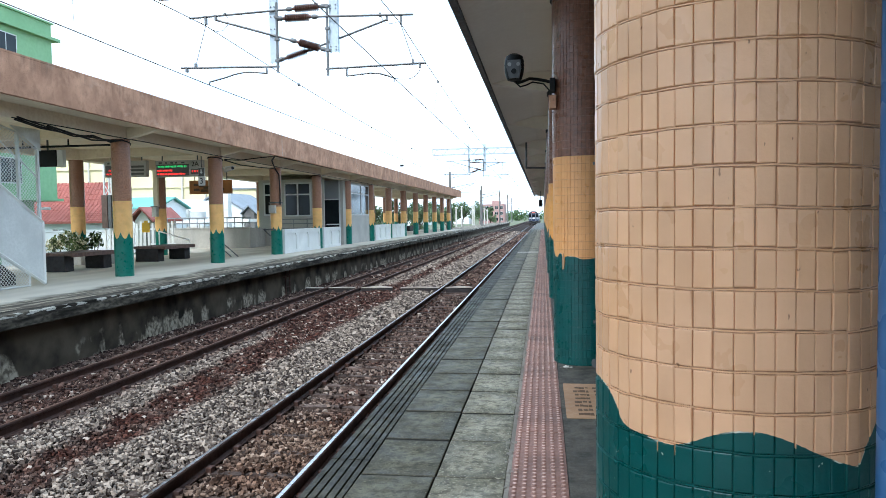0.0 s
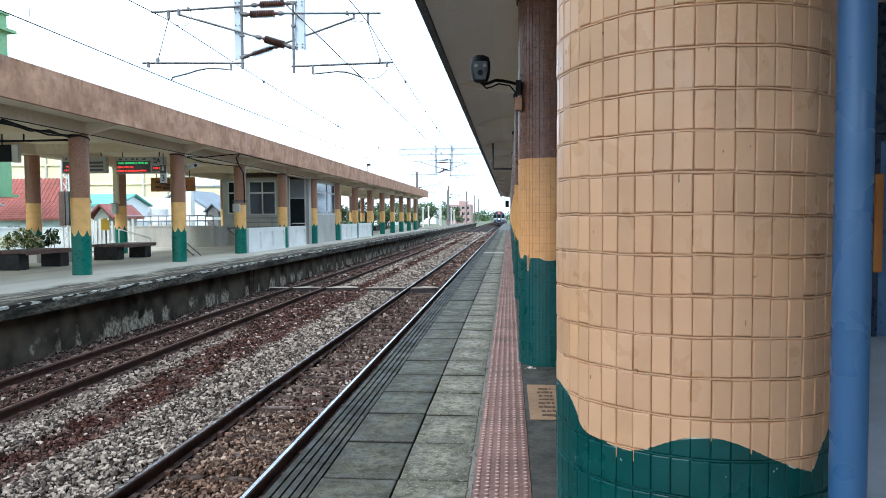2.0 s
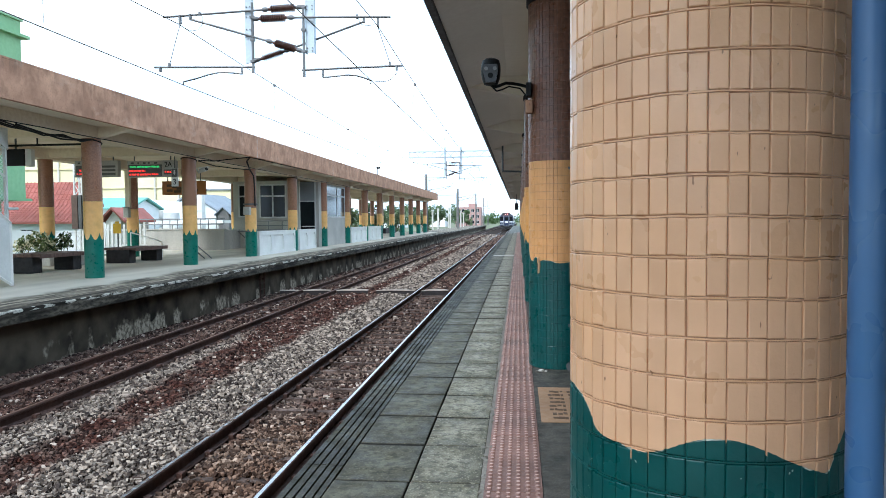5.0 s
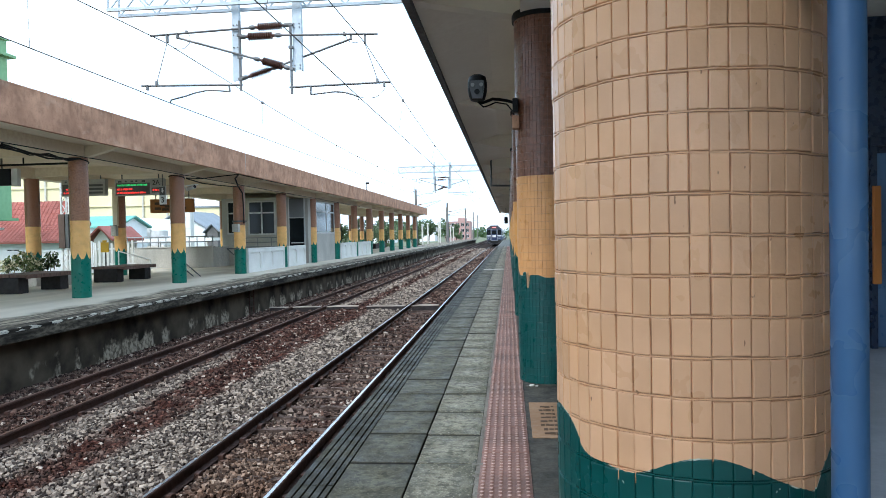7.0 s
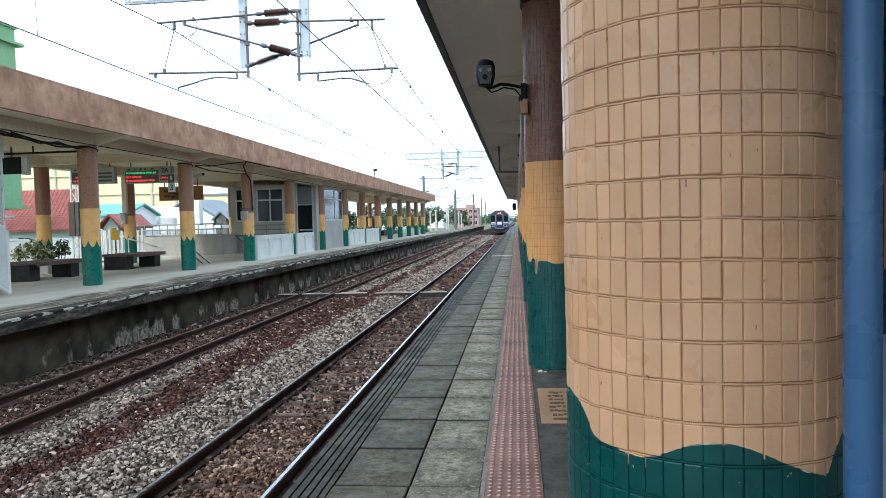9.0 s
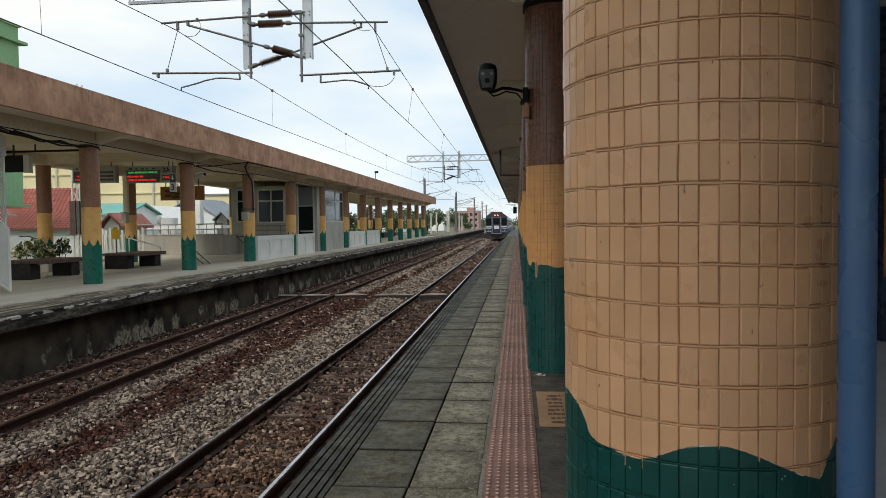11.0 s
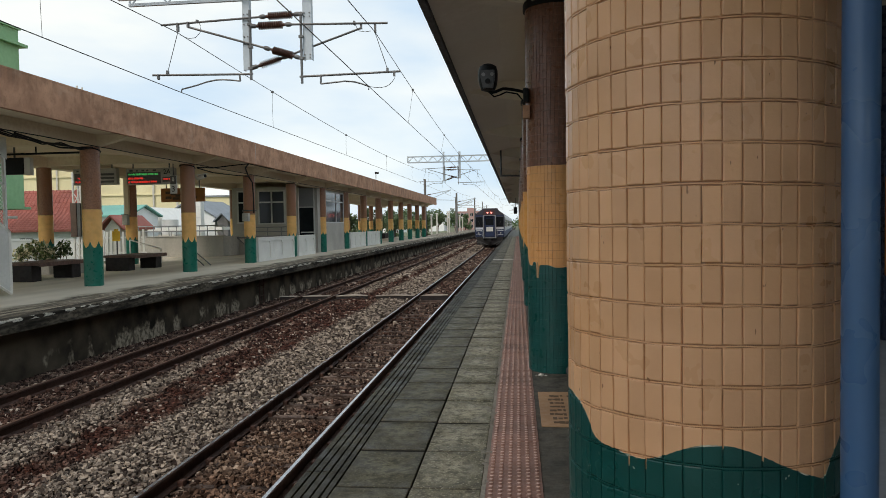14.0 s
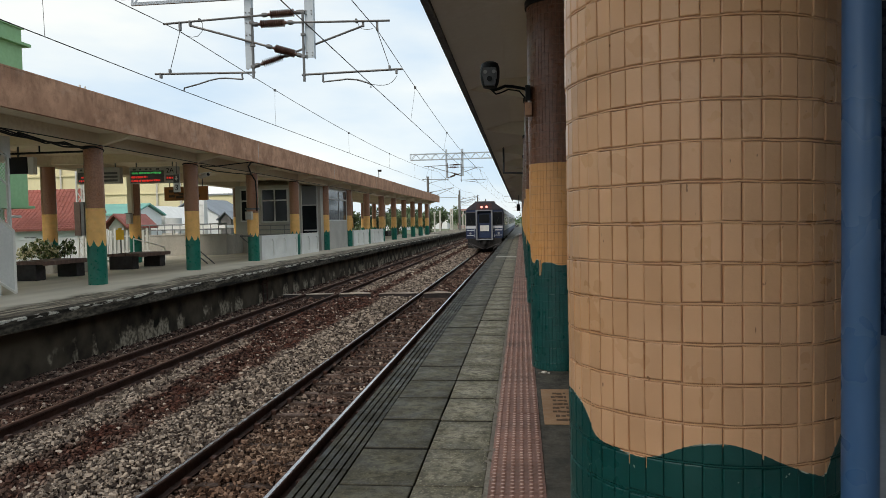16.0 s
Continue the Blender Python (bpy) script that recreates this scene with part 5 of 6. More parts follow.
def bench(at):
    t = thing("bench", "dark brown slatted bench on two solid block legs", "bench", at, "platform benches")
    for y0, y1, x0 in ((-1.0, -0.6, -0.55), (0.58, 0.98, -0.2)):
        part("leg_block", boxed(x0, 0.30 if y0 < 0 else 0.42, y0, y1, 0.0, 0.45, bevel=0.02), M_bench, t, "near-black block leg")
    for k in range(5):
        x = -0.50 + 0.235 * k
        part("seat_plank", boxed(x - 0.110, x + 0.110, -1.06, 1.06, 0.453, 0.535, bevel=0.012), M_wood, t)
    part("edge_board", boxed(0.555, 0.595, -1.06, 1.06, 0.42, 0.537, bevel=0.008), M_wood, t)
    return t


first_bench = bench((-13.68, 18.72, 0))
copy_thing(first_bench, pose(-13.56, 23.3, 0))


def leaves(bm, centre, spread, n, size, rng):
    c = Vector(centre)
    for _ in range(n):
        d = Vector((rng.gauss(0, 1), rng.gauss(0, 1), rng.gauss(0, 1)))
        d = d.normalized() * (rng.random() ** 0.45)
        p = c + Vector((d.x * spread[0], d.y * spread[1], d.z * spread[2]))
        e = Euler((rng.uniform(-1.2, 1.2), rng.uniform(-1.2, 1.2), rng.uniform(0, 6.3))).to_matrix()
        s = size * rng.uniform(0.6, 1.4)
        q = [p + e @ Vector(v) for v in ((-s, 0, 0), (0, -s * 0.5, 0.12 * s), (s, 0, 0), (0, s * 0.5, 0.12 * s))]
        bm.faces.new([bm.verts.new(v) for v in q])


def shrub(at, label, clumps, material, seed):
    rng = random.Random(seed)
    t = thing("shrub", label, "shrub", at)
    bm = bmesh.new()
    for cx, cy, cz, s, n in clumps:
        rod(bm, (cx * 0.3, cy * 0.3, 0.0), (cx, cy, cz), 0.012, 5)
    part("stems", bm, M_bark, t)
    bm = bmesh.new()
    for cx, cy, cz, s, n in clumps:
        leaves(bm, (cx, cy, cz), (s * 1.15, s, s), int(n * 1.3), 0.07, rng)
    part("foliage", bm, material, t)
    part("planter", boxed(-0.7, 0.7, -0.3, 0.3, 0.0, 0.36, bevel=0.02), M_parapet, t, "low concrete planter")


shrub((-15.72, 21.0, 0), "pale variegated shrub in a low concrete planter", ((-0.35, 0, 0.72, 0.3, 150), (0.05, 0.05, 0.8, 0.34, 190), (0.4, 0, 0.7, 0.28, 130), (-0.6, 0, 0.6, 0.2, 60)), M_shrub_pale, 3)
shrub((-14.98, 21.2, 0), "loose dark green shrub in a low concrete planter", ((0.0, 0, 0.72, 0.2, 50), (0.14, 0, 0.92, 0.2, 48), (-0.16, 0, 0.66, 0.18, 36), (0.24, 0.05, 0.72, 0.17, 30)), M_shrub_dark, 4)


def text_part(words, parent, size, at, material, turn=(90, 0, 0)):
    c = bpy.data.curves.new("lettering", "FONT")
    c.body, c.size, c.extrude, c.align_x, c.align_y = words, size, 0.002, "CENTER", "CENTER"
    c.materials.append(material)
    ob = new("lettering", c)
    ob.parent = parent
    ob.matrix_basis = pose(*at, *turn)
    return ob


def led_sign(at, w, h, letters, rows):
    """A hanging indicator with glowing rows that cannot be read, facing along the platform."""
    t = thing("led_sign", "hanging grey indicator board with glowing red and green rows", "indicator", at, "indicator boards")
    part("case", boxed(-w / 2, w / 2, 0.0, 0.18, -h / 2, h / 2, bevel=0.01), M_sign_grey, t, "grey sign case")
    rng = random.Random(int(at[0] * 100))
    x = -w / 2 + 0.12
    while x < w / 2 - 0.6:
        l = rng.uniform(0.05, 0.12)
        part("heading_mark", boxed(x, x + l, -0.008, -0.002, h / 2 - 0.105, h / 2 - 0.05), M_led_case, t)
        x += l + rng.uniform(0.05, 0.16)
    if letters:
        part("dark_field", boxed(-w / 2 + 0.04, w / 2 - 0.46, -0.006, -0.001, -h / 2 + 0.03, h / 2 - 0.13), M_led_case, t, "black display field")
        part("dark_field", boxed(w / 2 - 0.40, w / 2 - 0.08, -0.006, -0.001, -h / 2 + 0.08, -0.03), M_led_case, t, "black display field")
        text_part(letters, t, 0.22, (w / 2 - 0.24, -0.012, 0.13), M_black)
    else:
        part("dark_field", boxed(-w / 2 + 0.04, w / 2 - 0.72, -0.006, -0.001, -h / 2 + 0.03, h / 2 - 0.16), M_led_case, t, "black display field")
        for k in range(3):
            z = h / 2 - 0.2 - 0.12 * k
            part("dark_slot", boxed(w / 2 - 0.62, w / 2 - 0.08, -0.006, -0.001, z - 0.035, z + 0.035), M_led_case, t)
    for z, m, x0, x1 in rows:
        x = x0
        while x < x1:
            l = rng.uniform(0.022, 0.05)
            part("lit_mark", boxed(x, min(x + l, x1), -0.012, -0.007, z - rng.uniform(0.022, 0.036), z + rng.uniform(0.022, 0.036)), m, t, "lit dots")
            x += l + rng.choice((0.012, 0.012, 0.03))
    for x in (-w / 2 + 0.2, w / 2 - 0.2):
        part("hanger", rod(bmesh.new(), (x, 0.09, h / 2), (x, 0.09, 3.62 - at[2]), 0.02, 6), M_tube, t)


led_sign((-12.0, 21.6, 3.15), 1.66, 0.54, "2A", ((0.07, M_led_green, -0.74, 0.28), (-0.06, M_led_red, -0.76, -0.2), (-0.18, M_led_red, -0.76, 0.24), (-0.11, M_led_red, 0.47, 0.72)))
led_sign((-13.93, 21.6, 3.18), 1.52, 0.54, "", ((-0.05, M_led_red, -0.6, -0.1), (-0.17, M_led_red, -0.68, -0.2)))


def small_signs():
    t = thing("number_sign", "small hanging dark sign with a white number panel", "sign", (-10.96, 21.15, 2.82))
    part("board", boxed(-0.11, 0.11, -0.02, 0.02, -0.28, 0.3, bevel=0.006), M_white, t, "white board")
    part("dark_field", boxed(-0.1, 0.1, -0.026, -0.0215, 0.02, 0.29), M_led_case, t, "dark upper field")
    text_part("3", t, 0.26, (0, -0.026, -0.14), M_black)
    part("arrow", extrude(bmesh.new(), [(-0.05, 0.16), (0.0, 0.09), (0.05, 0.16), (0.02, 0.16), (0.02, 0.24), (-0.02, 0.24), (-0.02, 0.16)], -0.031, -0.027), M_white, t, "white arrow")
    part("hanger", rod(bmesh.new(), (0, 0, 0.3), (0, 0, 0.72), 0.015, 6), M_tube, t)
    t = thing("direction_sign", "brown and orange direction board hanging under the canopy", "sign", (-13.5, 26.8, 2.78))
    part("board", boxed(-0.92, 0.92, -0.05, 0.05, -0.28, 0.28, bevel=0.01), M_sign_orange, t, "orange-brown board")
    for k, (x, z, l) in enumerate(((-0.72, 0.1, 0.2), (-0.5, 0.05, 0.22), (-0.3, -0.02, 0.2), (-0.72, -0.1, 0.25), (-0.42, -0.14, 0.3), (0.1, 0.06, 0.4), (0.1, -0.1, 0.5))):
        part("painted_bar", boxed(x, x + l, -0.058, -0.052, z - 0.05, z + 0.05), M_tan_dark, t)
    for x in (-0.7, 0.7):
        part("hanger", rod(bmesh.new(), (x, 0, 0.28), (x, 0, 1.07), 0.02, 6), M_tube, t)
    t = thing("screen", "black display screen hanging under the canopy", "screen", (-13.2, 17.0, 3.13))
    part("panel", boxed(-0.28, 0.28, -0.06, 0.06, -0.22, 0.22, bevel=0.01), M_black, t)
    part("casing", boxed(0.285, 0.46, -0.04, 0.1, -0.24, 0.22, bevel=0.01), M_white, t, "white side casing")
    part("hanger", rod(bmesh.new(), (0, 0, 0.22), (0, 0, 0.72), 0.025, 8), M_tube, t)


small_signs()


def conduits():
    t = thing("conduit", "dark cable conduit with drooping cables under the canopy", "conduit", (0, 0, 0))
    part("crosswise_tube", rod(bmesh.new(), (-15.4, 16.95, 3.44), (-11.0, 16.95, 3.44), 0.028, 8), M_black, t)
    for x in (-13.9, -12.55):
        part("hanger", rod(bmesh.new(), (x, 16.95, 3.44), (x, 16.95, 3.85), 0.02, 6), M_black, t)
    pts = []
    for i in range(120):
        y = 12.5 + i * 0.3
        pts.append((-10.468, y, 3.51 - 0.006 * abs(math.sin(y * 1.1))))
    # Thin black line along the beam's lower edge.
    part("beam_line", run(bmesh.new(), pts, 0.012, 6), M_black, t, "thin straight black line along the beam")
    loop = [(-10.46, 13.5, 3.47), (-10.5, 14.3, 3.40), (-10.5, 15.0, 3.33), (-10.5, 15.6, 3.38), (-10.48, 16.1, 3.44)]
    part("cable_loop", run(bmesh.new(), loop, 0.022, 6), M_black, t)
    for k, (dx, dz) in enumerate(((0.0, 0.0), (0.03, 0.03), (-0.03, -0.02))):
        pts = [(-10.46 + dx, 12.6, 3.50 + dz), (-10.5 + dx, 13.4, 3.42 + dz), (-10.5, 14.2 + 0.2 * k, 3.37 - dz), (-10.5 + dx, 15.0, 3.41 + dz), (-10.49, 15.7, 3.38 - dz), (-10.48, 16.2, 3.46)]
        part("slack_cable", run(bmesh.new(), pts, 0.017, 6), M_black, t)
    for y in (16.45, 21.62, 31.96):
        hoop = [(-10.72 + 0.245 * math.cos(q), y + 0.245 * math.sin(q), 3.42 - 0.05 * math.sin(q)) for q in (radians(-150 + 20 * i) for i in range(13))]
        part("cable_hoop", run(bmesh.new(), hoop, 0.016, 6), M_black, t)
    part("slack_cable", run(bmesh.new(), [(-10.47, 21.8, 3.42), (-10.3, 22.6, 3.46), (-10.0, 23.6, 3.62), (-9.75, 24.4, 3.74), (-9.66, 26.5, 3.72), (-9.66, 31.0, 3.73)], 0.02, 6), M_black, t)
    part("slack_cable", run(bmesh.new(), [(-10.47, 21.8, 3.40), (-10.47, 23.0, 3.33), (-10.48, 24.5, 3.36), (-10.48, 26.2, 3.42)], 0.02, 6), M_black, t)
    loop = [(-9.75, 24.4, 3.74), (-10.2, 25.2, 3.66), (-10.5, 26.2, 3.45), (-10.47, 26.55, 3.2), (-10.46, 26.6, 2.6), (-10.46, 26.6, 2.0)]
    part("cable_loop", run(bmesh.new(), loop, 0.03, 6), M_black, t)


conduits()


def column_fittings():
    t = thing("bullet_camera", "white bullet camera fixed on a painted column", "camera", (-10.42, 21.95, 3.1))
    part("body", rod(bmesh.new(), (-0.06, 0.0, -0.01), (0.22, -0.16, 0.03), 0.068, 14), M_white, t, smooth=True)
    part("sun_hood", extrude(bmesh.new(), [(-0.08, 0.06), (0.26, 0.1), (0.26, 0.118), (-0.08, 0.078)], -0.2, 0.04), M_panel_white, t, "white sun hood")
    part("mount", run(bmesh.new(), [(-0.2, 0.0, 0.06), (-0.1, -0.02, -0.09), (0.0, -0.05, -0.06)], 0.026, 8), M_white, t)
    part("lens", rod(bmesh.new(), (0.216, -0.158, 0.03), (0.236, -0.17, 0.033), 0.05, 12), M_black, t)
    t = thing("meter_box", "grey electric box below beige trunking on a painted column", "box", (-15.72, 26.5, 1.8))
    part("cabinet", boxed(-0.18, 0.03, -0.13, 0.06, -0.2, 0.2, bevel=0.012), M_parapet, t)
    part("trunking", boxed(-0.13, 0.07, -0.06, 0.06, 0.202, 1.72, bevel=0.01), M_soffit, t, "beige cable trunking")
    part("box_hood", boxed(-0.2, 0.05, -0.17, 0.05, 0.204, 0.23), M_tube, t)
    t = thing("meter_box", "grey electric box strapped on a painted column", "box", (-10.7, 26.48, 1.86))
    part("cabinet", boxed(-0.16, 0.1, -0.12, 0.06, -0.2, 0.12, bevel=0.012), M_parapet, t)
    part("strap", rod(bmesh.new(), (-0.02, 0.32, 0.2), (-0.02, 0.32, 0.26), 0.285, 30), M_tube, t, "steel strap")
    t = thing("hose_bracket", "dark pipe bracket fixed low on a painted column", "bracket", (-10.72, 26.53, 0.95))
    part("upper_arm", rod(bmesh.new(), (-0.4, -0.1, 0.06), (0.1, -0.06, 0.06), 0.03, 8), M_tube, t)
    part("strut", rod(bmesh.new(), (-0.38, -0.1, 0.06), (-0.12, -0.06, -0.2), 0.025, 8), M_tube, t)


column_fittings()


def white_barrier(y0, y1, n, x=-10.60):
    t = thing("barrier_panel", "aged white low barrier panel between platform columns", "barrier", (x, y0, 0), "white barriers")
    l = y1 - y0
    part("panel_board", boxed(-0.05, 0.05, 0, l, 0.0, 0.95, bevel=0.01), M_panel_white, t)
    part("cap_rail", boxed(-0.07, 0.115, 0, l, 0.952, 1.0, bevel=0.008), M_panel_white, t)
    w = l / n
    for k in range(n):
        a, b = k * w + 0.1, (k + 1) * w - 0.1
        fr = bmesh.new()
        for a0, a1, c0, c1 in ((a - 0.1, a, 0.0, 0.95), (b, b + 0.1, 0.0, 0.95), (a, b, 0.0, 0.14), (a, b, 0.83, 0.95)):
            box(fr, 0.0515, 0.105, a0, a1, c0, c1)
        for y, d in ((a, 0.14), (b, -0.14)):
            f = [fr.verts.new((x, p, q)) for x in (0.0515, 0.105) for p, q in ((y, 0.83), (y + d, 0.83), (y, 0.70))]
            fr.faces.new(f[:3])
            fr.faces.new(f[3:])
            fr.faces.new((f[0], f[1], f[4], f[3]))
            fr.faces.new((f[1], f[2], f[5], f[4]))
        part("panel_frame", fr, M_panel_white, t, "raised frame with clipped corners")


white_barrier(27.1, 31.65, 3)
white_barrier(32.25, 35.0, 2)
white_barrier(42.65, 47.1, 3)
white_barrier(47.7, 52.1, 3)


def window(parent, x0, x1, y0, y1, z0, z1, facing, split_x, split_z, glass=None):
    """A sash window set in a wall face. facing 'y': looks along -y; 'x': looks along +x."""
    w = tagged(new("window"), "aluminium window with dark panes")
    w.parent = parent
    f = 0.075
    def slab(a0, a1, c0, c1, d0, d1):
        if facing == "y":
            return boxed(a0, a1, y0 + d0, y0 + d1, c0, c1)
        return boxed(x0 - d1, x0 - d0, a0, a1, c0, c1)
    lo, hi = (x0, x1) if facing == "y" else (y0, y1)
    part("pane", slab(lo, hi, z0, z1, 0.012, 0.03), glass or M_glass, w, "dark glass")
    for a0, a1, c0, c1 in ((lo, hi, z0 - f, z0), (lo, hi, z1, z1 + f), (lo - f, lo, z0 - f, z1 + f), (hi, hi + f, z0 - f, z1 + f), (lo, hi, split_z - f / 2, split_z + f / 2)):
        part("frame_bar", slab(a0, a1, c0, c1, -0.02, 0.03), M_alu, w)
    for s in split_x:
        part("frame_bar", slab(s - f / 2, s + f / 2, z0, z1, -0.015, 0.028), M_alu, w)


def waiting_room():
    t = thing("waiting_room", "grey rendered waiting room with aluminium windows under the canopy", "room")
    fy, sx = 35.0, -10.75
    dy = 36.4
    # front wall with openings for two windows, and a doorway set back at the corner
    bm = bmesh.new()
    y0, y1 = fy, fy + 0.15
    box(bm, -14.95, -14.66, y0, y1, 0, 3.5)
    box(bm, -13.86, -13.52, y0, y1, 0, 3.5)
    box(bm, -12.08, -11.37, y0, y1, 0, 3.5)
    box(bm, -14.66, -13.86, y0, y1, 0, 1.64)
    box(bm, -14.66, -13.86, y0, y1, 3.33, 3.5)
    box(bm, -13.52, -12.08, y0, y1, 0, 1.58)
    box(bm, -13.52, -12.08, y0, y1, 3.33, 3.5)
    part("front_wall", bm, M_room_wall, t)
    bm = bmesh.new()
    box(bm, sx - 0.15, sx, dy, 37.8, 0, 3.5)
    box(bm, sx - 0.15, sx, 42.0, 42.5, 0, 3.5)
    box(bm, sx - 0.15, sx, 37.8, 42.0, 0, 1.6)
    box(bm, sx - 0.15, sx, 37.8, 42.0, 3.42, 3.5)
    part("side_wall", bm, M_room_wall, t)
    part("back_wall", boxed(-14.95, sx, 42.35, 42.5, 0, 3.5), M_room_wall, t)
    part("rear_wall", boxed(-14.95, -14.8, y1, 42.35, 0, 3.5), M_room_wall, t)
    part("corner_trim", boxed(sx - 0.1, sx + 0.06, 42.5, 42.7, 0, 3.5), M_panel_white, t, "pale corner strip")
    window(t, -14.6, -13.92, fy, fy, 1.7, 3.27, "y", (-14.26,), 2.72)
    window(t, -13.46, -12.14, fy, fy, 1.64, 3.27, "y", (-12.8,), 2.72)
    window(t, sx, sx, 37.87, 41.93, 1.67, 3.36, "x", (40.2,), 2.86, M_glass_sky)
    part("return_wall", boxed(-12.07, -11.95, y1 + 0.002, dy + 0.1, 0, 3.5), M_room_wall, t)
    for z in (1.28, 1.46):
        part("wall_band", boxed(-14.6, -12.0, fy - 0.02, fy, z - 0.03, z + 0.03), M_room_wall, t, "projecting rendered band")
    part("door_panel", boxed(-11.948, sx - 0.152, dy, dy + 0.08, 2.5, 3.5), M_door_panel, t, "grey panel over the doorway")
    door = part("door_leaf", boxed(-11.948, -10.98, dy + 0.03, dy + 0.07, 0.0, 2.44), M_glass, t, "dark glazed door")
    part("push_bar", boxed(-11.7, -11.0, dy - 0.01, dy + 0.028, 1.08, 1.14), M_alu, door)
    part("door_frame", boxed(-10.978, -10.904, dy - 0.02, dy + 0.1, 0.0, 3.5), M_alu, door)
    part("door_frame", boxed(-11.948, -10.98, dy - 0.02, dy + 0.1, 2.442, 2.498), M_alu, door)


waiting_room()


def parapet():
    t = thing("stairwell_parapet", "stained grey concrete parapet round the underpass stairs", "parapet", (0, 0, 0))
    part("front_wall", boxed(-19.2, -14.6, 33.0, 33.2, 0, 1.0, bevel=0.01), M_parapet, t)
    part("side_wall", boxed(-14.8, -14.6, 33.2, 34.98, 0, 1.0, bevel=0.01), M_parapet, t)
    part("cap", boxed(-19.2, -14.56, 32.96, 33.24, 1.002, 1.05, bevel=0.01), M_parapet, t)
    r = thing("railing", "grey tubular steel railing on the stairwell parapet", "railing", (0, 33.1, 1.05))
    for z in (0.24, 0.5):
        part("top_rail" if z > 0.3 else "middle_rail", rod(bmesh.new(), (-19.2, 0, z), (-14.6, 0, z), 0.028, 8), M_rail_grey, r)
    for k in range(12):
        x = -19.1 + k * 0.405
        part("rail_post", rod(bmesh.new(), (x, 0, 0), (x, 0, 0.5), 0.02, 6), M_rail_grey, r)
    r = thing("railing", "grey tubular steel railing before the waiting room", "railing", (0, 33.0, 0))
    for z in (0.98, 1.2, 1.42):
        part("rail_bar", rod(bmesh.new(), (-13.0, 0, z), (-10.95, 0, z), 0.022, 8), M_rail_grey, r)
    for x in (-13.0, -12.3, -11.6, -10.97):
        part("rail_post", rod(bmesh.new(), (x, 0, 0), (x, 0, 1.42), 0.022, 8), M_rail_grey, r)
    h = thing("handrail", "slanting dark steel handrail pair by the stairs", "handrail", (0, 24.5, 0))
    for dx in (0.0, 0.28):
        part("slant_rail", rod(bmesh.new(), (-12.45 + dx, 0, 0.75), (-11.75 + dx, 0.3, 0.02), 0.022, 8), M_tube, h)
    h = thing("handrail", "white steel handrail beside a painted column", "handrail", (-15.2, 26.2, 0))
    part("slant_rail", rod(bmesh.new(), (-0.3, 0, 1.0), (0.9, 0.2, 0.62), 0.025, 8), M_panel_white, h)
    part("rail_post", rod(bmesh.new(), (-0.3, 0, 0), (-0.3, 0, 1.0), 0.025, 8), M_panel_white, h)
    part("rail_post", rod(bmesh.new(), (0.9, 0.2, 0), (0.9, 0.2, 0.62), 0.025, 8), M_panel_white, h)


parapet()


def back_of_platform():
    t = thing("sign_post", "grey post with a bright yellow plate", "sign post", (-15.31, 25.0, 0))
    part("pole", rod(bmesh.new(), (0, 0, 0), (0, 0, 1.4), 0.025, 8), M_tube, t)
    part("plate", boxed(-0.16, 0.16, -0.05, -0.03, 0.98, 1.36, bevel=0.008), M_yellow, t, "bright yellow plate")
    part("plate_top", boxed(-0.08, 0.08, -0.052, -0.028, 1.362, 1.44, bevel=0.008), M_yellow, t)
    t = thing("lattice_mast", "white steel lattice mast with a tall brown cabinet strapped on", "mast", (-18.26, 27.2, 0))
    for sx in (-0.17, 0.17):
        for sy in (-0.17, 0.17):
            part("mast_leg", boxed(sx - 0.03, sx + 0.03, sy - 0.03, sy + 0.03, 0, 7.4), M_white, t)
    for k in range(14):
        for s in (-1, 1):
            part("mast_brace", rod(bmesh.new(), (-0.17 * s, -0.17, k * 0.5), (0.17 * s, -0.17, k * 0.5 + 0.5), 0.02, 5), M_white, t)
    part("cabinet", boxed(-0.22, 0.04, -0.32, -0.2, 1.15, 2.55, bevel=0.01), M_brown_box, t, "brown weathered cabinet")
    part("cabinet", boxed(0.06, 0.2, -0.30, -0.2, 1.15, 2.55, bevel=0.01), M_tube, t, "dark grey cabinet")
    t = thing("boundary_wall", "low white boundary wall behind the platform", "wall", (0, 0, 0))
    part("wall_run", boxed(-26.0, -19.9, 30.0, 30.15, -1.4, 0.96), M_white_wall, t)
    part("wall_cap", boxed(-26.0, -19.9, 29.96, 30.19, 0.962, 1.04), M_white_wall, t)
    t = thing("picket_fence", "white slatted fence behind the platform", "fence", (0, 30.4, 0))
    for k in range(14):
        x = -19.9 + 0.2 * k
        part("picket", boxed(x - 0.05, x + 0.05, -0.02, 0.02, 0.0, 1.32 + 0.1 * (k % 2)), M_white, t)
    for z in (0.35, 1.05):
        part("fence_rail", boxed(-20.0, -17.2, 0.021, 0.06, z - 0.04, z + 0.04), M_white, t)
    for k in range(9):
        y = 44.0 + 4.3 * k
        s = thing("planter_box", "dark planter box at the back of the platform", "planter", (-14.6, y, 0), "planter boxes")
        part("trough", boxed(-0.35, 0.35, -0.9, 0.9, 0.0, 0.55, bevel=0.02), M_bench, s)


back_of_platform()
t = thing("small_speaker", "small dark loudspeaker on a stalk on the canopy roof", "loudspeaker", (-9.9, 48.0, 4.3))
part("stalk", rod(bmesh.new(), (0, 0, 0), (0, 0, 0.8), 0.025, 8), M_tube, t)
part("horn", boxed(-0.06, 0.2, -0.06, 0.06, 0.74, 0.88, bevel=0.02), M_black, t)


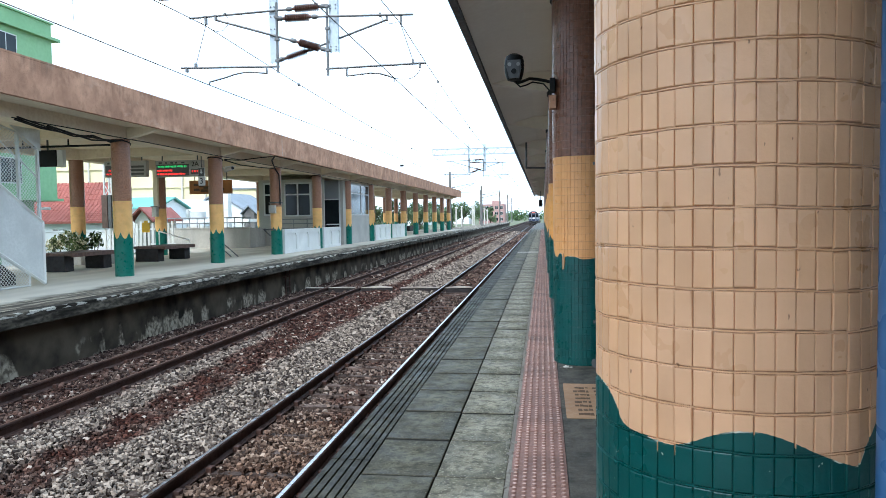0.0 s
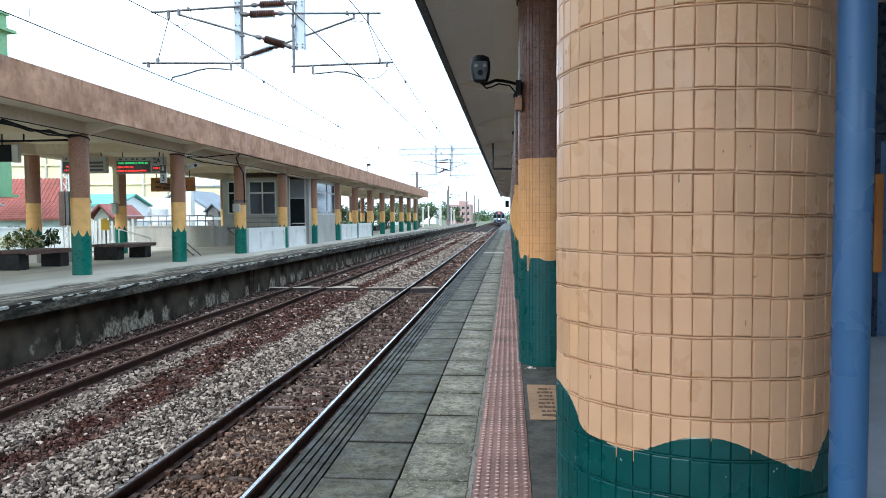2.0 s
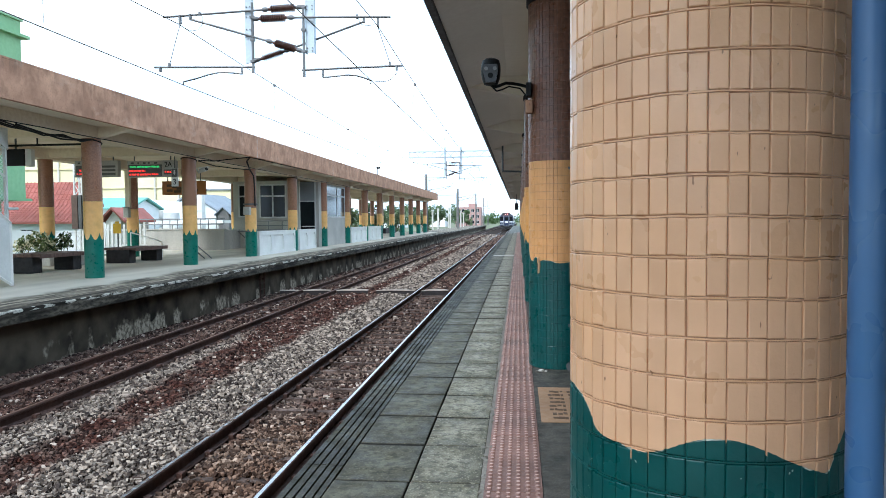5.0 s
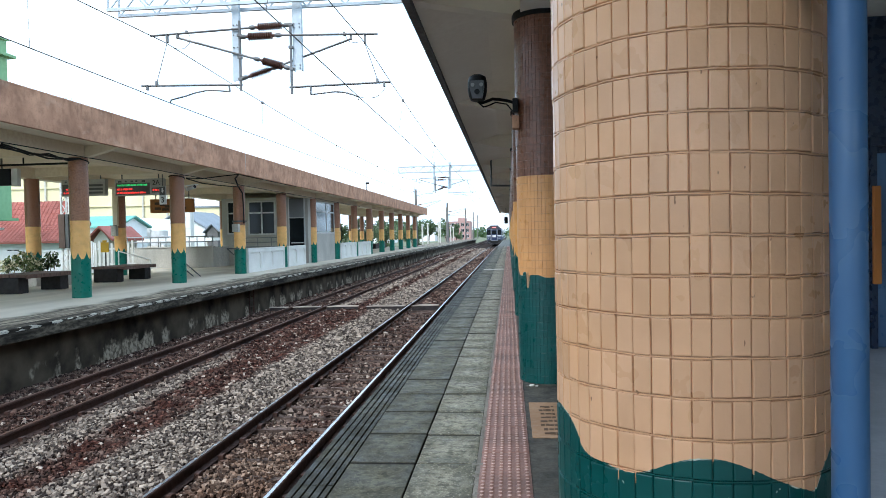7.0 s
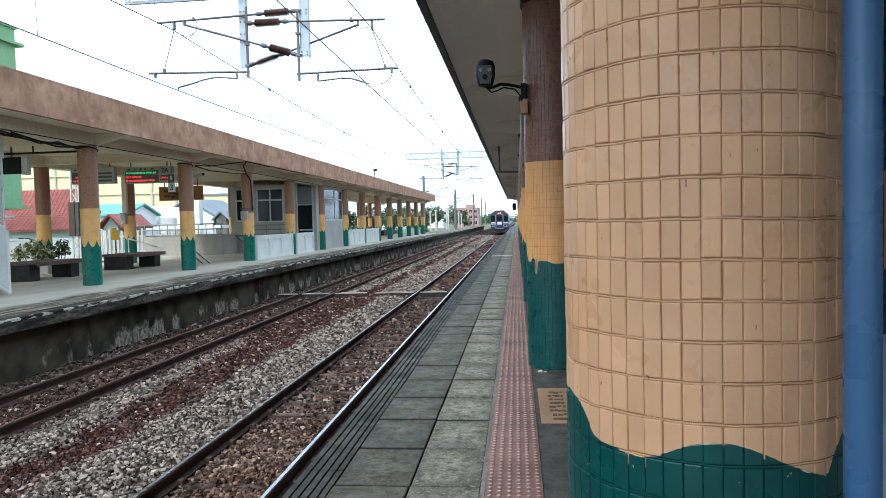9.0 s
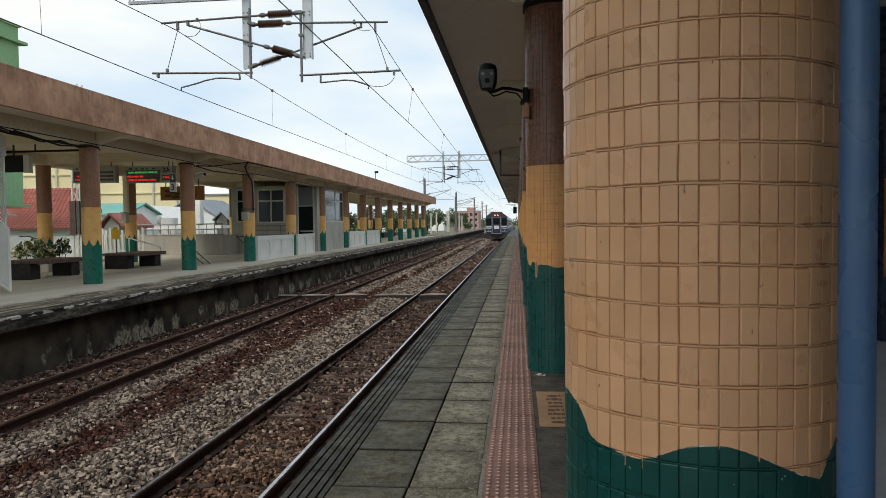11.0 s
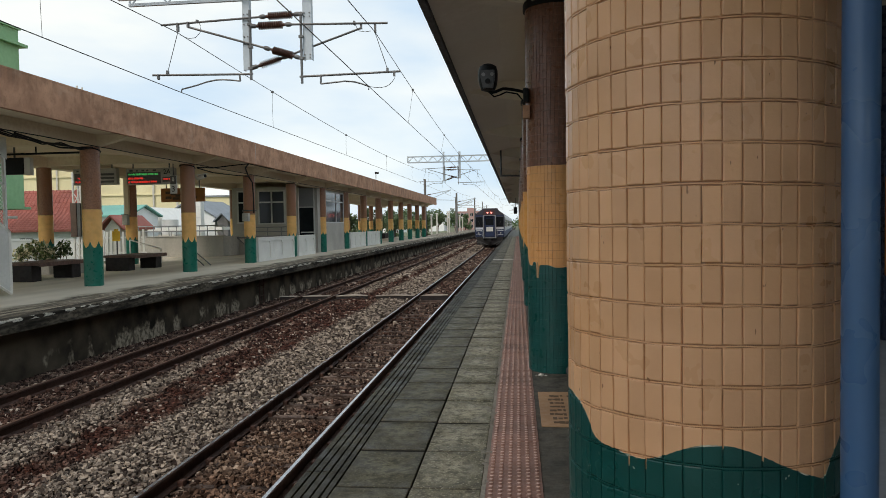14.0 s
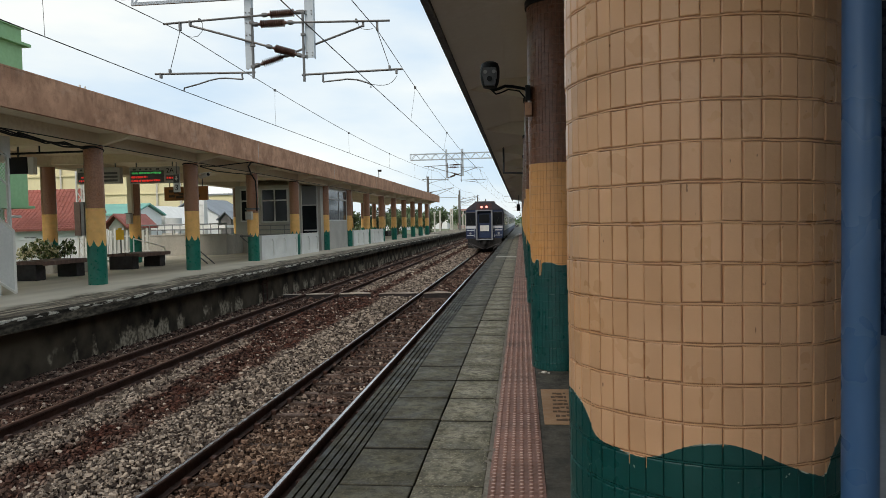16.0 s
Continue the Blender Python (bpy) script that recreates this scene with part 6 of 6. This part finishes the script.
# ---- beyond the platforms ----
def opening(parent, axis, at, a0, a1, z0, z1, material=None):
    """A shallow framed window on a far wall: axis 'x' lies in a plane x = at, 'y' in a plane y = at."""
    material = material or M_glass
    if axis == "x":
        w = part("window", boxed(at - 0.02, at + 0.03, a0, a1, z0, z1), M_alu, parent, "framed window")
        part("pane", boxed(at + 0.032, at + 0.04, a0 + 0.06, (a0 + a1) / 2 - 0.03, z0 + 0.06, z1 - 0.06), material, w)
        part("pane", boxed(at + 0.032, at + 0.04, (a0 + a1) / 2 + 0.03, a1 - 0.06, z0 + 0.06, z1 - 0.06), material, w)
    else:
        w = part("window", boxed(a0, a1, at - 0.03, at + 0.02, z0, z1), M_alu, parent, "framed window")
        part("pane", boxed(a0 + 0.06, (a0 + a1) / 2 - 0.03, at - 0.04, at - 0.032, z0 + 0.06, z1 - 0.06), material, w)
        part("pane", boxed((a0 + a1) / 2 + 0.03, a1 - 0.06, at - 0.04, at - 0.032, z0 + 0.06, z1 - 0.06), material, w)


def green_building():
    t = thing("apartment_house", "pale green rendered apartment house with projecting ledges", "house", (0, 0, -1.42))
    part("wall", boxed(-40, -27.2, 8, 35.65, 4.2, 13.9), M_green_wall, t)
    part("ground_floor", boxed(-40, -28.0, 8, 34.8, 0, 4.2), M_green_wall, t)
    part("roof_ledge", boxed(-40.3, -26.9, 7.8, 36.0, 12.98, 13.14), M_green_wall, t, "projecting green ledge")
    part("floor_ledge", boxed(-40.3, -27.0, 7.8, 35.9, 4.05, 4.19), M_green_wall, t, "projecting green ledge")
    part("parapet", boxed(-40, -27.1, 8, 35.75, 13.902, 14.0), M_green_wall, t)
    for k in range(6):
        y = 12.0 + 3.9 * k
        for z in (5.5, 8.7, 11.9):
            opening(t, "x", -27.2, y, y + 1.5, z - 0.6, z + 0.75)


green_building()


def pitched_house(name, label, x0, x1, y0, y1, base, eave, ridge, wall, roof, along="x", tiles=0):
    """A house with a gable roof whose ridge runs along x or y."""
    t = thing(name, label, "house", (0, 0, base))
    e, r = eave - base, ridge - base
    part("wall", boxed(x0, x1, y0, y1, 0, e), wall, t)
    if along == "x":
        m = (y0 + y1) / 2
        prof = [(y0, e), (m, r), (y1, e)]
        part("gable", extrude(bmesh.new(), prof, x0 + 0.02, x1 - 0.02, "x"), wall, t)
        rf = extrude(bmesh.new(), [(y0 - 0.4, e - 0.1), (m, r + 0.1), (y1 + 0.4, e - 0.1), (y1 + 0.4, e + 0.05), (m, r + 0.25), (y0 - 0.4, e + 0.05)], x0 - 0.3, x1 + 0.3, "x")
    else:
        m = (x0 + x1) / 2
        part("gable", extrude(bmesh.new(), [(x0, e), (m, r), (x1, e)], y0 + 0.02, y1 - 0.02, "y"), wall, t)
        rf = extrude(bmesh.new(), [(x0 - 0.4, e - 0.1), (m, r + 0.1), (x1 + 0.4, e - 0.1), (x1 + 0.4, e + 0.05), (m, r + 0.25), (x0 - 0.4, e + 0.05)], y0 - 0.3, y1 + 0.3, "y")
    rp = part("roof", rf, roof, t)
    if tiles:
        bm = bmesh.new()
        n = int((x1 - x0 + 0.6) / tiles)
        m = (y0 + y1) / 2
        for k in range(n):
            x = x0 - 0.3 + tiles * (k + 0.5)
            rod(bm, (x, y0 - 0.4, e + 0.06), (x, m, r + 0.26), 0.05, 5)
        for k in range(1, 9):
            u = k / 9
            rod(bm, (x0 - 0.3, y0 - 0.4 + (m - y0 + 0.4) * u, e + 0.06 + (r - e + 0.2) * u), (x1 + 0.3, y0 - 0.4 + (m - y0 + 0.4) * u, e + 0.06 + (r - e + 0.2) * u), 0.03, 4)
        part("roof_ribs", bm, roof, rp, "tile courses")
    return t


G = -1.42
pitched_house("house", "low house with a red tiled roof and dark eaves", -42, -32.9, 49, 51, G, 2.75, 4.3, M_grey_wall, M_red_roof, "x", 0.32)
t = pitched_house("house", "lean-to house with a lower red tiled roof", -42, -30.9, 45.5, 48.2, G, 1.45, 2.5, M_white_wall, M_red_roof, "x", 0.32)
for x in (-38.6, -36.9, -35.2):
    opening(t, "y", 45.5, x, x + 1.0, 1.3, 2.4)
pitched_house("shed", "small shed with a dull red roof", -28.1, -27.0, 44.5, 48, G, 1.5, 2.2, M_grey_wall, M_red_roof, "y")
pitched_house("shed", "low building with a teal metal roof", -39, -34.9, 59, 64, G, 2.7, 3.5, M_white_wall, M_teal_roof, "x")
t = pitched_house("house", "white gabled house with a pale roof", -37.5, -34.4, 65, 72, G, 1.5, 3.35, M_white_wall, M_panel_white, "y")
opening(t, "y", 65, -36.4, -35.5, 2.0, 2.9)
t = pitched_house("house", "white house with a grey pitched metal roof", -40.2, -34.1, 75, 84, G, 2.65, 4.45, M_white_wall, M_grey_roof, "y")
for x in (-39.7, -36.6):
    opening(t, "y", 75, x, x + 0.8, 2.4, 3.6)
pitched_house("shed", "dark grey shed beside a white house", -33.6, -32.4, 74.5, 80, G, 2.2, 2.9, M_pole, M_grey_roof, "y")
t = thing("carport", "long pale flat carport roof", "carport", (0, 0, G))
part("roof", boxed(-38, -24, 54, 57, 2.7, 2.95), M_panel_white, t)
for x in (-37.5, -33, -28.5, -24.5):
    part("post", boxed(x - 0.08, x + 0.08, 54.1, 54.26, 0, 2.7), M_alu, t)
t = thing("water_tank", "grey cylindrical water tank on a roof", "tank", (-32.6, 62, 0.9))
part("tank_body", rod(bmesh.new(), (0, 0, 0), (0, 0, 1.4), 0.75, 20), M_alu, t, smooth=True)
part("stand", boxed(-0.8, 0.8, -0.8, 0.8, -2.3, 0), M_grey_wall, t)
t = thing("pylon", "pale square steel pylon beside the houses", "pylon", (-28.8, 60, G))
part("shaft", boxed(-0.36, 0.36, -0.36, 0.36, 0, 6.4, bevel=0.02), M_white, t)
for k in range(5):
    part("rung", boxed(-0.4, 0.4, -0.4, -0.37, 0.8 + k, 0.88 + k), M_alu, t)


def yellow_block():
    t = thing("factory", "large pale yellow factory block with ledges and pipes", "building", (0, 0, G))
    part("wall", boxed(-75, -39, 80, 82.4, 0, 12), M_yellow_wall, t)
    for z in (4.2, 7.0, 9.4):
        part("ledge", boxed(-75.2, -38.8, 79.8, 80, z, z + 0.16), M_yellow_wall, t)
    for x in (-56.5, -52, -47.5, -44, -41):
        part("downpipe", rod(bmesh.new(), (x, 79.85, 0), (x, 79.85, 12), 0.12, 6), M_grey_wall, t)
    part("rooftop_rail", boxed(-75, -39, 79.8, 80.0, 12, 12.8), M_white_wall, t)


yellow_block()


def tree(at, h, w, seed, material=None, n=900, leaf=0.16):
    rng = random.Random(seed)
    t = thing("tree", "leafy green tree beyond the platform", "tree", at, "trackside trees")
    bm = bmesh.new()
    rod(bm, (0, 0, 0), (0.1 * w, 0, h * 0.45), 0.16, 8, 0.1)
    limbs = []
    for k in range(6):
        a = k * 1.05 + rng.uniform(-0.3, 0.3)
        q = (math.cos(a) * w * rng.uniform(0.3, 0.55), math.sin(a) * w * rng.uniform(0.3, 0.55), h * rng.uniform(0.55, 0.9))
        rod(bm, (0.1 * w, 0, h * rng.uniform(0.3, 0.45)), q, 0.07, 6, 0.02)
        limbs.append(q)
    part("trunk", bm, M_bark, t)
    bm = bmesh.new()
    for q in limbs + [(0, 0, h * 0.9), (0.2 * w, 0.1 * w, h * 0.62)]:
        for _ in range(3):
            c = [q[i] + rng.gauss(0, 0.16) * (w, w, h * 0.6)[i] for i in range(3)]
            leaves(bm, c, (w * 0.26, w * 0.26, h * 0.13), n // 24, leaf, rng)
    part("crown", bm, material or M_leaf_hazed, t)


for k, (x, y, h, w) in enumerate(((-17.5, 58, 3.8, 1.8), (-19.0, 64, 4.4, 2.2), (-18.0, 70, 4.2, 2.0), (-17.2, 77, 4.5, 2.2), (-18.5, 84, 4.4, 2.3), (-16.5, 91, 4.6, 2.2), (-19, 100, 5.2, 2.6),
                                  (-15.8, 112, 5.0, 2.6), (-19.5, 124, 6.2, 3.2), (-17.6, 150, 7.4, 3.6), (-14.6, 160, 6.4, 3.0), (-22, 165, 6.0, 3.5), (-13.5, 176, 5.6, 2.6))):
    tree((x, y, G), h * (1.0 if y < 80 else 0.84), w, 30 + k, n=1500 if y < 120 else 900, leaf=0.17 if y < 100 else 0.28)


def trackside():
    for k, (x, y, h) in enumerate(((-12.9, 110, 3.7), (-11.7, 118, 4.2), (-13.0, 128, 4.4), (-11.0, 131, 3.6), (-11.2, 140, 3.2), (-12.4, 99, 3.3))):
        t = thing("marker_post", "white painted post at the end of the platform", "post", (x, y, 0), "white posts")
        part("shaft", boxed(-0.11, 0.11, -0.11, 0.11, -0.24, h * 0.85, bevel=0.03), M_parapet, t)
        part("cap", boxed(-0.19, 0.19, -0.19, 0.19, h * 0.85, h * 0.85 + 0.1), M_white, t)
    for x, y, h, arm in ((-11.25, 84.0, 7.0, 1), (-9.85, 112.0, 6.5, 1), (-11.4, 128.0, 6.4, 1), (-9.9, 160.0, 7.5, 1), (-9.6, 190, 7.5, 1), (-10, 225, 7.5, 1), (1.6, 84, 7.2, -1), (1.6, 112, 7.5, -1), (1.6, 160, 7.5, -1), (1.4, 205, 7.5, -1)):
        t = thing("catenary_mast", "grey concrete overhead line mast with a steel arm", "mast", (x, y, 0), "overhead line masts")
        part("pole", rod(bmesh.new(), (0, 0, -0.24), (0, 0, h), 0.17, 12, 0.14), M_pole, t, smooth=True)
        part("top_arm", rod(bmesh.new(), (0, 0, 5.0), (3.2 * arm, 0, 5.6), 0.045, 6), M_steel, t)
        part("strut", rod(bmesh.new(), (0, 0, 4.3), (3.0 * arm, 0, 5.5), 0.04, 6), M_steel, t)
        part("steady_arm", rod(bmesh.new(), (0, 0, 4.5), (3.6 * arm, 0, 4.35), 0.035, 6), M_steel, t)
        part("insulator", lathe(bmesh.new(), [(0, 0.03)] + [(0.05 + 0.06 * i + d, r) for i in range(7) for d, r in ((0, 0.04), (0.03, 0.09))] + [(0.5, 0.03)], (0.2 * arm, 0, 5.04), (3.2 * arm, 0, 5.6)), M_insulator, t)
    t = thing("brick_building", "distant red-brick apartment block with rows of windows", "building", (0, 0, G))
    part("wall", boxed(-27.5, -16.5, 300, 316, 0, 8.4), M_brick_hazed, t)
    part("roof_box", boxed(-22, -18.5, 302, 310, 8.4, 9.8), M_brick_hazed, t)
    for k in range(5):
        for z in (1.2, 3.7, 6.2):
            opening(t, "y", 300, -26.9 + 2.1 * k, -25.6 + 2.1 * k, z, z + 1.4)
    for x0, x1, y, h, m in ((-40, -31, 290, 6, M_white_wall), (6, 14, 320, 6, M_grey_wall), (-60, -44, 260, 7, M_white_wall), (-58, -52.6, 122, 8.6, M_yellow_wall)):
        b = thing("far_building", "distant low rendered building beyond the tracks", "building", (0, 0, G), "distant buildings")
        part("wall", boxed(x0, x1, y, y + 12, 0, h), m, b)
        part("roof", boxed(x0 - 0.3, x1 + 0.3, y - 0.3, y + 12.3, h, h + 0.3), M_grey_roof, b)
        for k in range(max(2, int((x1 - x0) / 2.2))):
            opening(b, "y", y, x0 + 0.5 + 2.0 * k, x0 + 1.6 + 2.0 * k, h * 0.45, h * 0.75)


trackside()


def far_woods():
    """A ragged belt of far greenery along the horizon."""
    rng = random.Random(77)
    bm = bmesh.new()
    for _ in range(520):
        x = rng.uniform(-420, 300)
        y = rng.uniform(420, 560)
        h = rng.uniform(4, 9)
        leaves(bm, (x, y, G + h * 0.5), (rng.uniform(3, 7), 3, h * 0.5), 60, 0.75, rng)
    solid("far_woods", bm, M_leaf, "hazy belt of trees along the horizon", "woods", "stuff")


far_woods()


# ---- paving of the near platform, piece by piece ----
def slab_mesh(name, w, l, h, material, b=0.004):
    x, y = w / 2, l / 2
    v = [(-x, -y, -h), (x, -y, -h), (x, y, -h), (-x, y, -h), (-x, -y, -b), (x, -y, -b), (x, y, -b), (-x, y, -b), (b - x, b - y, 0), (x - b, b - y, 0), (x - b, y - b, 0), (b - x, y - b, 0)]
    f = [(8, 9, 10, 11)] + [(i, (i + 1) % 4, 4 + (i + 1) % 4, 4 + i) for i in range(4)] + [(4 + i, 4 + (i + 1) % 4, 8 + (i + 1) % 4, 8 + i) for i in range(4)]
    me = mesh_of(name, v, f, material)
    me.materials.append(M_mortar)
    for p in me.polygons[1:5]:
        p.material_index = 1
    return me


def paving():
    rng = random.Random(21)
    edge = thing("edge_paving", "dark grooved concrete edge stones along the platform", "paving", kind="structure")
    bm = bmesh.new()
    xs = (-1.232, -1.19, -1.178, -1.142, -1.130, -1.094, -1.082, -1.046, -1.034, -1.004)
    outline = [(xs[0] + 0.004, -0.034), (xs[0], -0.012), (xs[0] + 0.008, 0.0)]
    for a, b in zip(xs[1:-1:2], xs[2:-1:2]):
        outline += [(a, 0.0), (a + 0.002, -0.024), (b - 0.002, -0.024), (b, 0.0)]
    outline += [(xs[-1], 0.0), (xs[-1], -0.034)]
    extrude(bm, [(a + 1.118, b) for a, b in outline], -0.6, 0.6)
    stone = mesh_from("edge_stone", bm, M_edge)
    y = 2.0 - 6 * 1.208
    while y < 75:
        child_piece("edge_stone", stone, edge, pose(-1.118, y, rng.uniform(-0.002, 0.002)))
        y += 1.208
    field = thing("slab_paving", "worn grey concrete paving slabs with dark joints", "paving", kind="structure")
    outer = slab_mesh("paving_slab", 0.406, 0.588, 0.034, M_slab)
    inner = slab_mesh("paving_slab", 0.370, 0.586, 0.034, M_slab_light)
    bright = slab_mesh("paving_slab", 0.406, 0.590, 0.034, M_parapet)
    y, k = 3.6 - 0.3 - 14 * 0.61, 0
    while y < 75:
        tilt = lambda: rng.gauss(0, 0.25)
        child_piece("paving_slab", bright if 26.8 < y < 27.5 else outer, field, pose(-0.795, y, rng.gauss(-0.001, 0.0025), tilt(), tilt(), tilt()))
        child_piece("paving_slab", bright if 26.8 < y < 27.5 else inner, field, pose(-0.398, y + rng.gauss(0, 0.006), rng.gauss(0.001, 0.003), tilt(), tilt() * 1.4, tilt()))
        y += 0.61
        k += 1
    strip = thing("tactile_paving", "reddish-brown tactile paving with raised domes", "tactile paving", kind="structure")
    bm = boxed(-0.150, 0.150, -0.149, 0.149, -0.034, 0.001)
    for i in range(6):
        for j in range(6):
            x, yy = -0.125 + 0.05 * i, -0.125 + 0.05 * j
            bmesh.ops.create_cone(bm, cap_ends=True, segments=6, radius1=0.0165, radius2=0.0105, depth=0.008, matrix=Matrix.Translation((x, yy, 0.005)))
    for f in bm.faces:
        f.material_index = 1 if f.calc_center_median().z > 0.0082 else 0
    tile = mesh_from("tactile_tile", bm, M_tactile)
    tile.materials.append(M_tactile_top)
    y = 1.85 - 22 * 0.302
    while y < 75:
        child_piece("tactile_tile", tile, strip, pose(-0.037, y, rng.gauss(0.0, 0.0015), rng.gauss(0, 0.2), rng.gauss(0, 0.2), rng.gauss(0, 0.25)))
        y += 0.302


paving()
solid("paving_bed", boxed(NEAR_EDGE + 0.1, 0.122, 74.5, 150, -0.034, 0.0), M_slab, "grey paving at the far end of the platform", "paving", "structure")


solid("mortar_strip", boxed(-0.213, -0.189, -2, 75, -0.034, -0.006), M_crumb, "pale crumbling mortar joint beside the tactile paving", "mortar", "structure")


def broken_mortar():
    """Crumbled mortar along the tactile strip: low lumps joined in one mesh."""
    rng = random.Random(8)
    bm = bmesh.new()
    y = 2.5
    while y < 9.5:
        for _ in range(rng.choice((0, 1, 1, 2, 4))):
            m = Matrix.Translation((-0.202 + rng.gauss(0, 0.017), y + rng.uniform(-0.06, 0.06), -0.004)) @ Matrix.Rotation(rng.uniform(0, 3), 4, "Z") @ Matrix.Diagonal((rng.uniform(0.007, 0.03), rng.uniform(0.008, 0.034), rng.uniform(0.004, 0.010), 1))
            bmesh.ops.create_icosphere(bm, subdivisions=1, radius=1, matrix=m)
        y += rng.uniform(0.03, 0.16)
    solid("mortar_crumbs", bm, M_crumb, "pale crumbled mortar along the tactile paving", "mortar", "stuff")


broken_mortar()


# ---- what moves ----
def motions():
    walk(train, [(0.0, pose(NEAR_TRACK, 207, RAIL)), (1.5, pose(NEAR_TRACK, 191, RAIL)), (3.0, pose(NEAR_TRACK, 175.5, RAIL)), (5.5, pose(NEAR_TRACK, 149, RAIL)), (7.0, pose(NEAR_TRACK, 133, RAIL)),
                 (9.0, pose(NEAR_TRACK, 111.5, RAIL)), (11.5, pose(NEAR_TRACK, 88.5, RAIL)), (14.0, pose(NEAR_TRACK, 68.3, RAIL)), (15.0, pose(NEAR_TRACK, 60.5, RAIL)), (16.0, pose(NEAR_TRACK, 52.8, RAIL))])


motions()
